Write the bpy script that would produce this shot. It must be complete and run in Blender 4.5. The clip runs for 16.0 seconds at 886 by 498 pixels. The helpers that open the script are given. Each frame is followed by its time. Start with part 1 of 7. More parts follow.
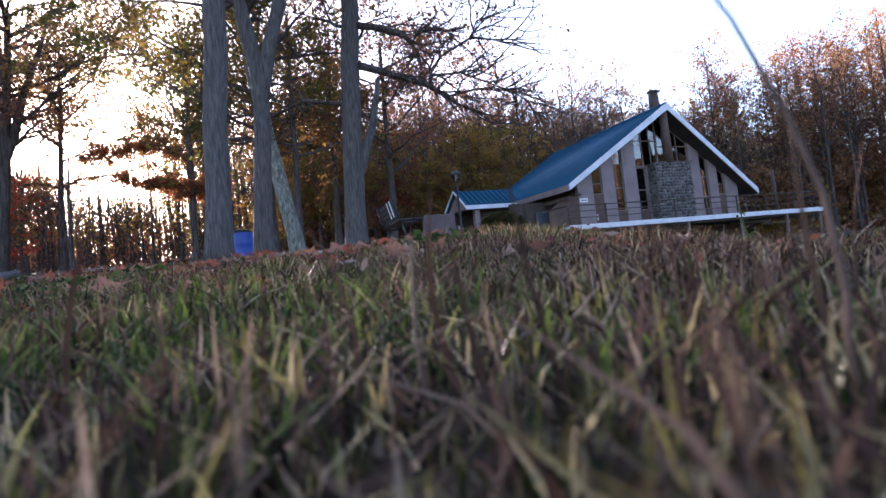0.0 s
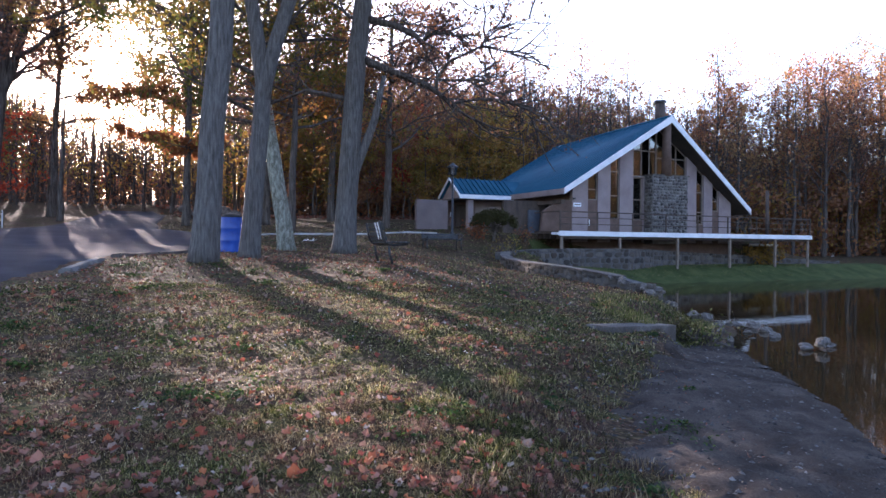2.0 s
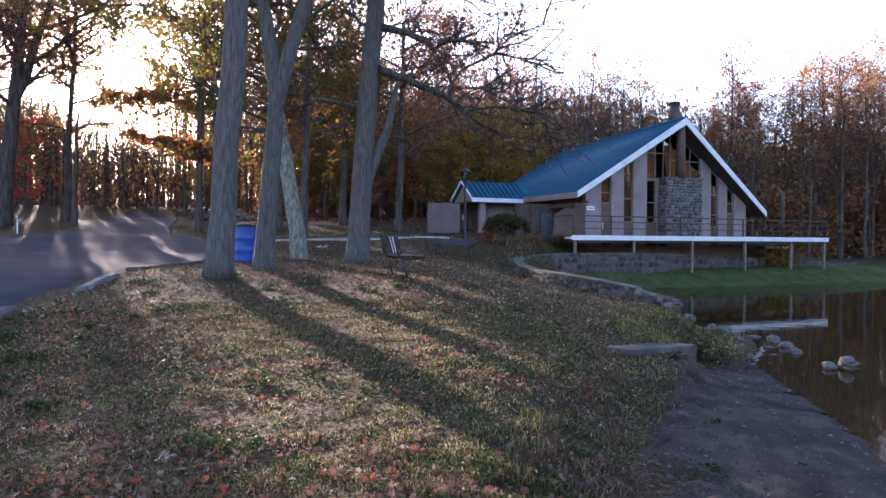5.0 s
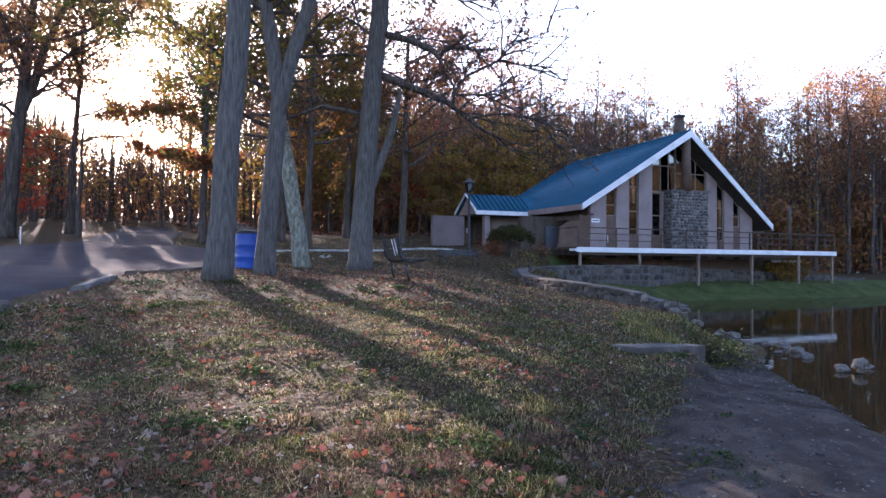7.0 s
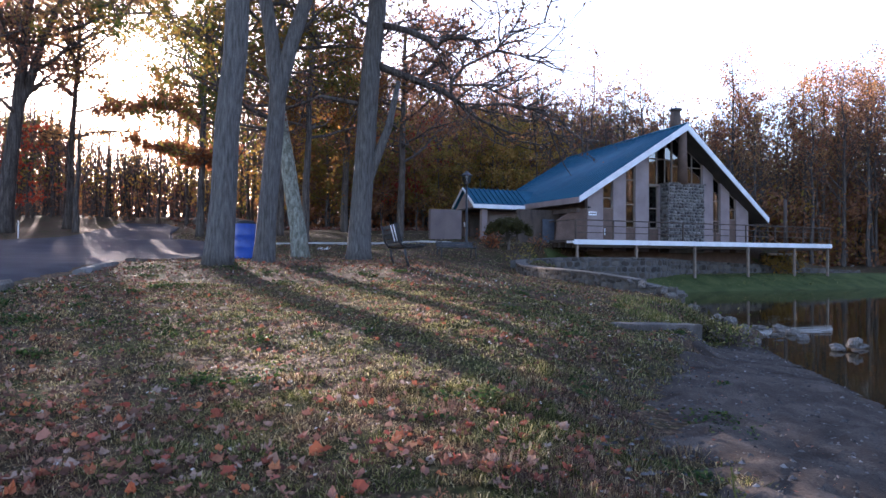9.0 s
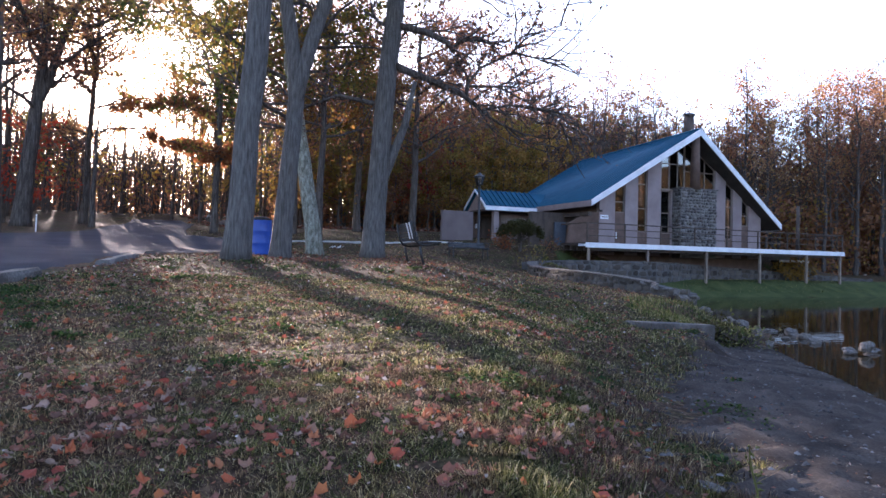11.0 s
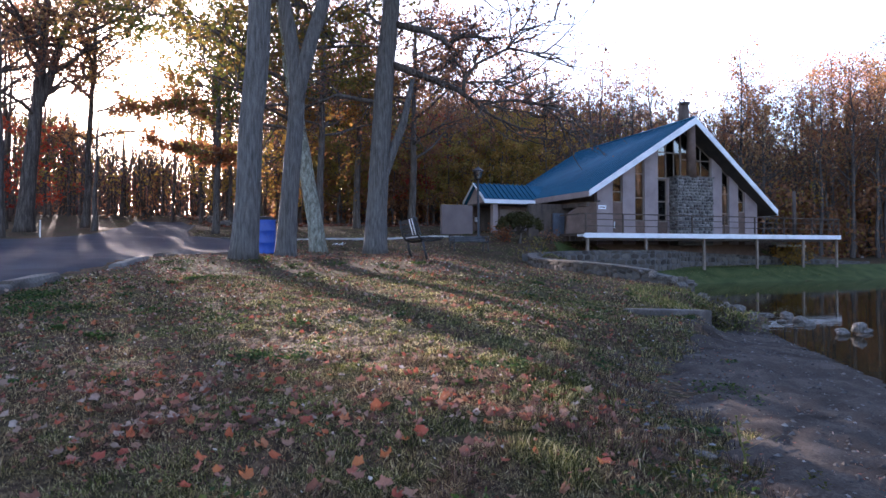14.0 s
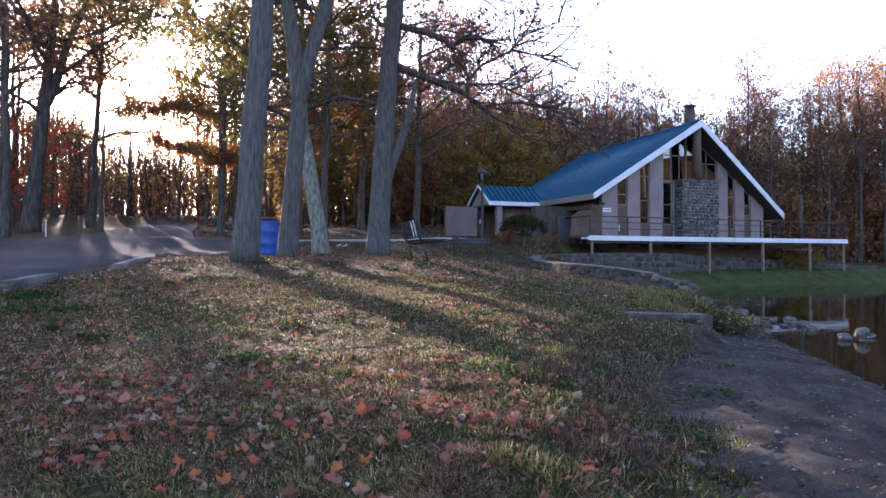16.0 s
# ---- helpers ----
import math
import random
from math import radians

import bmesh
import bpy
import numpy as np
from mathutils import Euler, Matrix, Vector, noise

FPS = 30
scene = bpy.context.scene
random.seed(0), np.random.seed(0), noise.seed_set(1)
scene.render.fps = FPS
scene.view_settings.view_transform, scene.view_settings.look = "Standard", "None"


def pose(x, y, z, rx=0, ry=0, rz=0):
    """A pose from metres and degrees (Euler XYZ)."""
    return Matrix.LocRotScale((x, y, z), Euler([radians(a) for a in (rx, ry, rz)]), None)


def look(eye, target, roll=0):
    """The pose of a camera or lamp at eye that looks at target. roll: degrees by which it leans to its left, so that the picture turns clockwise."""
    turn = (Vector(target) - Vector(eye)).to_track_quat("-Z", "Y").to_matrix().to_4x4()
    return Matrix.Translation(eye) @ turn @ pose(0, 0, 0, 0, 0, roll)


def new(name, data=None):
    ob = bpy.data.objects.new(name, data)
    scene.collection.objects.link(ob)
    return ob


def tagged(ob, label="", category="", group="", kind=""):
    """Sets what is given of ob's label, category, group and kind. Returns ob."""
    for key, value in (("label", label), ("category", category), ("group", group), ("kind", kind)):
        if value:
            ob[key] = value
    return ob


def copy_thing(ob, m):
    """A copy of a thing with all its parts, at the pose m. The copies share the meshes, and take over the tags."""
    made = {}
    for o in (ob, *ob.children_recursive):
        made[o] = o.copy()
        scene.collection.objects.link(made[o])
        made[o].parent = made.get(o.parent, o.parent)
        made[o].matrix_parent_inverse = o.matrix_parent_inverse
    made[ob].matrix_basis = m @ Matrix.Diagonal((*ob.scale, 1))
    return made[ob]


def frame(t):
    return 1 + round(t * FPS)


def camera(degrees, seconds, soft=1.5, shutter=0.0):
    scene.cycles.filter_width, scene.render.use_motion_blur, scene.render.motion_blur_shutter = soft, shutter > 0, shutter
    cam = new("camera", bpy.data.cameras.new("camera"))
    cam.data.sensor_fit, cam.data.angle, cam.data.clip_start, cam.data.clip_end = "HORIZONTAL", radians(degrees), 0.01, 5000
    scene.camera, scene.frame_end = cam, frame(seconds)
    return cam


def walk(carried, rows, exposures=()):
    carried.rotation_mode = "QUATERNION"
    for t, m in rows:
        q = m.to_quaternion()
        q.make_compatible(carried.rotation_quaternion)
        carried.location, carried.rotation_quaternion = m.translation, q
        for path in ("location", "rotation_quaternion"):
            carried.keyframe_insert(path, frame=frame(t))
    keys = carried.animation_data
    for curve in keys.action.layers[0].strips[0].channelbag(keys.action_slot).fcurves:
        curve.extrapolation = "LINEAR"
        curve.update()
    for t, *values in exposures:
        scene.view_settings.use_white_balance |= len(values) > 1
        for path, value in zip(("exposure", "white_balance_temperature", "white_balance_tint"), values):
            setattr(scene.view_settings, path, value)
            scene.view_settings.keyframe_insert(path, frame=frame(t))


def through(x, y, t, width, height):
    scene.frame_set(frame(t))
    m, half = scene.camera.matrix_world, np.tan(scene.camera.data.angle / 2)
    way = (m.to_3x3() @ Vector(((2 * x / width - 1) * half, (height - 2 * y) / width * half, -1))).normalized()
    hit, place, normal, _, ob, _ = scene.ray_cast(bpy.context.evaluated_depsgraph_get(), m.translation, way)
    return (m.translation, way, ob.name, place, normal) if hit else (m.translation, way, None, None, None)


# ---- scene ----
cam = camera(67.0, 16.0)
cam.data.dof.use_dof, cam.data.dof.focus_distance, cam.data.dof.aperture_fstop = True, 14.0, 9.5
PATH = [
    (0.0, look((-0.002, 0.139, 0.070), (1.395, 10.026, 0.611), -6.20)),
    (0.5, look((-0.085, 0.177, 0.301), (1.145, 10.100, 0.457), -0.20)),
    (1.0, look((0.027, 0.332, 0.588), (1.628, 10.179, 1.279), -3.18)),
    (1.5, look((0.156, 0.082, 1.055), (1.697, 9.963, 1.091), 1.63)),
    (2.0, look((0.176, -0.030, 1.388), (1.674, 9.857, 1.317), 0.48)),
    (2.5, look((0.147, -0.023, 1.619), (1.596, 9.872, 1.620), -0.25)),
    (3.0, look((0.117, -0.034, 1.803), (1.525, 9.866, 1.743), -0.12)),
    (3.5, look((0.093, -0.015, 1.871), (1.483, 9.887, 1.740), -0.10)),
    (4.0, look((0.091, 0.010, 1.835), (1.414, 9.922, 1.704), 0.27)),
    (6.5, look((0.144, 0.249, 1.486), (1.532, 10.152, 1.539), 0.37)),
    (7.0, look((0.168, 0.282, 1.398), (1.440, 10.199, 1.567), 0.46)),
    (7.5, look((0.163, 0.221, 1.344), (1.347, 10.150, 1.435), 0.46)),
    (8.0, look((0.127, 0.183, 1.286), (1.325, 10.111, 1.315), 0.27)),
    (8.5, look((0.125, 0.206, 1.205), (1.441, 10.118, 1.338), 0.05)),
    (11.0, look((-0.010, 0.065, 1.049), (1.174, 9.993, 1.239), 1.30)),
    (11.5, look((-0.064, 0.007, 1.041), (0.910, 9.957, 1.290), 0.08)),
    (12.0, look((-0.122, -0.032, 1.018), (1.050, 9.897, 1.182), -1.15)),
    (12.5, look((-0.127, -0.103, 1.054), (1.198, 9.808, 1.097), 0.18)),
    (13.0, look((-0.141, -0.172, 1.071), (1.028, 9.759, 1.177), 0.63)),
    (13.5, look((-0.158, -0.196, 1.068), (1.073, 9.727, 1.154), -0.77)),
    (14.0, look((-0.118, -0.242, 1.061), (1.081, 9.685, 1.158), -0.26)),
    (14.5, look((-0.067, -0.267, 1.051), (1.063, 9.668, 1.127), 0.51)),
    (15.0, look((-0.034, -0.267, 1.052), (1.081, 9.670, 1.133), 0.35)),
    (15.5, look((-0.015, -0.234, 1.057), (1.115, 9.702, 1.116), 0.72)),
    (16.0, look((-0.014, -0.226, 1.069), (1.093, 9.712, 1.192), 0.06)),
]
EXPOSURES = [(0.0, 2.76, 6100, 27), (0.5, 3.08, 6100, 27), (1.0, 2.92, 6100, 27), (2.0, 2.94, 6100, 27), (16.0, 2.94, 6100, 27)]
walk(cam, PATH, EXPOSURES)
# ---- light ----
SUN_LEFT, SUN_UP = radians(22.0), radians(11.0)
world = bpy.data.worlds.new("sky")
scene.world = world
world.use_nodes = True
wn, wl = world.node_tree.nodes, world.node_tree.links
sky = wn.new("ShaderNodeTexSky")
sky.sky_type, sky.sun_disc = "NISHITA", False
sky.sun_elevation, sky.sun_rotation = SUN_UP, -SUN_LEFT
sky.air_density, sky.dust_density, sky.ozone_density = 0.8, 1.1, 1.2
wn["Background"].inputs["Strength"].default_value = 0.10
wl.new(sky.outputs[0], wn["Background"].inputs["Color"])
sun = new("sun", bpy.data.lights.new("sun", "SUN"))
sun.data.energy, sun.data.angle, sun.data.color = 5.0, radians(0.6), (1.0, 0.86, 0.70)
toward_sun = Vector((-math.sin(SUN_LEFT) * math.cos(SUN_UP), math.cos(SUN_LEFT) * math.cos(SUN_UP), math.sin(SUN_UP)))
sun.matrix_world = look(toward_sun * 60, (0, 0, 0))


# ---- materials ----
def material(name):
    m = bpy.data.materials.new(name)
    m.use_nodes = True
    return m, m.node_tree.nodes, m.node_tree.links, m.node_tree.nodes["Principled BSDF"]


def ramp(nodes, stops):
    r = nodes.new("ShaderNodeValToRGB")
    e = r.color_ramp.elements
    while len(e) < len(stops):
        e.new(0.5)
    for k, (at, c) in enumerate(stops):
        e[k].position, e[k].color = at, (*c, 1)
    return r


def surface(name, dark, mid, light, scale=4.0, fine=40.0, rough=0.8, bump=0.3, metal=0.0, stretch=(1, 1, 1), spec=0.3):
    """Two scales of noise between three colours, with fine relief."""
    m, nodes, links, bsdf = material(name)
    co = nodes.new("ShaderNodeTexCoord")
    mp = nodes.new("ShaderNodeMapping")
    mp.inputs["Scale"].default_value = stretch
    links.new(co.outputs["Object"], mp.inputs["Vector"])
    n1, n2 = nodes.new("ShaderNodeTexNoise"), nodes.new("ShaderNodeTexNoise")
    n1.inputs["Scale"].default_value, n1.inputs["Detail"].default_value = scale, 6
    n2.inputs["Scale"].default_value, n2.inputs["Detail"].default_value = fine, 4
    for n in (n1, n2):
        links.new(mp.outputs[0], n.inputs["Vector"])
    mx = nodes.new("ShaderNodeMix")
    mx.data_type, mx.inputs[0].default_value = "FLOAT", 0.4
    links.new(n1.outputs[0], mx.inputs[2]), links.new(n2.outputs[0], mx.inputs[3])
    r = ramp(nodes, [(0.34, dark), (0.5, mid), (0.66, light)])
    links.new(mx.outputs[0], r.inputs[0]), links.new(r.outputs[0], bsdf.inputs["Base Color"])
    rr = nodes.new("ShaderNodeMapRange")
    rr.inputs[3].default_value, rr.inputs[4].default_value = max(rough - 0.12, 0.03), min(rough + 0.12, 1)
    links.new(n1.outputs[0], rr.inputs[0]), links.new(rr.outputs[0], bsdf.inputs["Roughness"])
    bp = nodes.new("ShaderNodeBump")
    bp.inputs["Strength"].default_value, bp.inputs["Distance"].default_value = bump, 0.02
    links.new(mx.outputs[0], bp.inputs["Height"]), links.new(bp.outputs[0], bsdf.inputs["Normal"])
    bsdf.inputs["Metallic"].default_value, bsdf.inputs["Specular IOR Level"].default_value = metal, spec
    return m


def varied(name, stops, source="island", rough=0.7, through=0.0, spec=0.2):
    """One colour a piece: by mesh island, or by object. through: the share of light that shines through, as in leaves."""
    m, nodes, links, bsdf = material(name)
    if source == "island":
        src = nodes.new("ShaderNodeNewGeometry").outputs["Random Per Island"]
    else:
        src = nodes.new("ShaderNodeObjectInfo").outputs["Random"]
    r = ramp(nodes, stops)
    links.new(src, r.inputs[0])
    n = nodes.new("ShaderNodeTexNoise")
    n.inputs["Scale"].default_value = 30
    mx = nodes.new("ShaderNodeMix")
    mx.data_type, mx.blend_type = "RGBA", "MULTIPLY"
    mx.inputs[0].default_value = 0.6
    r2 = ramp(nodes, [(0.3, (0.5, 0.5, 0.5)), (0.7, (1, 1, 1))])
    co = nodes.new("ShaderNodeTexCoord")
    links.new(co.outputs["Object"], n.inputs["Vector"]), links.new(n.outputs[0], r2.inputs[0])
    links.new(r.outputs[0], mx.inputs[6]), links.new(r2.outputs[0], mx.inputs[7])
    links.new(mx.outputs[2], bsdf.inputs["Base Color"])
    bsdf.inputs["Roughness"].default_value, bsdf.inputs["Specular IOR Level"].default_value = rough, spec
    if through:
        tr, add = nodes.new("ShaderNodeBsdfTranslucent"), nodes.new("ShaderNodeMixShader")
        add.inputs[0].default_value = through
        links.new(mx.outputs[2], tr.inputs["Color"])
        links.new(bsdf.outputs[0], add.inputs[1]), links.new(tr.outputs[0], add.inputs[2])
        links.new(add.outputs[0], nodes["Material Output"].inputs["Surface"])
    return m


def mixed_leaves(name, stops, through=0.45):
    """Leaves of one tree: each tree its own hue, each leaf a shade of it."""
    m, nodes, links, bsdf = material(name)
    isl, obj = nodes.new("ShaderNodeNewGeometry"), nodes.new("ShaderNodeObjectInfo")
    mth = nodes.new("ShaderNodeMath")
    mth.operation, mth.inputs[1].default_value = "MULTIPLY_ADD", 0.4
    half = nodes.new("ShaderNodeMath")
    half.operation, half.inputs[1].default_value = "MULTIPLY", 0.6
    links.new(obj.outputs["Random"], half.inputs[0])
    links.new(isl.outputs["Random Per Island"], mth.inputs[0]), links.new(half.outputs[0], mth.inputs[2])
    r = ramp(nodes, stops)
    links.new(mth.outputs[0], r.inputs[0]), links.new(r.outputs[0], bsdf.inputs["Base Color"])
    bsdf.inputs["Roughness"].default_value, bsdf.inputs["Specular IOR Level"].default_value = 0.7, 0.15
    tr, add = nodes.new("ShaderNodeBsdfTranslucent"), nodes.new("ShaderNodeMixShader")
    add.inputs[0].default_value = through
    links.new(r.outputs[0], tr.inputs["Color"])
    links.new(bsdf.outputs[0], add.inputs[1]), links.new(tr.outputs[0], add.inputs[2])
    links.new(add.outputs[0], nodes["Material Output"].inputs["Surface"])
    return m


def turf_blades(name):
    """Blades and thatch: green in patches, more of it toward +x and +y, brown, mauve and straw elsewhere, each blade
    its own shade.
    """
    m, nodes, links, bsdf = material(name)
    isl, co = nodes.new("ShaderNodeNewGeometry"), nodes.new("ShaderNodeTexCoord")
    green = ramp(nodes, [(0.0, (0.008, 0.013, 0.005)), (0.38, (0.042, 0.049, 0.012)), (0.62, (0.140, 0.148, 0.036)), (0.86, (0.31, 0.27, 0.11)), (1.0, (0.54, 0.47, 0.27))])
    brown = ramp(nodes, [(0.0, (0.012, 0.008, 0.006)), (0.36, (0.064, 0.034, 0.021)), (0.6, (0.195, 0.117, 0.064)), (0.84, (0.37, 0.255, 0.13)), (1.0, (0.64, 0.52, 0.30))])
    links.new(isl.outputs["Random Per Island"], green.inputs[0]), links.new(isl.outputs["Random Per Island"], brown.inputs[0])
    big, small = nodes.new("ShaderNodeTexNoise"), nodes.new("ShaderNodeTexNoise")
    big.inputs["Scale"].default_value, small.inputs["Scale"].default_value = 0.7, 3.2
    for n in (big, small):
        n.inputs["Detail"].default_value = 3
        links.new(co.outputs["Object"], n.inputs["Vector"])
    mean = nodes.new("ShaderNodeMix")
    mean.data_type, mean.inputs[0].default_value = "FLOAT", 0.5
    links.new(big.outputs[0], mean.inputs[2]), links.new(small.outputs[0], mean.inputs[3])
    where = ramp(nodes, [(0.47, (0, 0, 0)), (0.57, (1, 1, 1))])
    xyz, green_shift = nodes.new("ShaderNodeSeparateXYZ"), nodes.new("ShaderNodeMapRange")
    green_shift.inputs[1].default_value, green_shift.inputs[2].default_value, green_shift.inputs[3].default_value, green_shift.inputs[4].default_value = 4.2, 7.0, 0.015, -0.06
    both, along = nodes.new("ShaderNodeMath"), nodes.new("ShaderNodeMath")
    along.operation, along.inputs[1].default_value = "MULTIPLY_ADD", 1.2
    links.new(co.outputs["Object"], xyz.inputs[0]), links.new(xyz.outputs[0], along.inputs[0]), links.new(xyz.outputs[1], along.inputs[2]), links.new(along.outputs[0], green_shift.inputs[0])
    links.new(mean.outputs[0], both.inputs[0]), links.new(green_shift.outputs[0], both.inputs[1]), links.new(both.outputs[0], where.inputs[0])
    mx = nodes.new("ShaderNodeMix")
    mx.data_type = "RGBA"
    links.new(where.outputs[0], mx.inputs[0]), links.new(green.outputs[0], mx.inputs[6]), links.new(brown.outputs[0], mx.inputs[7])
    links.new(mx.outputs[2], bsdf.inputs["Base Color"])
    bsdf.inputs["Roughness"].default_value, bsdf.inputs["Specular IOR Level"].default_value = 0.65, 0.12
    tr, add = nodes.new("ShaderNodeBsdfTranslucent"), nodes.new("ShaderNodeMixShader")
    add.inputs[0].default_value = 0.4
    links.new(mx.outputs[2], tr.inputs["Color"])
    links.new(bsdf.outputs[0], add.inputs[1]), links.new(tr.outputs[0], add.inputs[2])
    links.new(add.outputs[0], nodes["Material Output"].inputs["Surface"])
    return m


def ground_material():
    m, nodes, links, bsdf = material("lawn_soil")
    co = nodes.new("ShaderNodeTexCoord")
    out = []
    for sc, det in ((0.35, 5), (2.2, 6), (22.0, 5), (90.0, 3)):
        n = nodes.new("ShaderNodeTexNoise")
        n.inputs["Scale"].default_value, n.inputs["Detail"].default_value = sc, det
        links.new(co.outputs["Object"], n.inputs["Vector"])
        out.append(n.outputs[0])
    green = ramp(nodes, [(0.3, (0.014, 0.016, 0.005)), (0.5, (0.040, 0.042, 0.012)), (0.7, (0.10, 0.096, 0.030))])
    straw = ramp(nodes, [(0.3, (0.020, 0.012, 0.008)), (0.5, (0.060, 0.036, 0.022)), (0.7, (0.17, 0.11, 0.062))])
    links.new(out[2], green.inputs[0]), links.new(out[2], straw.inputs[0])
    a, b = nodes.new("ShaderNodeMix"), nodes.new("ShaderNodeMix")
    a.data_type = b.data_type = "RGBA"
    f1 = ramp(nodes, [(0.34, (0, 0, 0)), (0.54, (1, 1, 1))])
    links.new(out[1], f1.inputs[0]), links.new(f1.outputs[0], a.inputs[0])
    links.new(green.outputs[0], a.inputs[6]), links.new(straw.outputs[0], a.inputs[7])
    soil = ramp(nodes, [(0.35, (0.018, 0.013, 0.009)), (0.65, (0.055, 0.04, 0.028))])
    links.new(out[3], soil.inputs[0])
    f2 = ramp(nodes, [(0.56, (0, 0, 0)), (0.72, (0.8, 0.8, 0.8))])
    links.new(out[0], f2.inputs[0]), links.new(f2.outputs[0], b.inputs[0])
    links.new(a.outputs[2], b.inputs[6]), links.new(soil.outputs[0], b.inputs[7])
    links.new(b.outputs[2], bsdf.inputs["Base Color"])
    bsdf.inputs["Roughness"].default_value, bsdf.inputs["Specular IOR Level"].default_value = 0.95, 0.1
    bp = nodes.new("ShaderNodeBump")
    lumps = nodes.new("ShaderNodeTexNoise")
    lumps.inputs["Scale"].default_value, lumps.inputs["Detail"].default_value = 9.0, 6
    links.new(co.outputs["Object"], lumps.inputs["Vector"])
    bp.inputs["Strength"].default_value, bp.inputs["Distance"].default_value = 1.0, 0.05
    links.new(lumps.outputs[0], bp.inputs["Height"]), links.new(bp.outputs[0], bsdf.inputs["Normal"])
    return m


def water_material():
    m, nodes, links, bsdf = material("pond_water")
    bsdf.inputs["Base Color"].default_value = (0.035, 0.022, 0.009, 1)
    bsdf.inputs["Roughness"].default_value, bsdf.inputs["IOR"].default_value = 0.03, 1.33
    bsdf.inputs["Specular IOR Level"].default_value = 0.3
    co, mp, n, bp = (nodes.new("ShaderNode" + k) for k in ("TexCoord", "Mapping", "TexNoise", "Bump"))
    mp.inputs["Scale"].default_value = (1.2, 3.0, 1)
    n.inputs["Scale"].default_value = 1.6
    bp.inputs["Strength"].default_value, bp.inputs["Distance"].default_value = 0.05, 0.03
    links.new(co.outputs["Object"], mp.inputs[0]), links.new(mp.outputs[0], n.inputs["Vector"])
    links.new(n.outputs[0], bp.inputs["Height"]), links.new(bp.outputs[0], bsdf.inputs["Normal"])
    return m


def glass_material():
    m, nodes, links, bsdf = material("window_glass")
    nodes.remove(bsdf)
    tr, gl, fr, mx = (nodes.new("ShaderNode" + k) for k in ("BsdfTransparent", "BsdfGlossy", "Fresnel", "MixShader"))
    tr.inputs[0].default_value, gl.inputs["Roughness"].default_value = (0.45, 0.47, 0.45, 1), 0.02
    fr.inputs[0].default_value = 2.3
    links.new(fr.outputs[0], mx.inputs[0]), links.new(tr.outputs[0], mx.inputs[1]), links.new(gl.outputs[0], mx.inputs[2])
    links.new(mx.outputs[0], nodes["Material Output"].inputs["Surface"])
    return m


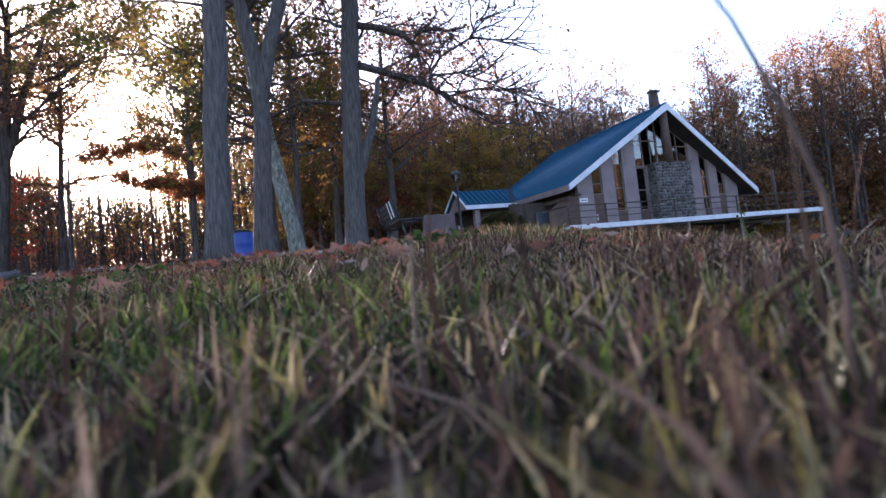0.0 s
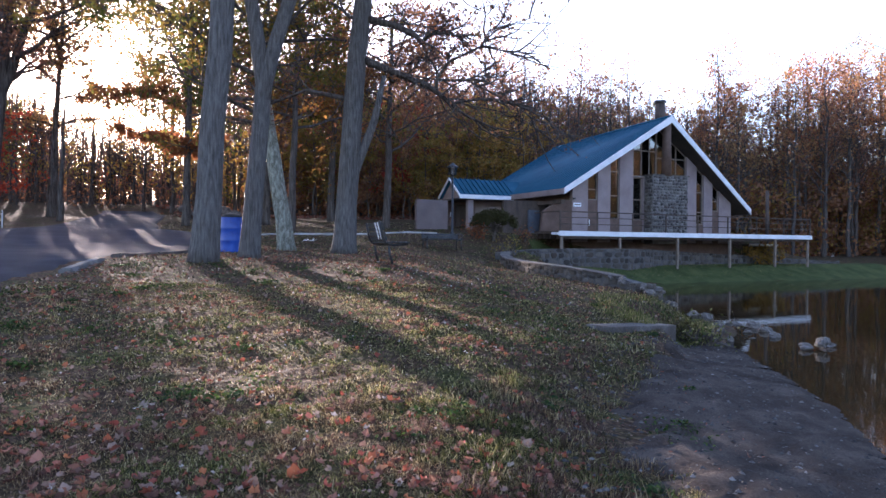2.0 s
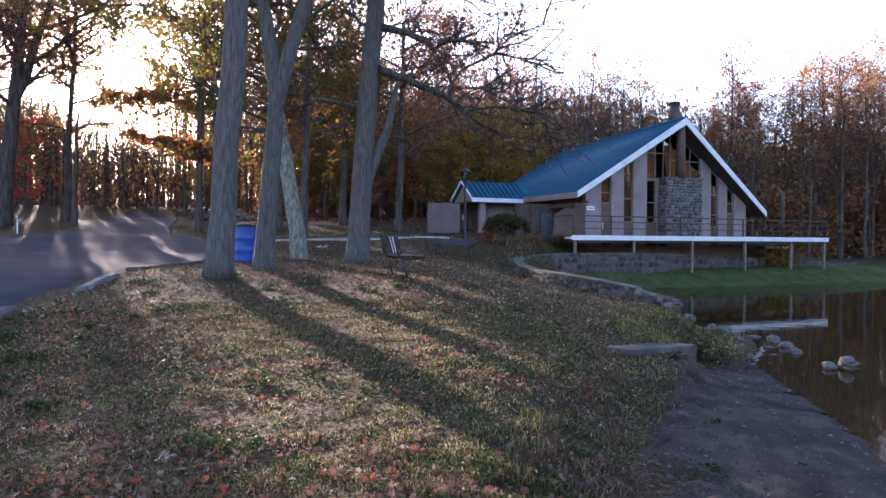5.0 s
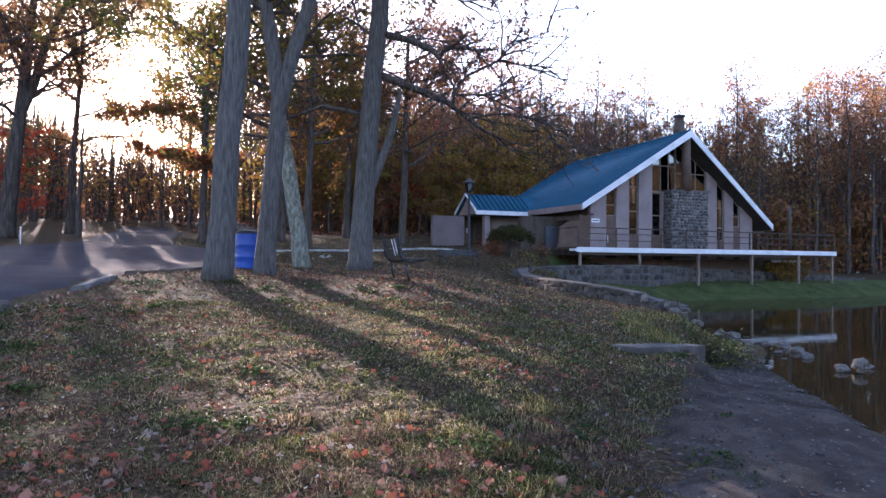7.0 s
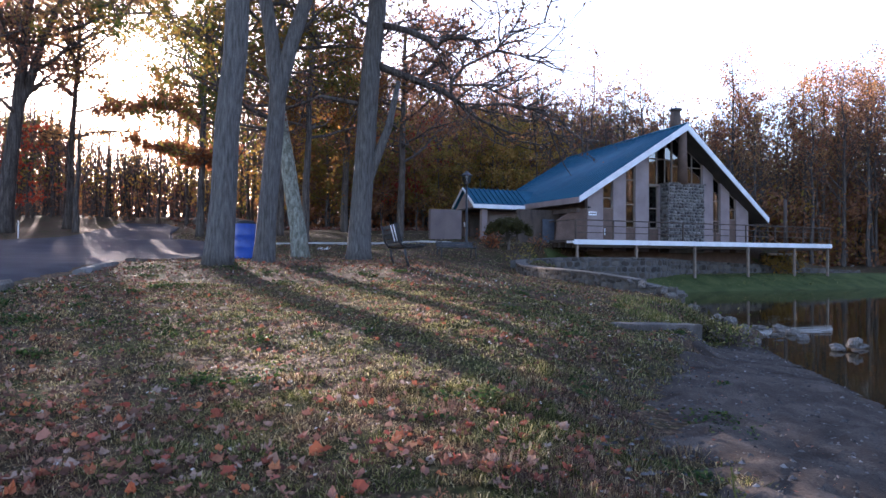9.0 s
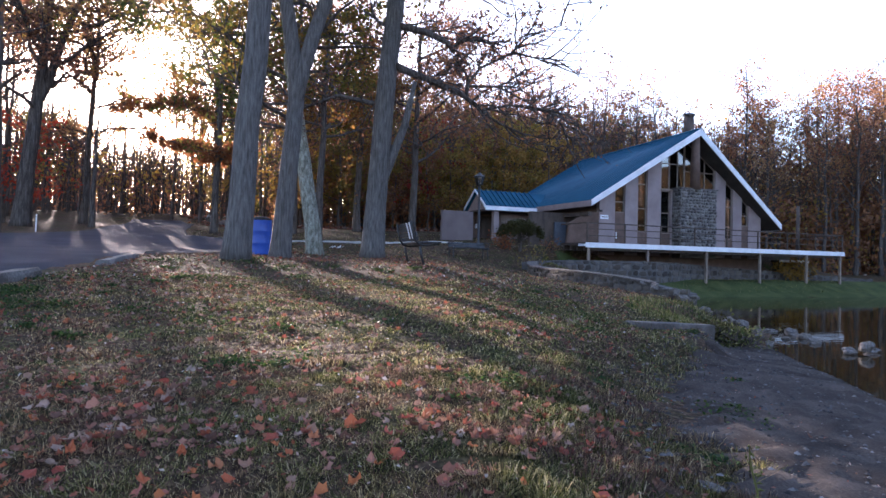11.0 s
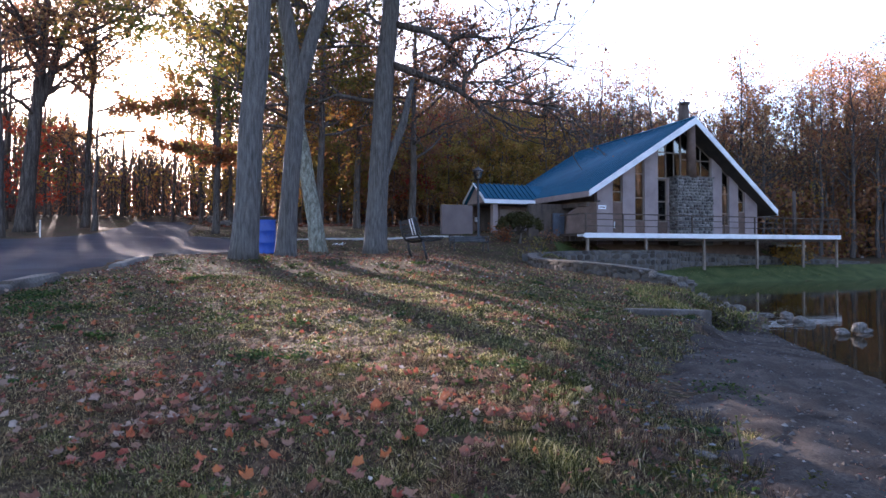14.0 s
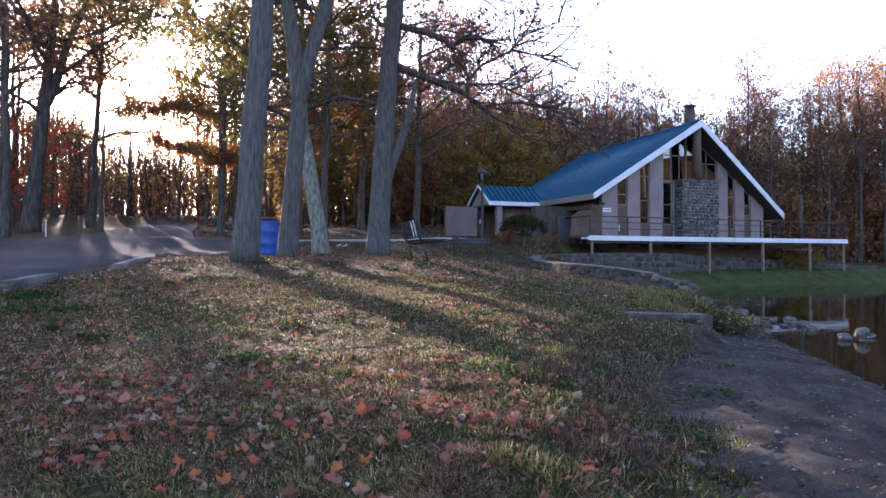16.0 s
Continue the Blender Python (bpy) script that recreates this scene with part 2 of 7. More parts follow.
M = dict(
    soil=ground_material(), water=water_material(), glass=glass_material(),
    asphalt=surface("asphalt", (0.016, 0.021, 0.031), (0.026, 0.033, 0.046), (0.044, 0.053, 0.070), 1.2, 90, 0.9, 0.06, spec=0.1),
    gravel=surface("beach_gravel", (0.026, 0.019, 0.015), (0.054, 0.042, 0.034), (0.105, 0.086, 0.071), 3.0, 60, 0.92, 0.7, spec=0.1),
    concrete=surface("concrete", (0.24, 0.23, 0.22), (0.36, 0.35, 0.33), (0.5, 0.48, 0.45), 3, 45, 0.85, 0.25),
    bark=surface("grey_bark", (0.055, 0.05, 0.047), (0.115, 0.106, 0.098), (0.185, 0.172, 0.16), 9, 80, 0.95, 1.2, stretch=(3, 3, 0.4), spec=0.1),
    lichen=surface("lichen_bark", (0.07, 0.065, 0.05), (0.20, 0.20, 0.16), (0.38, 0.39, 0.33), 7, 30, 0.95, 0.9, stretch=(2, 2, 0.8), spec=0.1),
    wood_dark=surface("forest_bark", (0.035, 0.028, 0.024), (0.085, 0.07, 0.06), (0.16, 0.138, 0.12), 4, 20, 0.95, 0.6, stretch=(3, 3, 0.4), spec=0.1),
    metal_blue=surface("blue_green_roof_metal", (0.012, 0.070, 0.115), (0.018, 0.092, 0.15), (0.028, 0.12, 0.185), 1.5, 30, 0.8, 0.08, spec=0.1),
    white=surface("white_paint", (0.62, 0.63, 0.64), (0.76, 0.77, 0.78), (0.85, 0.85, 0.85), 3, 40, 0.6, 0.08),
    stucco=surface("mauve_brown_stucco", (0.22, 0.17, 0.165), (0.285, 0.225, 0.215), (0.345, 0.275, 0.26), 1.6, 60, 0.9, 0.25),
    stucco_dark=surface("dull_brown_stucco", (0.13, 0.10, 0.098), (0.17, 0.132, 0.126), (0.215, 0.168, 0.16), 1.6, 60, 0.9, 0.25),
    panel=surface("brown_panel", (0.09, 0.055, 0.042), (0.125, 0.08, 0.06), (0.17, 0.11, 0.085), 3, 40, 0.75, 0.15),
    timber=surface("dark_timber", (0.04, 0.03, 0.024), (0.08, 0.058, 0.045), (0.13, 0.095, 0.075), 4, 40, 0.8, 0.3, stretch=(1, 1, 0.3)),
    soffit=surface("dark_soffit", (0.05, 0.04, 0.034), (0.075, 0.062, 0.052), (0.105, 0.085, 0.07), 2, 30, 0.85, 0.15),
    frame=surface("bronze_frame", (0.16, 0.12, 0.095), (0.22, 0.17, 0.135), (0.29, 0.23, 0.18), 5, 40, 0.6, 0.1),
    iron=surface("black_iron", (0.012, 0.012, 0.013), (0.022, 0.022, 0.023), (0.04, 0.04, 0.04), 8, 50, 0.45, 0.15, spec=0.5),
    slat=surface("dark_bench_slat", (0.014, 0.015, 0.015), (0.028, 0.030, 0.032), (0.05, 0.052, 0.056), 6, 50, 0.5, 0.2, spec=0.4),
    plastic=surface("blue_plastic", (0.006, 0.045, 0.24), (0.008, 0.06, 0.32), (0.014, 0.085, 0.40), 2, 30, 0.42, 0.06, spec=0.5),
    black=surface("black_plastic", (0.01, 0.01, 0.011), (0.018, 0.018, 0.019), (0.03, 0.03, 0.03), 4, 40, 0.5, 0.1),
    paper=surface("white_paper", (0.7, 0.7, 0.7), (0.8, 0.8, 0.79), (0.86, 0.86, 0.85), 5, 40, 0.7, 0.2),
    # dark colour that gives the room behind the panes its gloom
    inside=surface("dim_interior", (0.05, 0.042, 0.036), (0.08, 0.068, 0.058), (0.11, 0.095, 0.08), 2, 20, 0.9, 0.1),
    turf=surface("bank_turf", (0.03, 0.04, 0.014), (0.06, 0.078, 0.026), (0.10, 0.11, 0.04), 1.5, 60, 0.95, 0.8, spec=0.1),
    pebble=varied("pebble", [(0.0, (0.03, 0.028, 0.027)), (0.6, (0.09, 0.085, 0.08)), (0.92, (0.15, 0.14, 0.13)), (1.0, (0.3, 0.28, 0.26))], "island", 0.9),
    old_concrete=surface("weathered_concrete", (0.10, 0.092, 0.085), (0.165, 0.155, 0.145), (0.25, 0.235, 0.22), 4, 50, 0.92, 0.4),
    kerb=surface("stained_kerb", (0.045, 0.038, 0.032), (0.085, 0.074, 0.064), (0.17, 0.155, 0.14), 2.5, 40, 0.95, 0.6),
    slate=surface("blue_grey_door", (0.07, 0.08, 0.10), (0.10, 0.115, 0.14), (0.14, 0.155, 0.18), 3, 40, 0.7, 0.1),
    stone=varied("field_stone", [(0.0, (0.075, 0.07, 0.066)), (0.35, (0.15, 0.14, 0.128)), (0.7, (0.26, 0.245, 0.225)), (1.0, (0.11, 0.09, 0.075))], "object", 0.9),
    # the field stone in a darker, browner tone, for the two pond walls
    dark_stone=varied("dark_field_stone", [(0.0, (0.05, 0.043, 0.038)), (0.35, (0.095, 0.082, 0.07)), (0.8, (0.16, 0.145, 0.125)), (1.0, (0.08, 0.062, 0.05))], "object", 0.95),
    rock=surface("water_worn_rock", (0.05, 0.045, 0.04), (0.125, 0.112, 0.10), (0.25, 0.225, 0.20), 6, 30, 0.85, 0.6),
    mortar=surface("mortar", (0.06, 0.057, 0.054), (0.095, 0.09, 0.085), (0.14, 0.132, 0.124), 5, 60, 0.95, 0.4),
    dry_blade=varied("dry_blade", [(0.0, (0.09, 0.05, 0.03)), (0.5, (0.16, 0.08, 0.05)), (1.0, (0.24, 0.15, 0.09))], "object", 0.7, 0.4),
    grass=turf_blades("lawn_grass"), fresh=varied("fresh_grass", [(0.0, (0.025, 0.05, 0.010)), (0.5, (0.075, 0.13, 0.024)), (0.85, (0.15, 0.19, 0.045)), (1.0, (0.26, 0.26, 0.10))], "island", 0.45, 0.55, 0.25),
    pale=varied("glint_leaf_scrap", [(0.0, (0.34, 0.28, 0.22)), (0.6, (0.55, 0.48, 0.42)), (1.0, (0.72, 0.68, 0.64))], "island", 0.7, 0.2),
    clover=varied("clover", [(0.0, (0.015, 0.032, 0.010)), (0.5, (0.036, 0.072, 0.018)), (0.8, (0.075, 0.12, 0.028)), (1.0, (0.13, 0.15, 0.045))], "island", 0.65, 0.35, 0.15),
    thatch=varied("dry_thatch", [(0.0, (0.012, 0.008, 0.006)), (0.3, (0.065, 0.038, 0.03)), (0.6, (0.15, 0.09, 0.068)), (0.85, (0.26, 0.17, 0.12)), (1.0, (0.42, 0.32, 0.23))], "island", 0.8, 0.3, 0.1),
    # thatch copy with brightness put into its colour, for the dim far lawn
    pale_thatch=varied("pale_thatch", [(0.0, (0.06, 0.04, 0.035)), (0.4, (0.16, 0.105, 0.085)), (0.8, (0.27, 0.19, 0.15)), (1.0, (0.40, 0.31, 0.25))], "island", 0.85, 0.25, 0.1),
    moss=varied("moss", [(0.0, (0.03, 0.035, 0.010)), (0.5, (0.075, 0.08, 0.02)), (0.8, (0.13, 0.12, 0.03)), (1.0, (0.15, 0.10, 0.04))], "island", 0.85, 0.2, 0.05),
    weed=varied("bank_weeds", [(0.0, (0.04, 0.058, 0.016)), (0.5, (0.125, 0.145, 0.036)), (0.8, (0.25, 0.22, 0.085)), (1.0, (0.40, 0.34, 0.17))], "island", 0.7, 0.3),
    fallen=varied("fallen_leaf", [(0.0, (0.10, 0.05, 0.036)), (0.3, (0.22, 0.12, 0.085)), (0.52, (0.31, 0.085, 0.055)), (0.64, (0.36, 0.13, 0.065)), (0.74, (0.30, 0.18, 0.13)),
                                  (0.90, (0.34, 0.23, 0.18)), (0.98, (0.36, 0.27, 0.22)), (1.0, (0.52, 0.45, 0.39))], "island", 0.8, 0.25, 0.1),
    fallen_one=varied("single_fallen_leaf", [(0.0, (0.19, 0.085, 0.06)), (0.3, (0.40, 0.20, 0.145)), (0.52, (0.40, 0.095, 0.065)), (0.74, (0.50, 0.17, 0.065)),
                                             (0.92, (0.30, 0.19, 0.14)), (1.0, (0.42, 0.32, 0.26))], "object", 0.75, 0.25, 0.12),
    oak_leaf=mixed_leaves("oak_leaf", [(0.0, (0.045, 0.065, 0.016)), (0.3, (0.09, 0.10, 0.025)), (0.55, (0.19, 0.13, 0.032)), (0.8, (0.20, 0.085, 0.03)), (1.0, (0.13, 0.06, 0.03))], 0.55),
    rust=mixed_leaves("rust_leaf", [(0.0, (0.115, 0.070, 0.060)), (0.3, (0.18, 0.092, 0.064)), (0.55, (0.25, 0.12, 0.064)), (0.8, (0.31, 0.135, 0.056)), (1.0, (0.23, 0.165, 0.074))], 0.4),
    gold=mixed_leaves("gold_leaf", [(0.0, (0.13, 0.115, 0.032)), (0.4, (0.25, 0.18, 0.042)), (0.7, (0.34, 0.20, 0.046)), (1.0, (0.29, 0.145, 0.042))], 0.45),
    # brighter leaf mix, with the look of light from behind put into its colour
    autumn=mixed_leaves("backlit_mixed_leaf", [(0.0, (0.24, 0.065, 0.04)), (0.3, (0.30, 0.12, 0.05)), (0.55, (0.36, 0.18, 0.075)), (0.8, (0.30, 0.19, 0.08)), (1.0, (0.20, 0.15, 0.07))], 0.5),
    moss_leaf=mixed_leaves("dull_weed_leaf", [(0.0, (0.04, 0.035, 0.014)), (0.5, (0.06, 0.055, 0.018)), (1.0, (0.10, 0.075, 0.03))], 0.2),
    red=mixed_leaves("red_leaf", [(0.0, (0.20, 0.03, 0.022)), (0.5, (0.36, 0.055, 0.03)), (1.0, (0.40, 0.11, 0.04))]),
    green=mixed_leaves("green_leaf", [(0.0, (0.02, 0.035, 0.012)), (0.5, (0.035, 0.06, 0.02)), (1.0, (0.06, 0.085, 0.025))], 0.2),
)


# ---- building helpers ----
class Shape:
    """Gathers faces for one mesh."""

    def __init__(self):
        self.v, self.f = [], []

    def add(self, verts, faces):
        k = len(self.v)
        self.v += [tuple(p) for p in verts]
        self.f += [tuple(k + i for i in f) for f in faces]
        return self

    def box(self, lo, hi, m=None):
        (a, b, c), (d, e, f) = lo, hi
        v = [Vector(p) for p in ((a, b, c), (d, b, c), (d, e, c), (a, e, c), (a, b, f), (d, b, f), (d, e, f), (a, e, f))]
        if m is not None:
            v = [m @ p for p in v]
        return self.add(v, [(3, 2, 1, 0), (4, 5, 6, 7), (0, 1, 5, 4), (1, 2, 6, 5), (2, 3, 7, 6), (3, 0, 4, 7)])

    def prism(self, ring, push):
        """A flat ring of points, thickened by the vector push."""
        n, push = len(ring), Vector(push)
        v = [Vector(p) for p in ring] + [Vector(p) + push for p in ring]
        return self.add(v, [tuple(range(n))[::-1], tuple(range(n, 2 * n))] + [(i, (i + 1) % n, n + (i + 1) % n, n + i) for i in range(n)])

    def tube(self, pts, radii, sides=8, cap=True):
        pts = [Vector(p) for p in pts]
        k, n = len(self.v), len(pts)
        side = None
        for i, p in enumerate(pts):
            d = (pts[min(i + 1, n - 1)] - pts[max(i - 1, 0)]).normalized()
            if side is None:
                side = d.orthogonal().normalized()
            side = (side - d * side.dot(d)).normalized()
            up = d.cross(side)
            for j in range(sides):
                a = 2 * math.pi * j / sides
                self.v.append(tuple(p + (side * math.cos(a) + up * math.sin(a)) * radii[i]))
        for i in range(n - 1):
            for j in range(sides):
                a, b = k + i * sides + j, k + i * sides + (j + 1) % sides
                self.f.append((a, b, b + sides, a + sides))
        if cap:
            self.f.append(tuple(k + j for j in range(sides))[::-1])
            self.f.append(tuple(k + (n - 1) * sides + j for j in range(sides)))
        return self

    def lathe(self, profile, sides=24, at=(0, 0, 0)):
        k, n = len(self.v), len(profile)
        for r, z in profile:
            for j in range(sides):
                a = 2 * math.pi * j / sides
                self.v.append((at[0] + r * math.cos(a), at[1] + r * math.sin(a), at[2] + z))
        for i in range(n - 1):
            for j in range(sides):
                a, b = k + i * sides + j, k + i * sides + (j + 1) % sides
                self.f.append((a, b, b + sides, a + sides))
        self.f.append(tuple(k + j for j in range(sides))[::-1])
        self.f.append(tuple(k + (n - 1) * sides + j for j in range(sides)))
        return self

    def mesh(self, name, mat, smooth=False, bevel=0.0):
        me = bpy.data.meshes.new(name)
        me.from_pydata(self.v, [], self.f)
        if bevel:
            bm = bmesh.new()
            bm.from_mesh(me)
            bmesh.ops.bevel(bm, geom=list(bm.edges), offset=bevel, segments=2, affect="EDGES", profile=0.7)
            bm.to_mesh(me)
            bm.free()
        me.materials.append(mat)
        if smooth:
            me.polygons.foreach_set("use_smooth", [True] * len(me.polygons))
        me.update()
        return me


def part(name, shape, mat, parent=None, label="", smooth=False, bevel=0.0):
    ob = new(name, shape if isinstance(shape, bpy.types.Mesh) else shape.mesh(name, mat, smooth, bevel))
    ob.parent = parent
    return tagged(ob, label)


def thing(name, at, label, category, group="", kind="", turn=0.0):
    ob = new(name)
    ob.matrix_world = pose(*at, 0, 0, turn)
    return tagged(ob, label, category, group, kind)


def raw_mesh(name, verts, quads, mat, smooth=False):
    """A mesh of quads from arrays."""
    me = bpy.data.meshes.new(name)
    nv, nq = len(verts), len(quads)
    me.vertices.add(nv), me.loops.add(nq * 4), me.polygons.add(nq)
    me.vertices.foreach_set("co", np.asarray(verts, np.float32).ravel())
    me.loops.foreach_set("vertex_index", np.asarray(quads, np.int32).ravel())
    me.polygons.foreach_set("loop_start", np.arange(0, nq * 4, 4, dtype=np.int32))
    if smooth:
        me.polygons.foreach_set("use_smooth", np.ones(nq, bool))
    me.materials.append(mat)
    me.update(calc_edges=True)
    me.validate()
    return me


# ---- the lie of the land ----
WATER = -0.22
SHORE = [(-60, -150), (-8, -40), (0.5, -14), (2.4, -5), (3.1, 0), (3.6, 2.6), (4.4, 5.0), (4.95, 6.1), (5.5, 7.6), (5.9, 8.9), (6.4, 10.2), (7.3, 11.2),
         (7.9, 12.2), (8.1, 13.3), (7.8, 14.6), (7.1, 16), (6.8, 19), (7.4, 22), (9.2, 24.6), (11.6, 26.0), (15, 27.6), (20, 28.9), (24, 30),
         (30, 32.5), (45, 36), (80, 42), (300, 80)]


def ease(u):
    u = np.clip(u, 0, 1)
    return u * u * (3 - 2 * u)


def inland(x, y):
    """Metres from the water's edge, over land."""
    best, sign = np.full(np.shape(x), 1e9), np.ones(np.shape(x))
    for (ax, ay), (bx, by) in zip(SHORE, SHORE[1:]):
        dx, dy = bx - ax, by - ay
        u = np.clip(((x - ax) * dx + (y - ay) * dy) / (dx * dx + dy * dy), 0, 1)
        d = np.hypot(x - ax - u * dx, y - ay - u * dy)
        near = d < best
        sign = np.where(near, np.where(dx * (y - ay) - dy * (x - ax) >= 0, 1, -1), sign)
        best = np.where(near, d, best)
    # opposite banks out of view, placed to carry the mirrored woods
    far = np.maximum(-y - 30 + 0.12 * np.abs(x - 20), x - 62 - 0.9 * np.maximum(0, y - 25))
    return np.maximum(best * sign, far)


BARE = [(0.98, 10.0, 0.42, 0.16), (2.35, 9.4, 0.5, 0.16), (1.15, 3.9, 0.42, 0.14), (0.45, 2.75, 0.3, 0.1), (-1.2, 6.9, 0.25, 0.1), (1.95, 12.9, 0.6, 0.2), (3.0, 11.0, 0.4, 0.15)]


def worn(x, y):
    """How bare the turf is, in hollows where the soil shows."""
    k = np.zeros(np.shape(x))
    for a, b, rx, ry in BARE:
        k = np.maximum(k, 1 - ((x - a) / rx) ** 2 - ((y - b) / ry) ** 2)
    return np.clip(k * 1.6, 0, 1)


def ground_z(x, y):
    x, y = np.asarray(x, float), np.asarray(y, float)
    base = np.interp(y, [-200, -45, -12, -4, 0.4, 3, 5.5, 8, 13.5, 19, 23, 27.5, 31, 36, 45, 60, 300], [8, 1.6, 0.2, -0.05, 0.0, 0.24, 0.36, 0.54, 0.98, 1.12, 1.25, 1.75, 1.95, 2.5, 3.1, 3.6, 4])
    base = base * (1 - 0.72 * ease((x - 20) / 8) * (1 - ease((y - 40) / 50)))
    base = base + 13 * ease((y - 50) / 75) * ease((x + 16) / 26) * (1 - 0.5 * ease((x - 26) / 14)) + 9 * ease((y - 120) / 200)
    base = base + 5 * ease((y - 92) / 60) * (1 - ease((x + 16) / 26))
    base = base + 0.05 * np.sin(0.9 * x + 0.5 * y) * np.sin(0.6 * y - 0.4 * x + 1) * ease(np.hypot(x, y) / 6)
    base = base + 0.016 * np.sin(7.3 * x + 2.2 * np.sin(3.1 * y)) * np.sin(6.1 * y + 1.9 * np.sin(2.7 * x + 1)) * ease((np.hypot(x, y) - 0.9) / 1.2) * ease((26 - y) / 6)
    base = base + 0.10 * ease((-x - 2) / 5) * ease((8 - np.abs(y - 10)) / 6)
    base = base - 0.11 * np.maximum(0, x - 1) * (1 - ease((y - 23.5) / 5)) * (x < 12) * ease((y - 1) / 4)
    # unseen hill, raised to fill what the lodge's panes reflect
    base = base + 17 * ease((x - 63) / 18) * (1 - ease((y - 25) / 30))
    base = base + 0.8 * ease((y - 43) / 8) * ease((-x - 5) / 5)
    d = inland(x, y)
    ys = [-5, 6, 8, 9.5, 11, 12.6, 13.6, 25, 27, 200]
    a, d0, w = (np.interp(y, ys, k) for k in ([0.12, 0.12, 0.12, 0.12, 0.16, 0.2, 0.2, 0.2, 0.42, 0.42], [1.7, 1.7, 0.8, 0.7, 0.8, 0.6, 0.9, 0.9, 2.75, 2.75], [1.3, 1.3, 0.5, 0.5, 1.0, 1.0, 0.5, 0.5, 1.4, 2.0]))
    low = WATER + a * np.minimum(d, np.minimum(d0, 1.6))
    low = np.where(d < 0, WATER + 0.25 * np.maximum(d, -5), low)
    return low + (base - low) * ease((d - d0) / w) - 0.035 * worn(x, y)


def gz(x, y):
    return float(ground_z(x, y))


def axis(lo, hi, near_lo, near_hi, step, grow=1.16):
    mid = list(np.arange(near_lo, near_hi + 1e-6, step))
    s, p = step, near_hi
    while p < hi:
        s *= grow
        p += s
        mid.append(p)
    s, p, left = step, near_lo, []
    while p > lo:
        s *= grow
        p -= s
        left.append(p)
    return np.array(left[::-1] + mid)


gx, gy = axis(-700, 700, -8, 18, 0.16), axis(-300, 1200, -1, 30, 0.16)
X, Y = np.meshgrid(gx, gy)
rng = np.random.default_rng(5)
Z = ground_z(X, Y) + rng.normal(0, 0.004, X.shape) * (np.hypot(X, Y) > 0.5)
nx, ny = len(gx), len(gy)
idx = np.arange(nx * ny).reshape(ny, nx)
quads = np.stack([idx[:-1, :-1], idx[:-1, 1:], idx[1:, 1:], idx[1:, :-1]], -1).reshape(-1, 4)
ground = tagged(new("ground", raw_mesh("ground", np.stack([X, Y, Z], -1).reshape(-1, 3), quads, M["soil"], True)),
                "autumn lawn of short brown and green grass sloping to a pond", "ground", kind="structure")

sh = Shape().add([(-300, -400, WATER), (700, -400, WATER), (700, 300, WATER), (-300, 300, WATER)], [(0, 1, 2, 3)])
tagged(part("water", sh, M["water"]), "still dark brown pond water reflecting trees and deck", "pond", kind="structure")


def sheet(name, ys, left, right, mat, lift, cols, label, category, wobble=0.0, feather=0.0):
    """A strip draped on the ground, between two edges given along y."""
    rng = np.random.default_rng(len(name))
    a = np.array([left(y) for y in ys]) + rng.normal(0, wobble, len(ys))
    b = np.array([right(y) for y in ys]) + rng.normal(0, wobble, len(ys))
    u = np.linspace(0, 1, cols)
    X = a[:, None] * (1 - u) + b[:, None] * u
    Y = np.repeat(np.array(ys)[:, None], cols, 1)
    Z = ground_z(X, Y) + lift
    if not feather:
        Z[:, 0] -= 0.15
        Z[:, -1] -= 0.15
    if feather:
        Z = Z + rng.normal(0, 0.012, Z.shape) - (lift + 0.05) * ease(1 - u[None, :] / feather)
    i = np.arange(X.size).reshape(X.shape)
    q = np.stack([i[:-1, :-1], i[:-1, 1:], i[1:, 1:], i[1:, :-1]], -1).reshape(-1, 4)
    ob = new(name, raw_mesh(name, np.stack([X, Y, Z], -1).reshape(-1, 3), q, mat, True))
    return tagged(ob, label, category, kind="structure")


def lerp(xs, vs):
    return lambda y: float(np.interp(y, xs, vs))


lot_right = lerp([4, 6, 8, 10, 13, 16, 18.5, 19.5, 25, 26.5, 27.5, 29, 34, 42, 46], [-7, -5.0, -4.6, -4.35, -4.5, -4.6, -4.4, -3.4, -3.4, -3.8, -6, -7.2, -8.6, -10.2, -12])
lot_left = lerp([4, 8, 14, 20, 25, 28, 30, 36, 46], [-30, -34, -34, -30, -22, -15, -12.5, -12.8, -15])
sheet("road", list(np.arange(4, 46, 0.3)), lot_left, lot_right, M["asphalt"], 0.045, 70, "worn grey asphalt parking lot and park road", "road", 0.03)
beach_left = lerp([-4, 0, 3, 4.6, 5.8, 6.9, 8.4, 9.6], [0.5, 0.95, 1.5, 1.95, 2.4, 3.3, 4.55, 5.5])
shore_x = lerp([p[1] for p in SHORE[3:13]], [p[0] + 0.25 for p in SHORE[3:13]])
sheet("beach", list(np.arange(-4, 10.2, 0.15)), beach_left, shore_x, M["gravel"], 0.035, 26, "dark gravel beach at the edge of the pond", "beach", 0.16, 0.22)


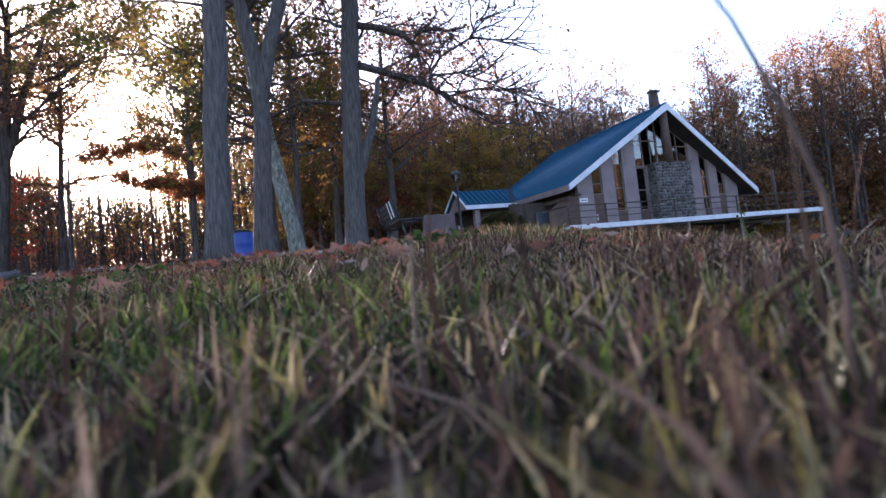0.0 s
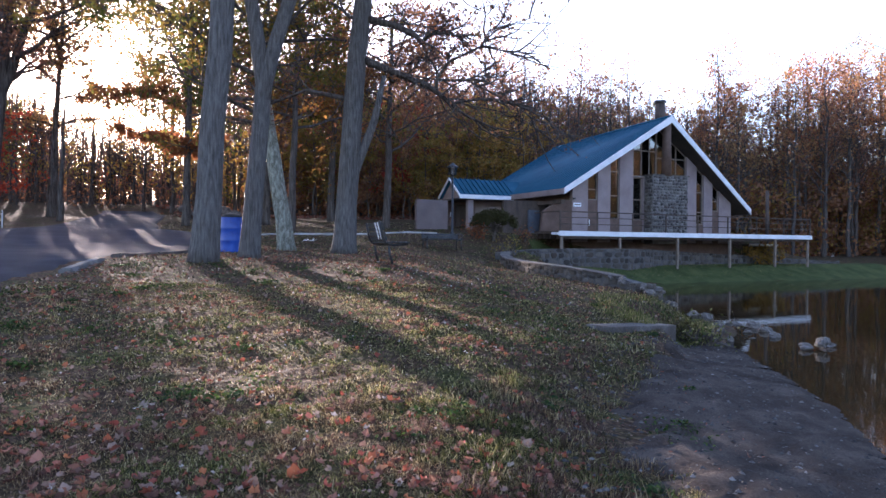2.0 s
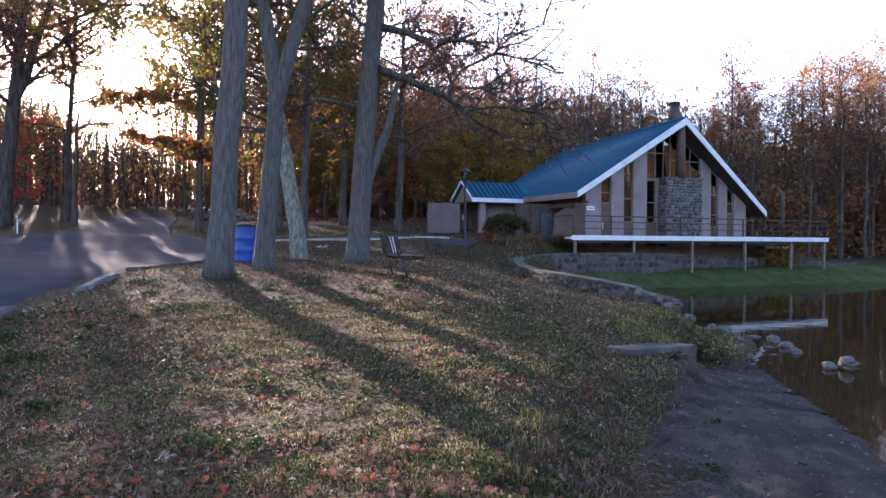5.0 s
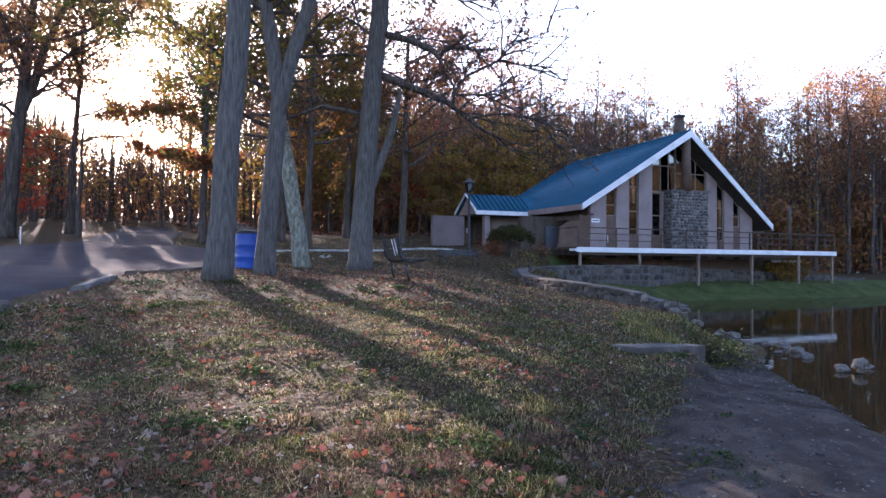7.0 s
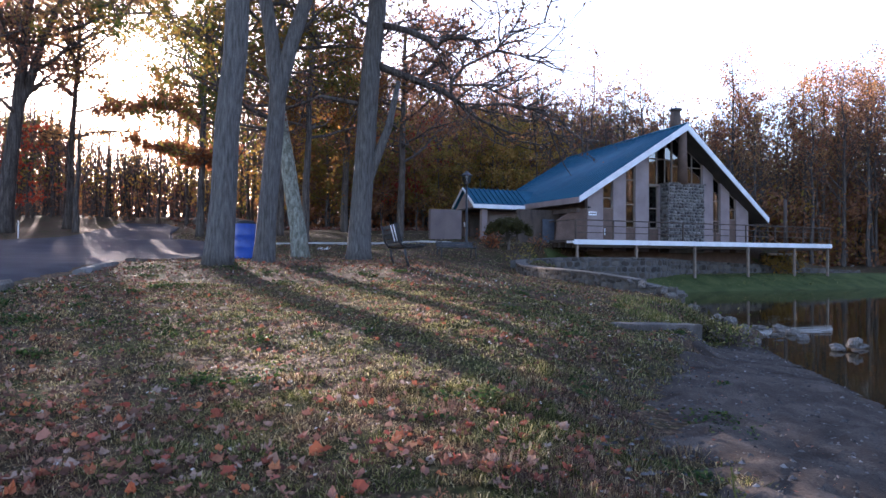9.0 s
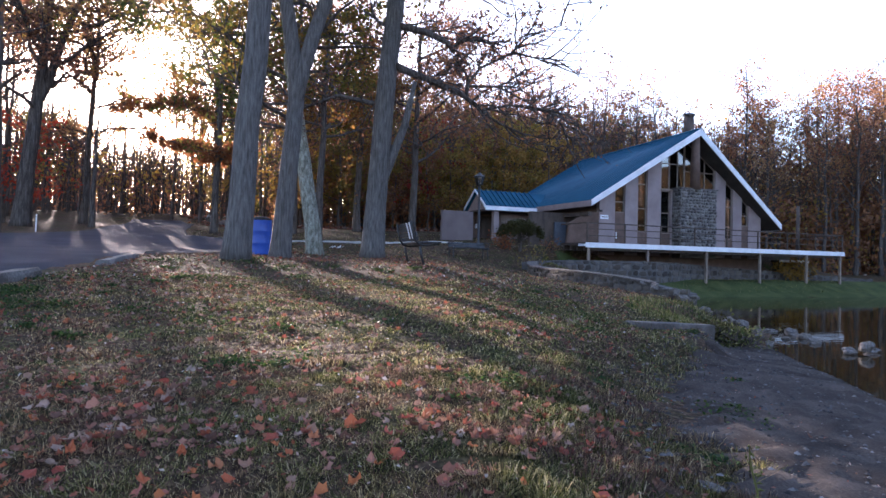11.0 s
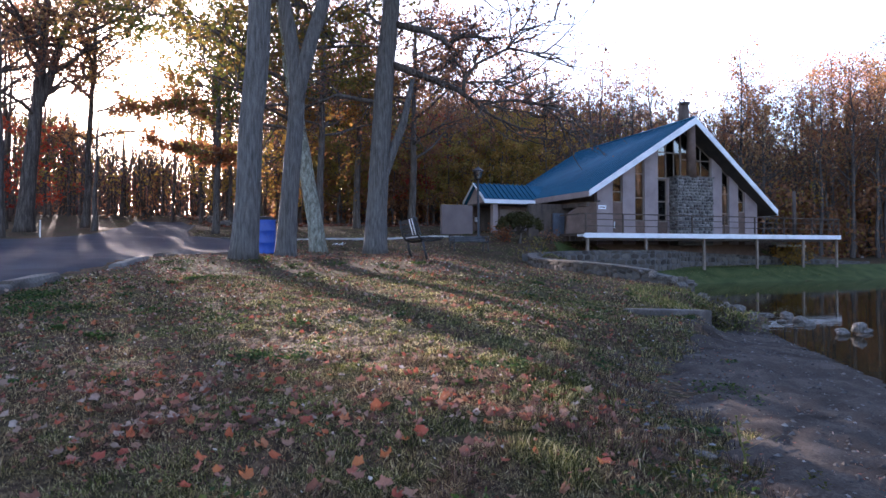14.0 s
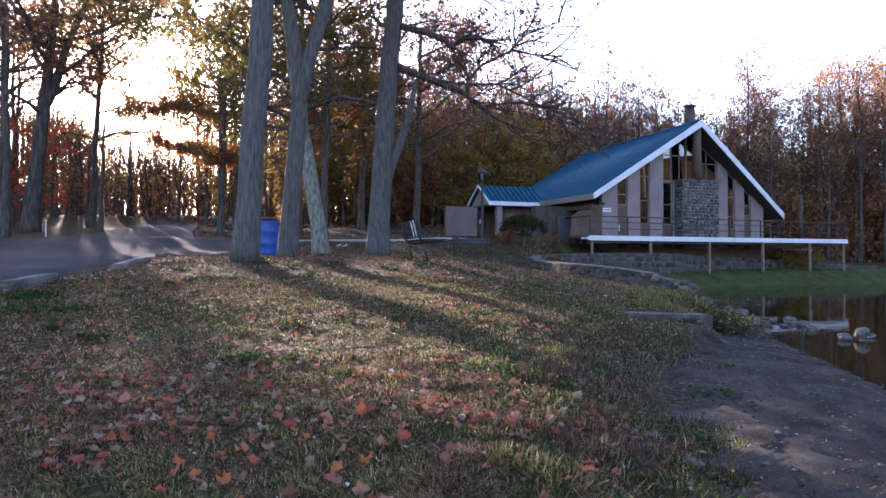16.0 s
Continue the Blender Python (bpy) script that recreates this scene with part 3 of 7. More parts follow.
def pebbles(name, count, seed, label):
    """Small loose stones over the beach: stuff."""
    g = np.random.default_rng(seed)
    y = g.uniform(-1, 10, count)
    a, b = np.array([beach_left(v) for v in y]), np.array([shore_x(v) for v in y])
    x = a - 0.25 + (b - a + 0.3) * g.uniform(0, 1, count) ** 0.85
    z = ground_z(x, y) + 0.035
    s = 0.005 + 0.022 * g.uniform(0, 1, count) ** 4
    unit = np.array([(1, 0, 0), (0.3, 0.8, 0), (-0.9, 0.4, 0), (-0.6, -0.7, 0), (0.5, -0.7, 0), (0.1, 0.05, 0.6)])
    th = g.uniform(0, 6.28, count)
    c, sn = np.cos(th)[:, None], np.sin(th)[:, None]
    P = np.empty((count, 6, 3))
    P[:, :, 0] = x[:, None] + s[:, None] * (unit[:, 0] * c - unit[:, 1] * sn)
    P[:, :, 1] = y[:, None] + s[:, None] * (unit[:, 0] * sn + unit[:, 1] * c)
    P[:, :, 2] = z[:, None] + s[:, None] * unit[:, 2] * g.uniform(0.6, 1.3, (count, 1))
    base = np.arange(count)[:, None] * 6
    Q = np.concatenate([base + np.array(f) for f in ((0, 1, 5, 5), (1, 2, 5, 5), (2, 3, 5, 5), (3, 4, 5, 5), (4, 0, 5, 5))])
    me = bpy.data.meshes.new(name)
    me.from_pydata(P.reshape(-1, 3).tolist(), [], [tuple(f[:3]) for f in Q.tolist()])
    me.materials.append(M["pebble"])
    return tagged(new(name, me), label, "gravel", kind="stuff")


pebbles("gravel", 7000, 8, "loose dark and pale pebbles on the beach")


def bank_strip():
    """The green strip below the deck, from the water to the stone wall."""
    rows_ = []
    for s in np.arange(-7.6, 16, 0.3):
        wob = 0.15 * math.sin(s * 1.7) + 0.1 * math.sin(s * 3.1)
        rows_.append([HOUSE @ Vector((s, o + wob * (k == 0), 0)) for k, o in enumerate(np.linspace(-3.0, 0.15, 9))])
    v = [(p.x, p.y, gz(p.x, p.y) + 0.03) for row in rows_ for p in row]
    q = [(i * 9 + j, (i + 1) * 9 + j, (i + 1) * 9 + j + 1, i * 9 + j + 1) for i in range(len(rows_) - 1) for j in range(8)]
    return tagged(new("bank_grass", raw_mesh("bank_grass", v, q, M["turf"], True)), "green grass strip between the pond and the stone wall", "grass", kind="structure")


HOUSE = Matrix.Translation((15.62, 30.48, 0)) @ Matrix.Rotation(radians(16), 4, "Z")
bank_strip()


# ---- the lodge ----
lodge = thing("lodge", (15.62, 30.48, 0), "brown stucco lodge with steep blue metal roof and white fascia", "house", turn=16)
APEX, EAVE_L, EAVE_R, LONG, PROW, DROP = 7.60, (-5.80, 3.95), (5.86, 3.31), 9.6, 0.45, 0.03
WALL, DECK = 0.5, 2.0
rise_l = (APEX - EAVE_L[1]) / -EAVE_L[0]
rise_r = (APEX - EAVE_R[1]) / EAVE_R[0]


def rake(s):
    """The roof's top over the front wall."""
    return APEX - (rise_l * -s if s < 0 else rise_r * s)


def under(s):
    return rake(s) - 0.30


def slope_side(sign, eave, name):
    s1, z1 = eave
    t = Vector((0, 0, -0.16))
    ring = [(0, -PROW, APEX), (s1, 0, z1), (s1, LONG, z1 - DROP), (0, LONG, APEX - DROP * LONG)]
    roof = part(name, Shape().prism(ring[::-1] if sign < 0 else ring, t), M["metal_blue"], lodge, "blue-green ribbed metal roof")
    rib = Shape()
    rib.prism([(0, -0.014, 0.0), (0, 0.014, 0.0), (0, 0.014, 0.035), (0, -0.014, 0.035)], (1, 0, 0))
    me = rib.mesh("seam", M["metal_blue"])
    for k in range(33):
        u = (k + 0.3) / 33
        a = Vector((0.02 * sign, -PROW + u * (LONG + PROW), APEX - DROP * LONG * u))
        b = Vector((s1, u * LONG, z1 - DROP * u))
        d = b - a
        ob = new("seam", me)
        ob.parent = roof
        q = d.to_track_quat("X", "Z").to_matrix().to_4x4()
        ob.matrix_local = Matrix.Translation(a + Vector((0, 0, 0.0))) @ q @ Matrix.Diagonal((d.length, 1, 1, 1))
    # fascia along the rake and gutter board along the eave
    n = Vector((0, -0.05, 0))
    part("fascia", Shape().prism([(0, -PROW, APEX + 0.03), (s1, 0, z1 + 0.03), (s1, 0, z1 - 0.25), (0, -PROW, APEX - 0.30)][::-1 if sign > 0 else 1], n), M["white"], lodge, "white painted fascia board")
    part("fascia", Shape().box((min(s1, s1 + 0.05 * sign), 0, z1 - 0.26), (max(s1, s1 + 0.05 * sign), LONG, z1 + 0.0)), M["white"] if sign > 0 else M["stucco"], lodge)
    # soffit under the overhang
    part("soffit", Shape().prism([(0, -PROW + 0.02, APEX - 0.2), (s1, 0.02, z1 - 0.2), (s1, LONG, z1 - 0.22), (0, LONG, APEX - 0.2 - DROP * LONG)][::1 if sign > 0 else -1], (0, 0, -0.05)), M["soffit"], lodge)


slope_side(-1, EAVE_L, "roof_slope")
slope_side(1, EAVE_R, "roof_slope")
part("ridge_cap", Shape().tube([(0, -PROW, APEX + 0.02), (0, LONG, APEX + 0.02 - DROP * LONG)], [0.07, 0.07], 8), M["metal_blue"], lodge)

# openings of the front: from, to, sill
LOWER = [(-4.13, -3.56, 3.52), (-2.83, -2.27, 2.66), (-1.47, -0.89, 2.63), (2.59, 3.09, 2.50), (3.69, 4.15, 3.20)]
HEAD = 4.76
WT = 0.22


def pier(a, b, z0, z1=None):
    """A piece of the front wall between a and b, up to the rake or to z1."""
    cuts = [a] + ([0] if a < 0 < b else []) + [b]
    top = [(s, WALL, under(s) if z1 is None else z1) for s in cuts]
    ring = [(b, WALL, z0), (a, WALL, z0)] + top
    return Shape().prism(ring, (0, WT, 0))


def window(a, b, z0, z1a, z1b, bars=(), verticals=()):
    """A window: bronze frame, mullions, panes."""
    y = WALL + 0.08
    w = 0.045
    win = part("window", Shape().prism([(a, y, z0), (b, y, z0), (b, y, z0 + w), (a, y, z0 + w)][::-1], (0, 0.07, 0)), M["frame"], lodge, "tall bronze-framed window")
    top = lambda s: z1a + (z1b - z1a) * (s - a) / (b - a)
    for s in (a, *verticals, b - w):
        part("mullion", Shape().prism([(s, y - 0.005, z0 + w), (s + w, y - 0.005, z0 + w), (s + w, y - 0.005, top(s + w)), (s, y - 0.005, top(s))][::-1], (0, 0.075, 0)), M["frame"], win)
    part("mullion", Shape().prism([(a, y - 0.003, top(a) - w), (b, y - 0.003, top(b) - w), (b, y - 0.003, top(b)), (a, y - 0.003, top(a))][::-1], (0, 0.073, 0)), M["frame"], win)
    for z in bars:
        part("mullion", Shape().box((a + w, y - 0.002, z), (b - w, y + 0.07, z + w)), M["frame"], win)
    edges = [a, *verticals, b]
    for p, q in zip(edges, edges[1:]):
        pane = part("pane", Shape().prism([(p, y + 0.03, z0), (q, y + 0.03, z0), (q, y + 0.03, top(q) - 0.01), (p, y + 0.03, top(p) - 0.01)][::-1], (0, 0.008, 0)), M["glass"], win)
        pane.visible_shadow = False
    return win


base = 1.55
last = -5.0
for a, b, z0 in LOWER[:3]:
    part("wall_panel", pier(last, a, base), M["stucco"], lodge, "mauve-brown stucco pier")
    part("wall_panel", Shape().box((a, WALL + 0.03, base), (b, WALL + WT, z0)), M["panel"], lodge, "dark brown panel under a window")
    last = b
part("wall_panel", pier(-0.89, 1.92, base, HEAD - 0.02), M["stucco"], lodge)
part("wall_panel", pier(1.92, 2.59, base), M["stucco"], lodge, "mauve-brown stucco pier")
part("wall_panel", Shape().box((2.59, WALL + 0.03, base), (3.09, WALL + WT, 2.50)), M["panel"], lodge)
part("wall_panel", pier(3.09, 3.69, base), M["stucco"], lodge, "mauve-brown stucco pier")
part("wall_panel", Shape().box((3.69, WALL + 0.03, base), (4.15, WALL + WT, 3.20)), M["panel"], lodge)
part("wall_panel", pier(4.15, 5.0, base), M["stucco"], lodge, "mauve-brown stucco pier")
window(-4.13, -3.56, 3.52, under(-4.13), under(-3.56), (4.0,))
window(-2.83, -2.27, 2.66, under(-2.83), under(-2.27), (3.75, 4.9))
window(-1.47, -0.89, 2.63, HEAD - 0.06, HEAD - 0.06, (3.6,))
window(-1.47, 0.0, HEAD, under(-1.47), under(0) - 0.05, (6.0,), (-0.95, -0.45))
window(0.0, 1.92, HEAD, under(0) - 0.05, under(1.92), (5.7,), (0.75, 1.25))
window(2.59, 3.09, 2.50, under(2.59), under(3.09), (3.1, 4.1))
window(3.69, 4.15, 3.20, under(3.69), under(4.15), (3.7,))
part("ledge", Shape().box((-1.5, WALL - 0.04, HEAD - 0.06), (1.95, WALL + WT, HEAD)), M["frame"], lodge)

# side and back walls, floor and inner wall
for s, z in ((-5.0, under(-5.0)), (4.78, under(5.0))):
    part("side_wall", Shape().box((s, WALL + WT, 1.0), (s + WT, LONG - 0.4, z)), M["panel"], lodge, "dark brown side wall under the eave")
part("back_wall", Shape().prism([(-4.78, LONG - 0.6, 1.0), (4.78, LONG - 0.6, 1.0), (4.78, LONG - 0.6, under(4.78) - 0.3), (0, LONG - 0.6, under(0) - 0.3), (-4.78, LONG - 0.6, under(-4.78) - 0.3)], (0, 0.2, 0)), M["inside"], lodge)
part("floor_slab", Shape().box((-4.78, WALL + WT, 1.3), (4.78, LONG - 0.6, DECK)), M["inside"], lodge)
post = Shape().tube([(0.10, -0.05, 4.80), (0.02, -0.12, 6.1), (-0.04, -0.2, 7.28)], [0.24, 0.22, 0.19], 14)
part("ridge_post", post, M["panel"], lodge, "round brown post under the ridge", True)
sign = part("wall_sign", Shape().box((-4.95, WALL - 0.025, 3.18), (-4.52, WALL - 0.003, 3.36)), M["white"], lodge, "small white sign with a line of faded writing")
part("writing", Shape().box((-4.90, WALL - 0.029, 3.25), (-4.57, WALL - 0.0265, 3.29)), M["panel"], sign)
part("wall_lamp", Shape().box((-4.98, WALL - 0.1, 3.5), (-4.9, WALL - 0.003, 3.58)), M["iron"], lodge)
part("door_handle", Shape().box((-4.05, WALL - 0.01, 2.3), (-4.02, WALL + 0.03, 2.6)), M["white"], lodge)

# fieldstone chimney breast
breast = part("chimney_breast", Shape().box((-0.78, -0.10, 1.5), (1.40, WALL + 0.01, 4.78)), M["old_concrete"], lodge, "grey fieldstone chimney breast")
part("capstone", Shape().box((-0.84, -0.16, 4.78), (1.46, WALL - 0.005, 4.84)), M["rock"], breast)


def stone_mesh(seed, w=1.0, h=1.0, d=0.06, mat="stone"):
    """A rough stone face of unit size, domed, in the x-z plane, facing -y."""
    r = random.Random(seed)
    n = r.choice((6, 7, 8))
    rim = []
    for k in range(n):
        a = 2 * math.pi * (k + r.uniform(-0.2, 0.2)) / n
        c, s = math.cos(a), math.sin(a)
        q = (abs(c) ** 4 + abs(s) ** 4) ** -0.25
        rim.append((0.5 * q * c * r.uniform(0.86, 1.0), 0.5 * q * s * r.uniform(0.86, 1.0)))
    v = [(x * w, 0.03, z * h) for x, z in rim] + [(x * w * 0.86, -d * r.uniform(0.6, 1.0), z * h * 0.86) for x, z in rim] + [(0, -d * 1.15, 0)]
    f = [(k, (k + 1) % n, n + (k + 1) % n, n + k) for k in range(n)] + [(n + k, n + (k + 1) % n, 2 * n) for k in range(n)]
    return Shape().add(v, f).mesh("stone", M[mat])


STONES = [stone_mesh(k) for k in range(10)]
DARK_STONES = [stone_mesh(k, d=0.03, mat="dark_stone") for k in range(10)]


def lay_stones(parent, length, height, place, seed, course=0.24, stones=STONES):
    """Courses of stones over a face; place(u, z) gives the pose at u along it."""
    r = random.Random(seed)
    z, n = 0.0, 0
    while z < height - 0.05:
        h = min(course * r.uniform(0.75, 1.3), height - z)
        u = -r.uniform(0, 0.15)
        while u < length - 0.04:
            w = min(course * r.uniform(0.7, 2.1), length - u)
            ob = new("stone", stones[r.randrange(10)])
            ob.parent = parent
            m = place(max(u, 0) + w / 2, z + h / 2)
            ob.matrix_local = m @ Matrix.Translation((0, r.uniform(-0.012, 0.012), r.uniform(-0.02, 0.02))) @ Matrix.Rotation(r.uniform(-0.3, 0.3), 4, "Y") @ Matrix.Diagonal((max(w, 0.06) * 0.97, 1, h * 0.97, 1))
            u += w
            n += 1
        z += h
    return n


lay_stones(breast, 2.18, 2.88, lambda u, z: Matrix.Translation((-0.78 + u, -0.10, 1.9 + z)), 3, 0.15)
lay_stones(breast, 0.58, 2.88, lambda u, z: Matrix.Translation((-0.78, 0.48 - u, 1.9 + z)) @ Matrix.Rotation(radians(-90), 4, "Z"), 4, 0.17)

# flue on the ridge
flue = part("flue", Shape().lathe([(0.26, 0), (0.26, 1.35), (0.24, 1.36), (0.24, 1.58)], 20, (0.62, 1.0, 7.0)), M["timber"], lodge, "dark round flue with a flat cap", True)
part("flue_cap", Shape().lathe([(0.31, 0), (0.31, 0.07), (0.27, 0.1)], 20, (0.62, 1.0, 8.58)), M["iron"], flue)

# wing wall at the corner and the recess behind
part("wing_wall", Shape().prism([(-5.0, WALL + 0.05, 1.4), (-6.5, WALL + 0.5, 1.4), (-6.3, WALL + 0.45, 2.95), (-5.6, WALL + 0.22, 3.42), (-5.0, WALL + 0.05, 3.5)], (0.05, 0.2, 0)), M["panel"], lodge, "sloping brown wing wall")
part("recess_door", Shape().box((-6.35, 2.1, 1.7), (-5.75, 2.2, 3.05)), M["slate"], lodge, "blue-grey door in the recess")
# wall coloured dark in place of the recess's own shade
part("recess_wall", Shape().box((-7.6, 2.3, 1.6), (-5.05, 2.45, 3.5)), M["timber"], lodge, "dark wall standing for the shade of the recess between lodge and wing")
part("side_door", Shape().box((-5.07, 2.4, 1.75), (-5.0, 3.5, 3.35)), M["timber"], lodge, "dark side door")
part("gutter_beam", Shape().box((-5.75, 0.3, 3.3), (-5.55, LONG, 3.46)), M["timber"], lodge)

# ---- deck ----
deck = thing("deck", (15.62, 30.48, 0), "raised timber deck with white edge board and thin brown railing", "deck", turn=16)
D0, D1, DF = -7.05, 8.6, -1.45
planks = part("deck_floor", Shape().box((D0, DF + 0.05, DECK - 0.1), (D1, WALL - 0.01, DECK - 0.03)), M["timber"], deck)
pk = Shape().box((0, 0, 0), (D1 - D0, 0.135, 0.03)).mesh("plank", M["timber"])
for k in range(13):
    ob = new("plank", pk)
    ob.parent = planks
    ob.matrix_local = Matrix.Translation((D0, DF + 0.05 + k * 0.147, DECK - 0.03))
part("edge_board", Shape().box((D0, DF, DECK - 0.21), (D1, DF + 0.05, DECK + 0.0)), M["white"], deck, "white painted edge board", bevel=0.006)
part("edge_board", Shape().box((D1, DF, DECK - 0.21), (D1 + 0.05, WALL, DECK + 0.0)), M["white"], deck)
part("end_step", Shape().box((D0 - 0.12, DF - 0.02, DECK - 0.16), (D0 - 0.01, DF + 0.4, DECK - 0.06)), M["white"], deck)
for k in range(4):
    part("joist", Shape().box((D0, DF + 0.15 + 0.5 * k, DECK - 0.32), (D1, DF + 0.22 + 0.5 * k, DECK - 0.105)), M["timber"], deck)
for s in (-6.85, -3.75, -0.4, 2.92, 6.05, 8.45):
    w = HOUSE @ Vector((s, DF + 0.1, 0))
    g = gz(w.x, w.y) - 0.1
    part("deck_post", Shape().box((s - 0.05, DF + 0.06, g), (s + 0.05, DF + 0.16, DECK - 0.105)), M["frame"], deck, "square brown deck post", bevel=0.008)
for k in range(9):
    s = D0 + 0.08 + k * (D1 - D0 - 0.16) / 8
    part("rail_post", Shape().box((s - 0.025, DF + 0.02, DECK), (s + 0.025, DF + 0.07, DECK + 0.84)), M["timber"], deck)
for z, h in ((0.80, 0.05), (0.56, 0.035), (0.28, 0.035)):
    part("rail", Shape().box((D0, DF + 0.015, DECK + z), (D1, DF + 0.07 - 0.02 * (h < 0.04), DECK + z + h)), M["timber"], deck)
part("rail", Shape().box((D0, DF + 0.07, DECK + 0.80), (D0 + 0.05, WALL - 0.01, DECK + 0.85)), M["timber"], deck)
part("rail", Shape().box((D1 - 0.05, DF + 0.07, DECK + 0.80), (D1, WALL - 0.01, DECK + 0.85)), M["timber"], deck)
# the dark wall under the deck
part("foundation", Shape().box((-5.0, WALL + 0.02, 0.6), (5.0, WALL + 0.2, 1.55)), M["panel"], lodge, "dark brown foundation wall under the deck")
dock = thing("dock", (15.62, 30.48, 0), "low landing with a weathered white edge board", "dock", turn=16)
part("edge_board", Shape().box((6.2, 0.3, 1.42), (8.3, 0.36, 1.55)), M["white"], dock)
part("dock_floor", Shape().box((6.2, 0.36, 1.44), (8.3, 2.2, 1.52)), M["timber"], dock)
for s in (6.3, 8.1):
    for o in (0.4, 2.0):
        w = HOUSE @ Vector((s, o, 0))
        part("dock_post", Shape().box((s, o, gz(w.x, w.y) - 0.1), (s + 0.1, o + 0.1, 1.44)), M["timber"], dock)

# ---- the low side wing ----
wing = thing("side_wing", (9.31, 33.58, 0), "low side wing with blue standing seam roof and white fascia", "annex", turn=16)
BACK = 1.19
wing.matrix_world = Matrix.Translation((9.31, 33.58, -0.2)) @ Matrix.Rotation(radians(16), 4, "Z") @ Matrix.Scale(BACK, 4)
A0, A1, A2, AE, AR, RO, AD = -2.98, -0.40, 0.50, 3.42, 4.16, 0.95, 1.95
for sgn, ring in ((-1, [(A0, -0.05, AE), (A1, -0.05, AE), (A2, RO, AR), (A0, RO, AR)]), (1, [(A0, RO, AR), (A2, RO, AR), (A1, AD, AE), (A0, AD, AE)])):
    rf = part("roof_slope", Shape().prism(ring, (0, 0, -0.1)), M["metal_blue"], wing, "blue standing seam roof")
    me = Shape().box((-0.018, 0, 0), (0.018, 1, 0.05)).mesh("seam", M["metal_blue"])
    for k in range(12):
        a, b = Vector(ring[0]), Vector(ring[3])
        ob = new("seam", me)
        ob.parent = rf
        d = b - a
        ob.matrix_local = Matrix.Translation((A0 + 0.03 + k * 0.235, a.y, a.z)) @ d.to_track_quat("Y", "Z").to_matrix().to_4x4() @ Matrix.Diagonal((1, d.length, 1, 1))
part("fascia", Shape().box((A0, -0.1, AE - 0.17), (A1, -0.05, AE - 0.0)), M["white"], wing, "white fascia board")
part("fascia", Shape().prism([(A0 - 0.05, -0.1, AE + 0.02), (A0 - 0.05, RO, AR + 0.03), (A0 - 0.05, RO, AR - 0.04), (A0 - 0.05, -0.1, AE - 0.09)], (0.05, 0, 0)), M["white"], wing)
part("fascia", Shape().prism([(A0 - 0.05, AD + 0.05, AE + 0.02), (A0 - 0.05, RO, AR + 0.03), (A0 - 0.05, RO, AR - 0.04), (A0 - 0.05, AD + 0.05, AE - 0.09)], (0.05, 0, 0)), M["white"], wing)
part("gable", Shape().prism([(A0 + 0.1, 0.0, AE - 0.12), (A0 + 0.1, RO, AR - 0.12), (A0 + 0.1, AD - 0.05, AE - 0.12)], (0.12, 0, 0)), M["stucco"], wing, "brown stucco gable")
part("ceiling_board", Shape().box((A0, 0.0, AE - 0.2), (A1 + 0.3, AD - 0.05, AE - 0.14)), M["soffit"], wing)
part("back_wall", Shape().box((A0 + 0.2, 1.65, 1.6), (1.2, 1.85, AE - 0.2)), M["panel"], wing, "dark brown wall in the porch")
part("porch_wall", Shape().box((-1.75, 0.9, 1.6), (-0.3, 1.1, AE - 0.2)), M["stucco"], wing)
part("porch_door", Shape().box((-2.35, 1.57, 1.85), (-1.8, 1.64, 3.1)), M["timber"], wing, "dark porch door")
part("porch_notice", Shape().box((-2.62, 1.6, 2.55), (-2.5, 1.64, 2.75)), M["white"], wing)
part("column", Shape().box((-2.52, 0.05, 1.6), (-2.28, 0.29, AE - 0.2)), M["stucco"], wing, "square stucco column", bevel=0.01)
part("screen_wall", Shape().box((-4.75, 0.3, 1.6), (-3.35, 0.5, 3.17)), M["stucco_dark"], wing, "plain brown screen wall", bevel=0.01)
part("porch_floor", Shape().box((-3.0, 0.1, 1.5), (A1, 1.64, 1.88)), M["old_concrete"], wing)


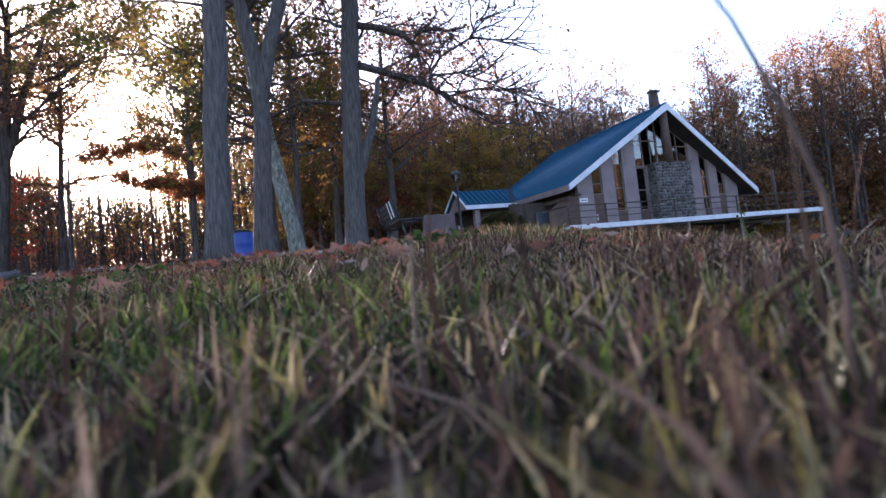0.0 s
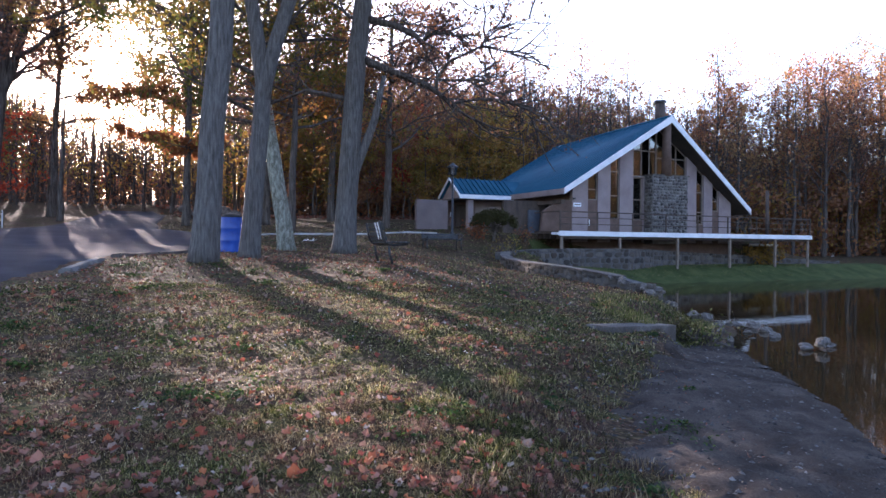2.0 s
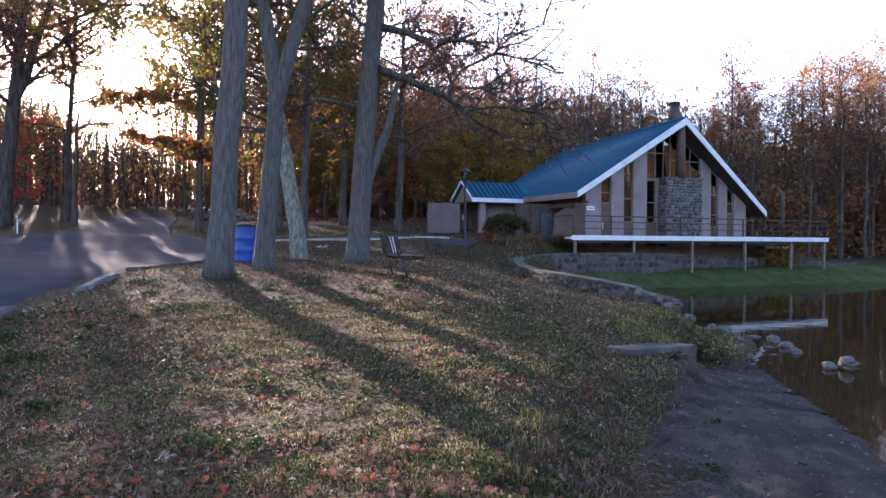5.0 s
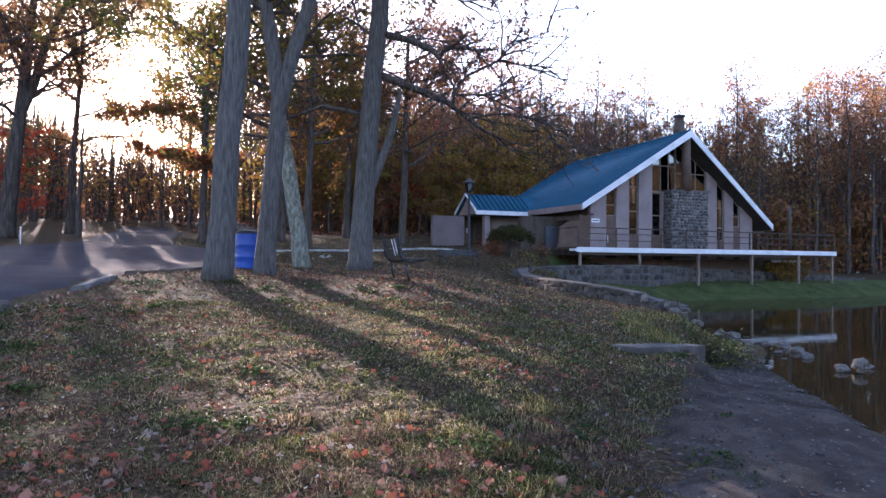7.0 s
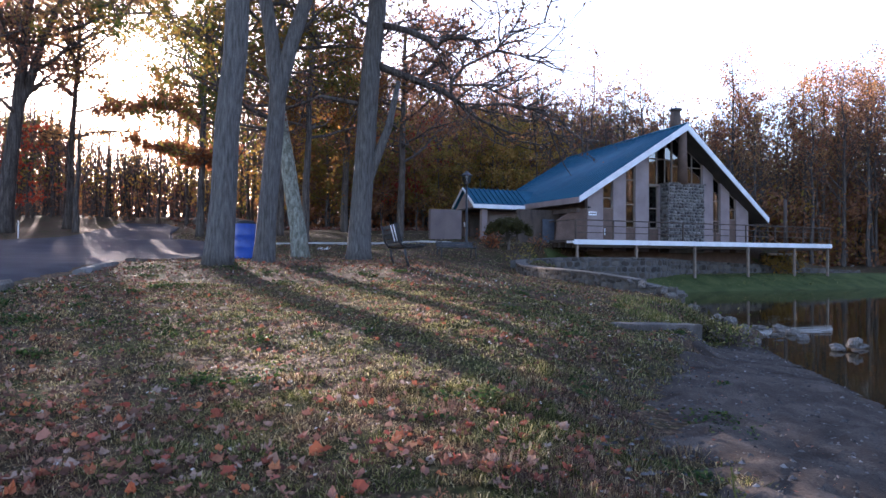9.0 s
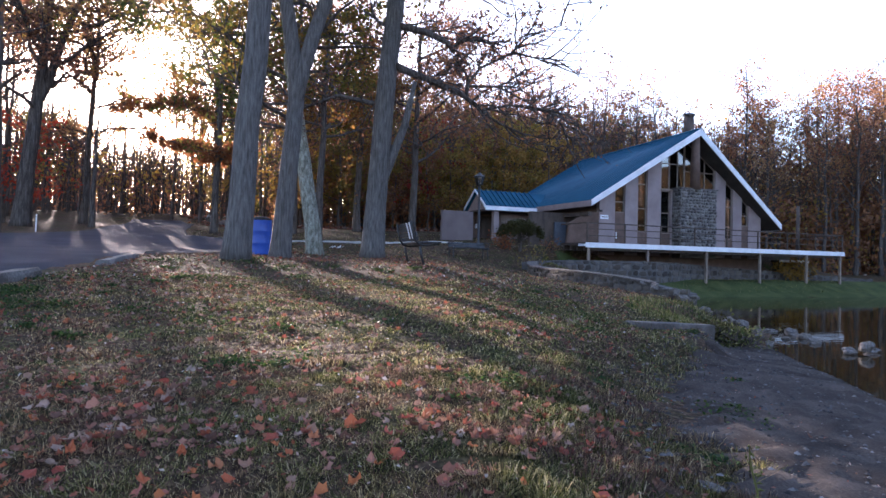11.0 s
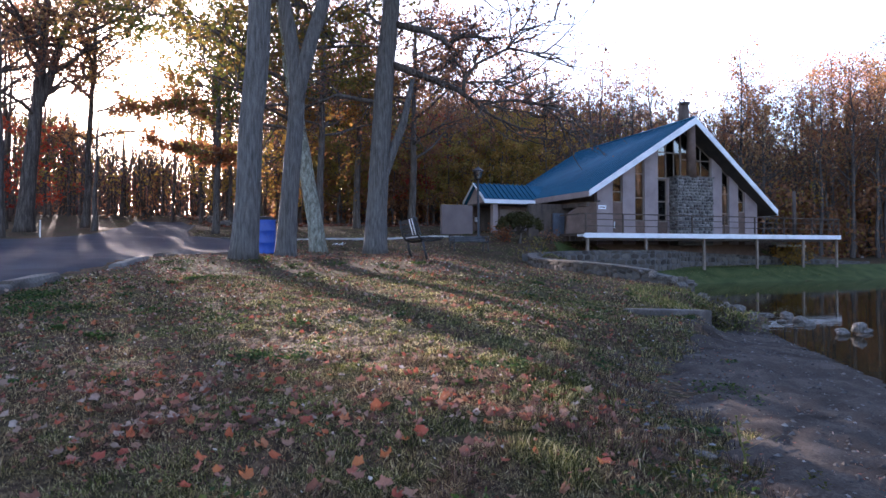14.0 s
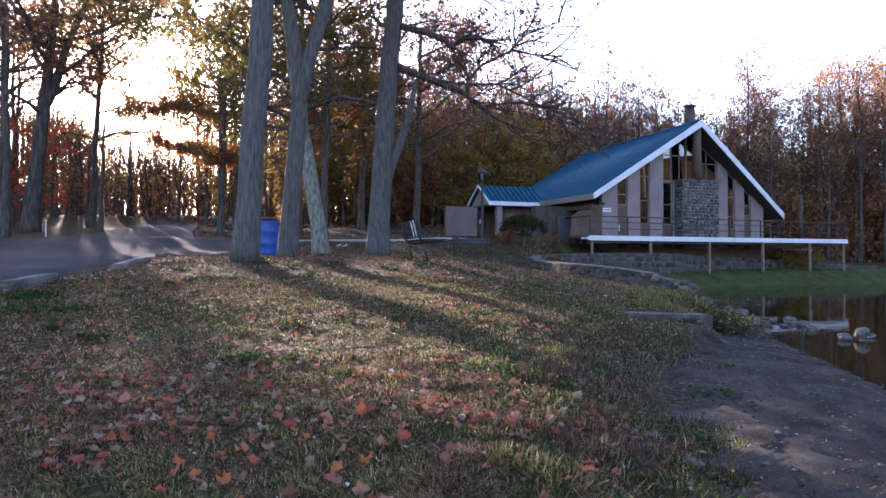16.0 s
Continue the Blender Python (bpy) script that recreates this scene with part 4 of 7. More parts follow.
# ---- walls by the pond ----
def wall_along(name, pts, label, seed, thick=0.26, tops=None, foot=0.3, cap=True, course=0.15):
    """A fieldstone wall along a plan line, with stones on the side to its right and cap slabs."""
    wl_ = thing(name, (0, 0, 0), label, "wall")
    P = [Vector((*p, 0)) for p in pts]
    core = Shape()
    n = len(P)
    lefts, rights = [], []
    for i in range(n):
        d = (P[min(i + 1, n - 1)] - P[max(i - 1, 0)]).normalized()
        nrm = Vector((d.y, -d.x, 0))
        lefts.append(P[i] - nrm * thick), rights.append(P[i])
    for i in range(n - 1):
        za, zb = tops[i], tops[i + 1]
        a, b, c, d = rights[i], rights[i + 1], lefts[i + 1], lefts[i]
        low = [min(gz(p.x, p.y), WATER + 0.3) - foot for p in (a, b, c, d)]
        v = [(a.x, a.y, low[0]), (b.x, b.y, low[1]), (c.x, c.y, low[2]), (d.x, d.y, low[3]), (a.x, a.y, za), (b.x, b.y, zb), (c.x, c.y, zb), (d.x, d.y, za)]
        core.add(v, [(3, 2, 1, 0), (4, 5, 6, 7), (0, 1, 5, 4), (2, 3, 7, 6), (1, 2, 6, 5), (3, 0, 4, 7)])
    body = part("wall_core", core, M["mortar"], wl_)
    r = random.Random(seed)
    for i in range(n - 1):
        a, b = rights[i], rights[i + 1]
        d = b - a
        ang = math.atan2(d.y, d.x)
        za, zb = tops[i], tops[i + 1]
        low = min(gz(a.x + 0.05, a.y), gz(b.x, b.y)) - 0.12
        low = max(low, min(za, zb) - 0.9)
        H = (za + zb) / 2 - low
        lay_stones(body, d.length, H, lambda u, z: Matrix.Translation((a.x + d.x * u / d.length, a.y + d.y * u / d.length, low + z)) @ Matrix.Rotation(ang, 4, "Z"), seed + i, course, DARK_STONES)
        if cap and i < n - 2:
            m = Matrix.Translation((a.x, a.y, za)) @ Matrix.Rotation(ang, 4, "Z") @ Matrix.Rotation(-math.atan2(zb - za, d.length), 4, "Y")
            part("cap_slab", Shape().box((0.01, -0.05, 0.0), (d.length - 0.01, thick + 0.03, 0.05), m), M["kerb"], wl_, bevel=0.01)
    return wl_


front_pts = [(5.95, 23.6), (5.55, 22.2), (5.3, 20.6), (5.2, 19.0), (5.25, 17.6), (5.5, 16.3), (5.85, 15.2), (6.3, 14.2), (6.75, 13.3)]
wall_along("pond_wall", front_pts, "curved fieldstone wall with a pale concrete cap beside the pond", 40, tops=[1.1, 1.0, 0.93, 0.9, 0.87, 0.83, 0.77, 0.66, 0.5])
back_pts = [(6.0, 24.0), (6.9, 25.3), (8.2, 26.5), (9.9, 27.35)] + [tuple((HOUSE @ Vector((s, o, 0)))[:2]) for s, o in ((-3.6, -1.75), (-1.6, -1.1), (0.8, -0.35), (3.2, 0.0), (5.6, 0.05), (8, 0.05), (10.4, 0.05), (13, 0.05))]
wall_along("retaining_wall", back_pts, "long grey fieldstone retaining wall under the deck", 80, tops=[1.1, 1.16, 1.22, 1.25, 1.25, 1.2, 1.12, 1.02, 0.93, 0.82, 0.7, 0.6], cap=False, course=0.26)


def rock_mesh(seed, flat=0.6):
    bm = bmesh.new()
    bmesh.ops.create_icosphere(bm, subdivisions=3, radius=0.5)
    off = Vector((seed * 3.1, seed * 1.7, 0))
    for v in bm.verts:
        k = 1 + 0.6 * noise.noise(v.co * 1.9 + off) - 0.35 * abs(noise.noise(v.co * 3.7 + off)) + 0.12 * noise.noise(v.co * 9 + off)
        v.co = Vector((v.co.x * k, v.co.y * k, max(v.co.z * k * flat, -0.2)))
    me = bpy.data.meshes.new("rock")
    bm.to_mesh(me)
    bm.free()
    me.materials.append(M["rock"])
    return me


ROCKS = [rock_mesh(k, f) for k, f in ((1, 0.6), (2, 0.7), (3, 0.5), (4, 0.85))]


def rock(x, y, size, k, label="pale rounded rock at the edge of the pond", group="pond rocks", sink=0.3, turn=0, tall=1.0):
    size *= 0.88
    ob = new("rock", ROCKS[k % 4])
    g = max(gz(x, y), WATER - 0.05)
    ob.matrix_world = Matrix.Translation((x, y, g + size * 0.3 * (1 - sink) * tall)) @ Matrix.Rotation(radians(turn), 4, "Z") @ Matrix.Diagonal((size, size * 0.8, size * tall, 1))
    return tagged(ob, label, "rock", group)


for x, y, size, k in ((7.3, 12.7, 0.36, 0), (7.75, 13.0, 0.3, 1), (7.95, 12.5, 0.24, 2), (8.3, 12.8, 0.22, 0), (8.3, 12.2, 0.32, 3), (8.15, 11.6, 0.28, 1), (7.7, 11.5, 0.24, 2),
                      (7.45, 12.0, 0.2, 1), (7.0, 11.2, 0.22, 0), (7.85, 10.9, 0.24, 3), (7.35, 10.8, 0.17, 2), (6.75, 10.5, 0.18, 1), (8.05, 11.2, 0.16, 0), (8.55, 12.5, 0.2, 2)):
    rock(x, y, size, k, turn=37 * k + 60 * x)
rock(7.42, 9.5, 0.34, 2, "dark wet rock standing out of the water", sink=0.1, turn=15)
rock(7.68, 9.5, 0.27, 3, "pale flat-topped rock standing out of the water", sink=-0.8, turn=70, tall=1.1)
rock(7.98, 9.75, 0.28, 0, "dark wet rock standing out of the water", sink=0.2, turn=120)
rock(6.75, 13.35, 0.36, 1, "broken pale stone at the end of the pond wall", "wall end stones", sink=0.1, tall=0.9)
rock(6.95, 13.0, 0.3, 3, "broken pale stone at the end of the pond wall", "wall end stones", sink=0.0)
rock(6.5, 13.1, 0.26, 0, "broken pale stone at the end of the pond wall", "wall end stones", sink=0.1)
for x, y, size, k in ((6.2, 14.35, 0.26, 0), (6.35, 14.05, 0.3, 1), (6.5, 13.8, 0.28, 2), (6.42, 14.2, 0.2, 3), (6.62, 13.55, 0.26, 1), (6.85, 13.25, 0.24, 2)):
    ob = rock(x, y, size, k, "loose pale stone on the broken end of the pond wall", "wall end stones", turn=80 * k)
    ob.location.z = 0.60 - 0.22 * (14.3 - y) + 0.05
ob = rock(1.60, 3.02, 0.10, 2, "pale elongated stone lying at the edge of the beach", "beach stones", sink=0.3)
ob.matrix_world = ob.matrix_world @ Matrix.Rotation(radians(-62), 4, "Z") @ Matrix.Diagonal((2.6, 0.8, 0.9, 1))
rock(1.66, 2.88, 0.05, 1, "small white stone lying at the edge of the beach", "beach stones", sink=0.2)
for x, y, size, k in ((-8.6, 43, 0.9, 0), (-7.4, 44, 1.2, 1), (-5.6, 44, 1.0, 2), (-9.8, 45, 0.9, 3), (-6.4, 42.5, 0.8, 1)):
    rock(x, y, size, k, "dark boulder at the end of the park road", "road boulders")

slab_ = thing("concrete_slab", (4.25, 8.95, 0.0), "pale concrete slab jutting from the bank over the beach", "slab")
slab_.matrix_world = pose(4.3, 8.98, 0.27, 0, 3.5, 34)
part("slab_body", Shape().box((-0.85, -0.2, -0.42), (0.85, 0.22, 0.0)), M["kerb"], slab_, bevel=0.03)


# ---- kerbs ----
def kerb(ax, ay, bx, by, label="weathered concrete kerb at the edge of the parking lot", mat="kerb", high=0.10, half=0.11):
    d = Vector((bx - ax, by - ay, gz(bx, by) - gz(ax, ay)))
    ob = thing("kerb", (ax, ay, gz(ax, ay)), label, "kerb", "parking lot kerbs")
    m = d.to_track_quat("X", "Z").to_matrix().to_4x4()
    r = random.Random(round(ax * 37 + ay * 91))
    ring = [(-half, -0.15), (-half, high - 0.03), (-half + 0.03, high), (half - 0.03, high), (half, high - 0.03), (half, -0.15)]
    n = max(3, int(d.length / 0.22))
    v = [m @ Vector((d.length * i / n, y + r.gauss(0, 0.007), z - (z > 0) * (abs(r.gauss(0, 0.009)) + 0.05 * (r.random() < 0.06)))) for i in range(n + 1) for y, z in ring]
    f = [(i * 6 + j, i * 6 + (j + 1) % 6, i * 6 + 6 + (j + 1) % 6, i * 6 + 6 + j) for i in range(n) for j in range(6)] + [tuple(range(6))[::-1], tuple(range(n * 6, n * 6 + 6))]
    part("kerb_stone", Shape().add(v, f), M[mat], ob)


kerb(-4.6, 6.6, -4.45, 8.5)
kerb(-4.44, 8.56, -4.28, 9.4, "dark stained concrete kerb with a worn top", "kerb", 0.14)
kerb(-4.25, 11.6, -4.42, 13.7, "pale chipped concrete kerb at the edge of the lot", "old_concrete", 0.09, 0.09)
kerb(-4.5, 14.9, -4.42, 17.4)
kerb(-4.35, 17.5, -3.5, 19.3)
kerb(-3.5, 26.3, -5.6, 27.1, "pale concrete kerb along the far side of the lot")


# path edging seen as a pale line before the wing
def edging(pts):
    for (ax, ay), (bx, by) in zip(pts, pts[1:]):
        kerb(ax, ay, bx, by, "pale concrete edging of the path to the lodge", "concrete", 0.08, 0.05)


edging([(-3.3, 26.4), (-1.2, 27.2), (1.0, 28.0), (3.0, 28.6), (4.2, 28.3)])

# ---- barrel ----
bz = gz(-2.86, 18.8)
barrel = thing("trash_barrel", (-2.79, 18.8, bz - 0.02), "blue plastic drum used as a trash barrel with black lid", "barrel")
barrel.scale = (0.97, 0.97, 1.09)
prof = [(0.27, 0.0), (0.285, 0.02), (0.29, 0.06), (0.285, 0.10), (0.292, 0.28), (0.30, 0.30), (0.292, 0.32), (0.295, 0.58), (0.302, 0.60), (0.295, 0.62), (0.285, 0.84), (0.29, 0.87), (0.275, 0.885)]
part("drum", Shape().lathe(prof, 40), M["plastic"], barrel, "", True)
part("rim", Shape().lathe([(0.295, 0.87), (0.302, 0.885), (0.295, 0.905), (0.26, 0.905)], 40), M["black"], barrel)
bag = Shape().lathe([(0.25, 0.90), (0.22, 0.94), (0.12, 0.965), (0.05, 0.975)], 14)
part("bag", bag, M["black"], barrel, "crumpled black bag")
part("label", Shape().box((-0.30, -0.075, 0.5), (-0.296, 0.075, 0.78)), M["white"], barrel, "faded white label")


# ---- benches ----
def bench(at, turn, label, length=1.5, pedestal=False, low=False):
    b = thing("park_bench", at, label, "bench", "park benches", turn=turn)
    half = length / 2
    for x in (-half + 0.06, half - 0.06):
        fr = Shape()
        if pedestal:
            fr.tube([(x, 0.30, 0), (x, 0.36, 0.2), (x, 0.38, 0.36)], [0.026] * 3, 6)
            fr.tube([(x, 0.0, 0.40), (x, 0.3, 0.37), (x, 0.42, 0.40), (x, 0.50, 0.50), (x, 0.53, 0.64), (x, 0.57, 0.84)], [0.022] * 6, 6)
            part("end_frame", fr, M["iron"], b, "curved black iron end frame on one leg", True)
            continue
        fr.tube([(x, -0.02, 0), (x, 0.02, 0.2), (x, 0.05, 0.40)], [0.022] * 3, 6)
        fr.tube([(x, 0.50, 0), (x, 0.46, 0.2), (x, 0.44, 0.40), (x, 0.47, 0.52), (x, 0.50, 0.66 if low else 0.84)], [0.024] * 5, 6)
        fr.tube([(x, -0.02, 0.40), (x, 0.45, 0.385)], [0.022] * 2, 6)
        part("end_frame", fr, M["iron"], b, "black iron end frame", True)
        arm = [(x, 0.48, 0.60), (x, 0.30, 0.64), (x, 0.10, 0.63)] + [(x, 0.03 + 0.09 * math.cos(a), 0.54 + 0.09 * math.sin(a)) for a in np.linspace(1.5, 6.2, 12)]
        part("arm_rest", Shape().tube(arm, [0.017] * len(arm), 6), M["iron"], b, "scrolled iron arm rest", True)
    for k in range(5):
        part("seat_slat", Shape().box((-half, -0.03 + k * 0.097, 0.415), (half, 0.05 + k * 0.097, 0.445)), M["slat"], b, bevel=0.006)
    for k in range(2 if low else 4):
        y, z = 0.465 + k * 0.026, 0.50 + k * 0.095
        m = Matrix.Translation((0, y, z)) @ Matrix.Rotation(radians(-15), 4, "X")
        part("back_slat", Shape().box((-half, -0.035, -0.04), (half, -0.008, 0.04), m), M["slat"], b, bevel=0.006)
    return b


near_bench = bench((1.36, 13.75, gz(1.3, 13.75)), 98, "black slatted bench on curved iron legs on the lawn", 1.55, True)
bench((3.98, 24.7, gz(3.98, 24.7)), 14, "dark iron and slat park bench with scrolled arms facing the pond", 1.5, low=True)
# two white strips added where the backrest glints in the sun
for x in (-0.62, -0.36):
    m = Matrix.Translation((x, 0.50, 0.66)) @ Matrix.Rotation(radians(-15), 4, "X")
    part("plate", Shape().box((-0.032, 0.045, -0.16), (0.032, 0.055, 0.17), m), M["white"], near_bench, "narrow white strip for a sun glint on the backrest")

# ---- lamp post ----
lx, ly = 4.66, 27.1
lz = gz(lx, ly)
lamp = thing("lamp_post", (lx, ly, lz), "black lantern on a slim dark post beside the wing", "lamp post")
top = 4.62 - lz
part("post", Shape().lathe([(0.09, 0), (0.09, 0.25), (0.05, 0.3), (0.045, top - 0.42)], 12), M["iron"], lamp, "", True)
lan = part("lantern", Shape().lathe([(0.06, top - 0.42), (0.13, top - 0.38), (0.19, top - 0.08)], 6), M["glass"], lamp, "six-sided glass lantern")
for k in range(6):
    a = math.pi * k / 3
    c, s = math.cos(a), math.sin(a)
    part("lantern_bar", Shape().tube([(0.13 * c, 0.13 * s, top - 0.38), (0.19 * c, 0.19 * s, top - 0.08)], [0.012] * 2, 5), M["iron"], lan)
part("lantern_roof", Shape().lathe([(0.24, top - 0.08), (0.25, top - 0.06), (0.10, top + 0.05), (0.03, top + 0.12)], 12), M["iron"], lamp)

# ---- marker post, litter, pole ----
mx_, my_ = -14.0, 30.7
mp_ = thing("marker_post", (mx_, my_, gz(mx_, my_)), "thin white marker post beside the park road", "post")
part("post", Shape().box((-0.02, -0.02, -0.1), (0.02, 0.02, 0.75)), M["white"], mp_, bevel=0.01)
part("reflector", Shape().box((-0.015, -0.026, 0.62), (0.015, -0.022, 0.68)), M["black"], mp_)
lit = thing("paper_bag", (-1.0, 24.6, gz(-1.0, 24.6)), "crumpled white paper bag lying on the lawn", "litter")
bmz = Shape()
rr_ = random.Random(9)
for k in range(5):
    bmz.add([(k * 0.1 - 0.25, -0.12, 0.0), (k * 0.1 - 0.10, -0.1, 0.05 + rr_.random() * 0.1), (k * 0.1 - 0.12, 0.12, 0.02 + rr_.random() * 0.1), (k * 0.1 - 0.27, 0.1, 0.0)], [(0, 1, 2, 3)])
part("paper", bmz, M["paper"], lit)
px_ = HOUSE @ Vector((8.9, 1.5, 0))
pole = thing("pole", (px_.x, px_.y, gz(px_.x, px_.y) - 0.2), "dark wooden pole behind the end of the deck", "pole")
part("pole_shaft", Shape().tube([(0, 0, 0), (0, 0, 3.2)], [0.1, 0.09], 10), M["timber"], pole, "", True)


# ---- trees ----
def bough(shape, tips, r, start, way, length, radius, depth, sides=5, droop=0.0, twist=0.35, kids=3):
    """A limb that wanders, tapers and forks. tips: where leaves may hang."""
    n = 5 if depth > 1 else 2 + (depth > 0 or length > 0.9) - (depth == 0 and sides < 4)
    pts, radii, p, d = [Vector(start)], [radius], Vector(start), Vector(way).normalized()
    for k in range(n):
        d = (d + Vector((r.uniform(-twist, twist), r.uniform(-twist, twist), r.uniform(-twist, twist) * 0.7 - droop))).normalized()
        p = p + d * length / n
        pts.append(p.copy())
        radii.append(radius * (1 - 0.8 * (k + 1) / n) + 0.004)
    shape.tube(pts, radii, sides, False)
    if depth <= 1:
        tips += pts[1:]
    if depth > 0:
        for k in range(kids):
            i = r.randint(1, n)
            side = Vector((r.uniform(-1, 1), r.uniform(-1, 1), r.uniform(-0.5, 0.8)))
            bough(shape, tips, r, pts[i], d * 0.6 + side * 0.8, length * r.uniform(0.4, 0.7), radii[i] * 0.7 + 0.003, depth - 1, max(3, sides - 1), droop, twist, kids if sides > 5 else 2)


def leaf_cloud(name, tips, r, count, spread, size, mat):
    """Small folded leaves round the twigs, uneven and with gaps."""
    g = np.random.default_rng(r.randint(0, 10**6))
    T = np.array([tuple(t) for t in tips])
    use = g.choice(len(T), max(4, int(len(T) * 0.7)), replace=False)
    c = T[use[g.integers(0, len(use), count)]] + g.normal(0, spread, (count, 3))
    a = g.normal(size=(count, 3))
    a /= np.linalg.norm(a, axis=1)[:, None]
    b = np.cross(a, g.normal(size=(count, 3)))
    b /= np.linalg.norm(b, axis=1)[:, None]
    s = (size * g.uniform(0.6, 1.4, count))[:, None]
    v = np.stack([c - a * s, c + b * s * 0.6, c + a * s, c - b * s * 0.6], 1).reshape(-1, 3)
    return raw_mesh(name, v, np.arange(count * 4).reshape(-1, 4), mat)


def trunk_path(base, top, r, n=8, wob=0.1):
    base, top = Vector(base), Vector(top)
    return [base.lerp(top, k / n) + Vector((r.uniform(-wob, wob), r.uniform(-wob, wob), 0)) * (0 < k) for k in range(n + 1)]


def at_height(path, radii, u):
    k = u * (len(path) - 1)
    i = min(int(k), len(path) - 2)
    return path[i].lerp(path[i + 1], k - i), radii[i] + (radii[i + 1] - radii[i]) * (k - i)


def trunk(shape, path, r0, r1, sides=16, flare=1.3):
    n = len(path) - 1
    radii = [r0 + (r1 - r0) * k / n for k in range(n + 1)]
    extra = [path[0], path[0].lerp(path[1], 0.25), path[0].lerp(path[1], 0.6)]
    rad = [radii[0] * flare, radii[0] * (1 + (flare - 1) * 0.4), radii[0] * 1.04]
    shape.tube(extra + path[1:], rad + radii[1:], sides)
    return radii


def lawn_tree(at, top, r0, r1, label, bark, limbs, leaf, count, seed, extra=(), size=0.06, spread=0.13, spine=()):
    """A near tree: trunk up to top, limbs as (height share, way, length, radius)."""
    r = random.Random(seed)
    g = gz(*at)
    tr = thing("tree", (at[0], at[1], g - 0.08), label, "tree", "trees on the lawn")
    loc = lambda p: Vector(p) - Vector((at[0], at[1], g - 0.08))
    path = [loc(p) for p in ((*at, g - 0.08), *spine)] if spine else trunk_path((0, 0, 0), loc(top), r, 9, 0.05)
    sh = Shape()
    radii = trunk(sh, path, r0, r1)
    for pts, ra in extra:
        sh.tube([loc(p) for p in pts], ra, 12)
    part("trunk", sh, M[bark], tr, "", True)
    tips = []
    for u, way, length, radius in limbs:
        lb = Shape()
        p, _ = at_height(path, radii, u)
        bough(lb, tips, r, p, way, length, radius, 3, 7)
        part("limb", lb, M["wood_dark"], tr, "", True)
    if count:
        part("crown", leaf_cloud("crown", tips, r, count, spread, size, M[leaf]), None, tr)
    return tr, path, radii, loc


r = random.Random(11)


def ring_of(n, lo, hi, length, radius, seed, up=0.35):
    q = random.Random(seed)
    out = []
    for k in range(n):
        a = 2 * math.pi * (k * 0.38 + q.random() * 0.2)
        out.append((q.uniform(lo, hi), (math.cos(a), math.sin(a), up + q.uniform(-0.2, 0.3)), length * q.uniform(0.7, 1.2), radius * q.uniform(0.7, 1.1)))
    return out


# the three oaks beside the lot, and the leaning one
lawn_tree((-2.49, 13.58), (-1.7, 13.6, 13.5), 0.255, 0.185, "tall straight grey-barked oak on the lawn beside the lot", "bark", ring_of(9, 0.62, 0.98, 4.2, 0.09, 1), "oak_leaf", 5000, 21, size=0.065)
lawn_tree((-1.88, 15.5), (-2.2, 15.4, 12.5), 0.222, 0.12, "forked grey-barked oak on the lawn", "bark", ring_of(14, 0.72, 0.98, 4.0, 0.07, 2), "oak_leaf", 9000, 22, size=0.065,
          spine=[(-1.82, 15.5, 1.9), (-1.73, 15.5, 3.05), (-1.63, 15.5, 4.2), (-1.59, 15.5, 5.0), (-1.73, 15.5, 5.95), (-1.81, 15.5, 6.5), (-1.94, 15.5, 7.2), (-2.1, 15.4, 9.6), (-2.2, 15.4, 12.5)],
          extra=[([(-1.62, 15.48, 4.3), (-1.52, 15.46, 5.1), (-1.29, 15.45, 6.0), (-1.0, 15.5, 6.95), (-0.72, 15.5, 8.4), (-0.4, 15.6, 11.0)], [0.13, 0.17, 0.16, 0.15, 0.13, 0.09])])
lawn_tree((-1.40, 19.9), (-2.6, 19.9, 9.5), 0.235, 0.15, "leaning oak with pale lichen on its bark", "lichen", ring_of(12, 0.42, 0.95, 3.8, 0.07, 3), "oak_leaf", 8000, 23, size=0.065)
oak, path3, radii3, loc3 = lawn_tree((0.24, 18.7), (1.05, 18.7, 13.5), 0.30, 0.20, "large grey oak with long crooked bare limbs over the lawn", "bark", ring_of(12, 0.48, 0.98, 3.4, 0.07, 4), "rust", 5500, 24, size=0.065,
                                     extra=[([(0.33, 18.7, 2.0), (0.45, 18.7, 3.2), (0.75, 18.66, 4.0), (1.05, 18.6, 4.8), (1.3, 18.4, 6.0)], [0.12, 0.15, 0.13, 0.11, 0.06])])
r = random.Random(31)


def long_limb(name, pts, r0, forks, leaves, seed):
    q = random.Random(seed)
    sh, tips = Shape(), []
    P = [loc3(p) for p in pts]
    n = len(P)
    sh.tube(P, [r0 * (1 - 0.8 * k / (n - 1)) for k in range(n)], 8)
    for k in range(1, n):
        for _ in range(forks):
            d = (P[k] - P[k - 1]).normalized()
            side = Vector((q.uniform(-0.6, 1.0), q.uniform(-1, 1), q.uniform(-0.5, 0.9)))
            bough(sh, tips, q, P[k].lerp(P[k - 1], q.random()), d * 0.8 + side * 0.7, q.uniform(0.8, 1.7), 0.028, 2, 5, 0.0, 0.4, 3)
    part("limb", sh, M["wood_dark"], oak, "long crooked limb", True)
    if leaves:
        part("leaves", leaf_cloud("leaves", tips, q, leaves, 0.10, 0.05, M["rust"]), None, oak)


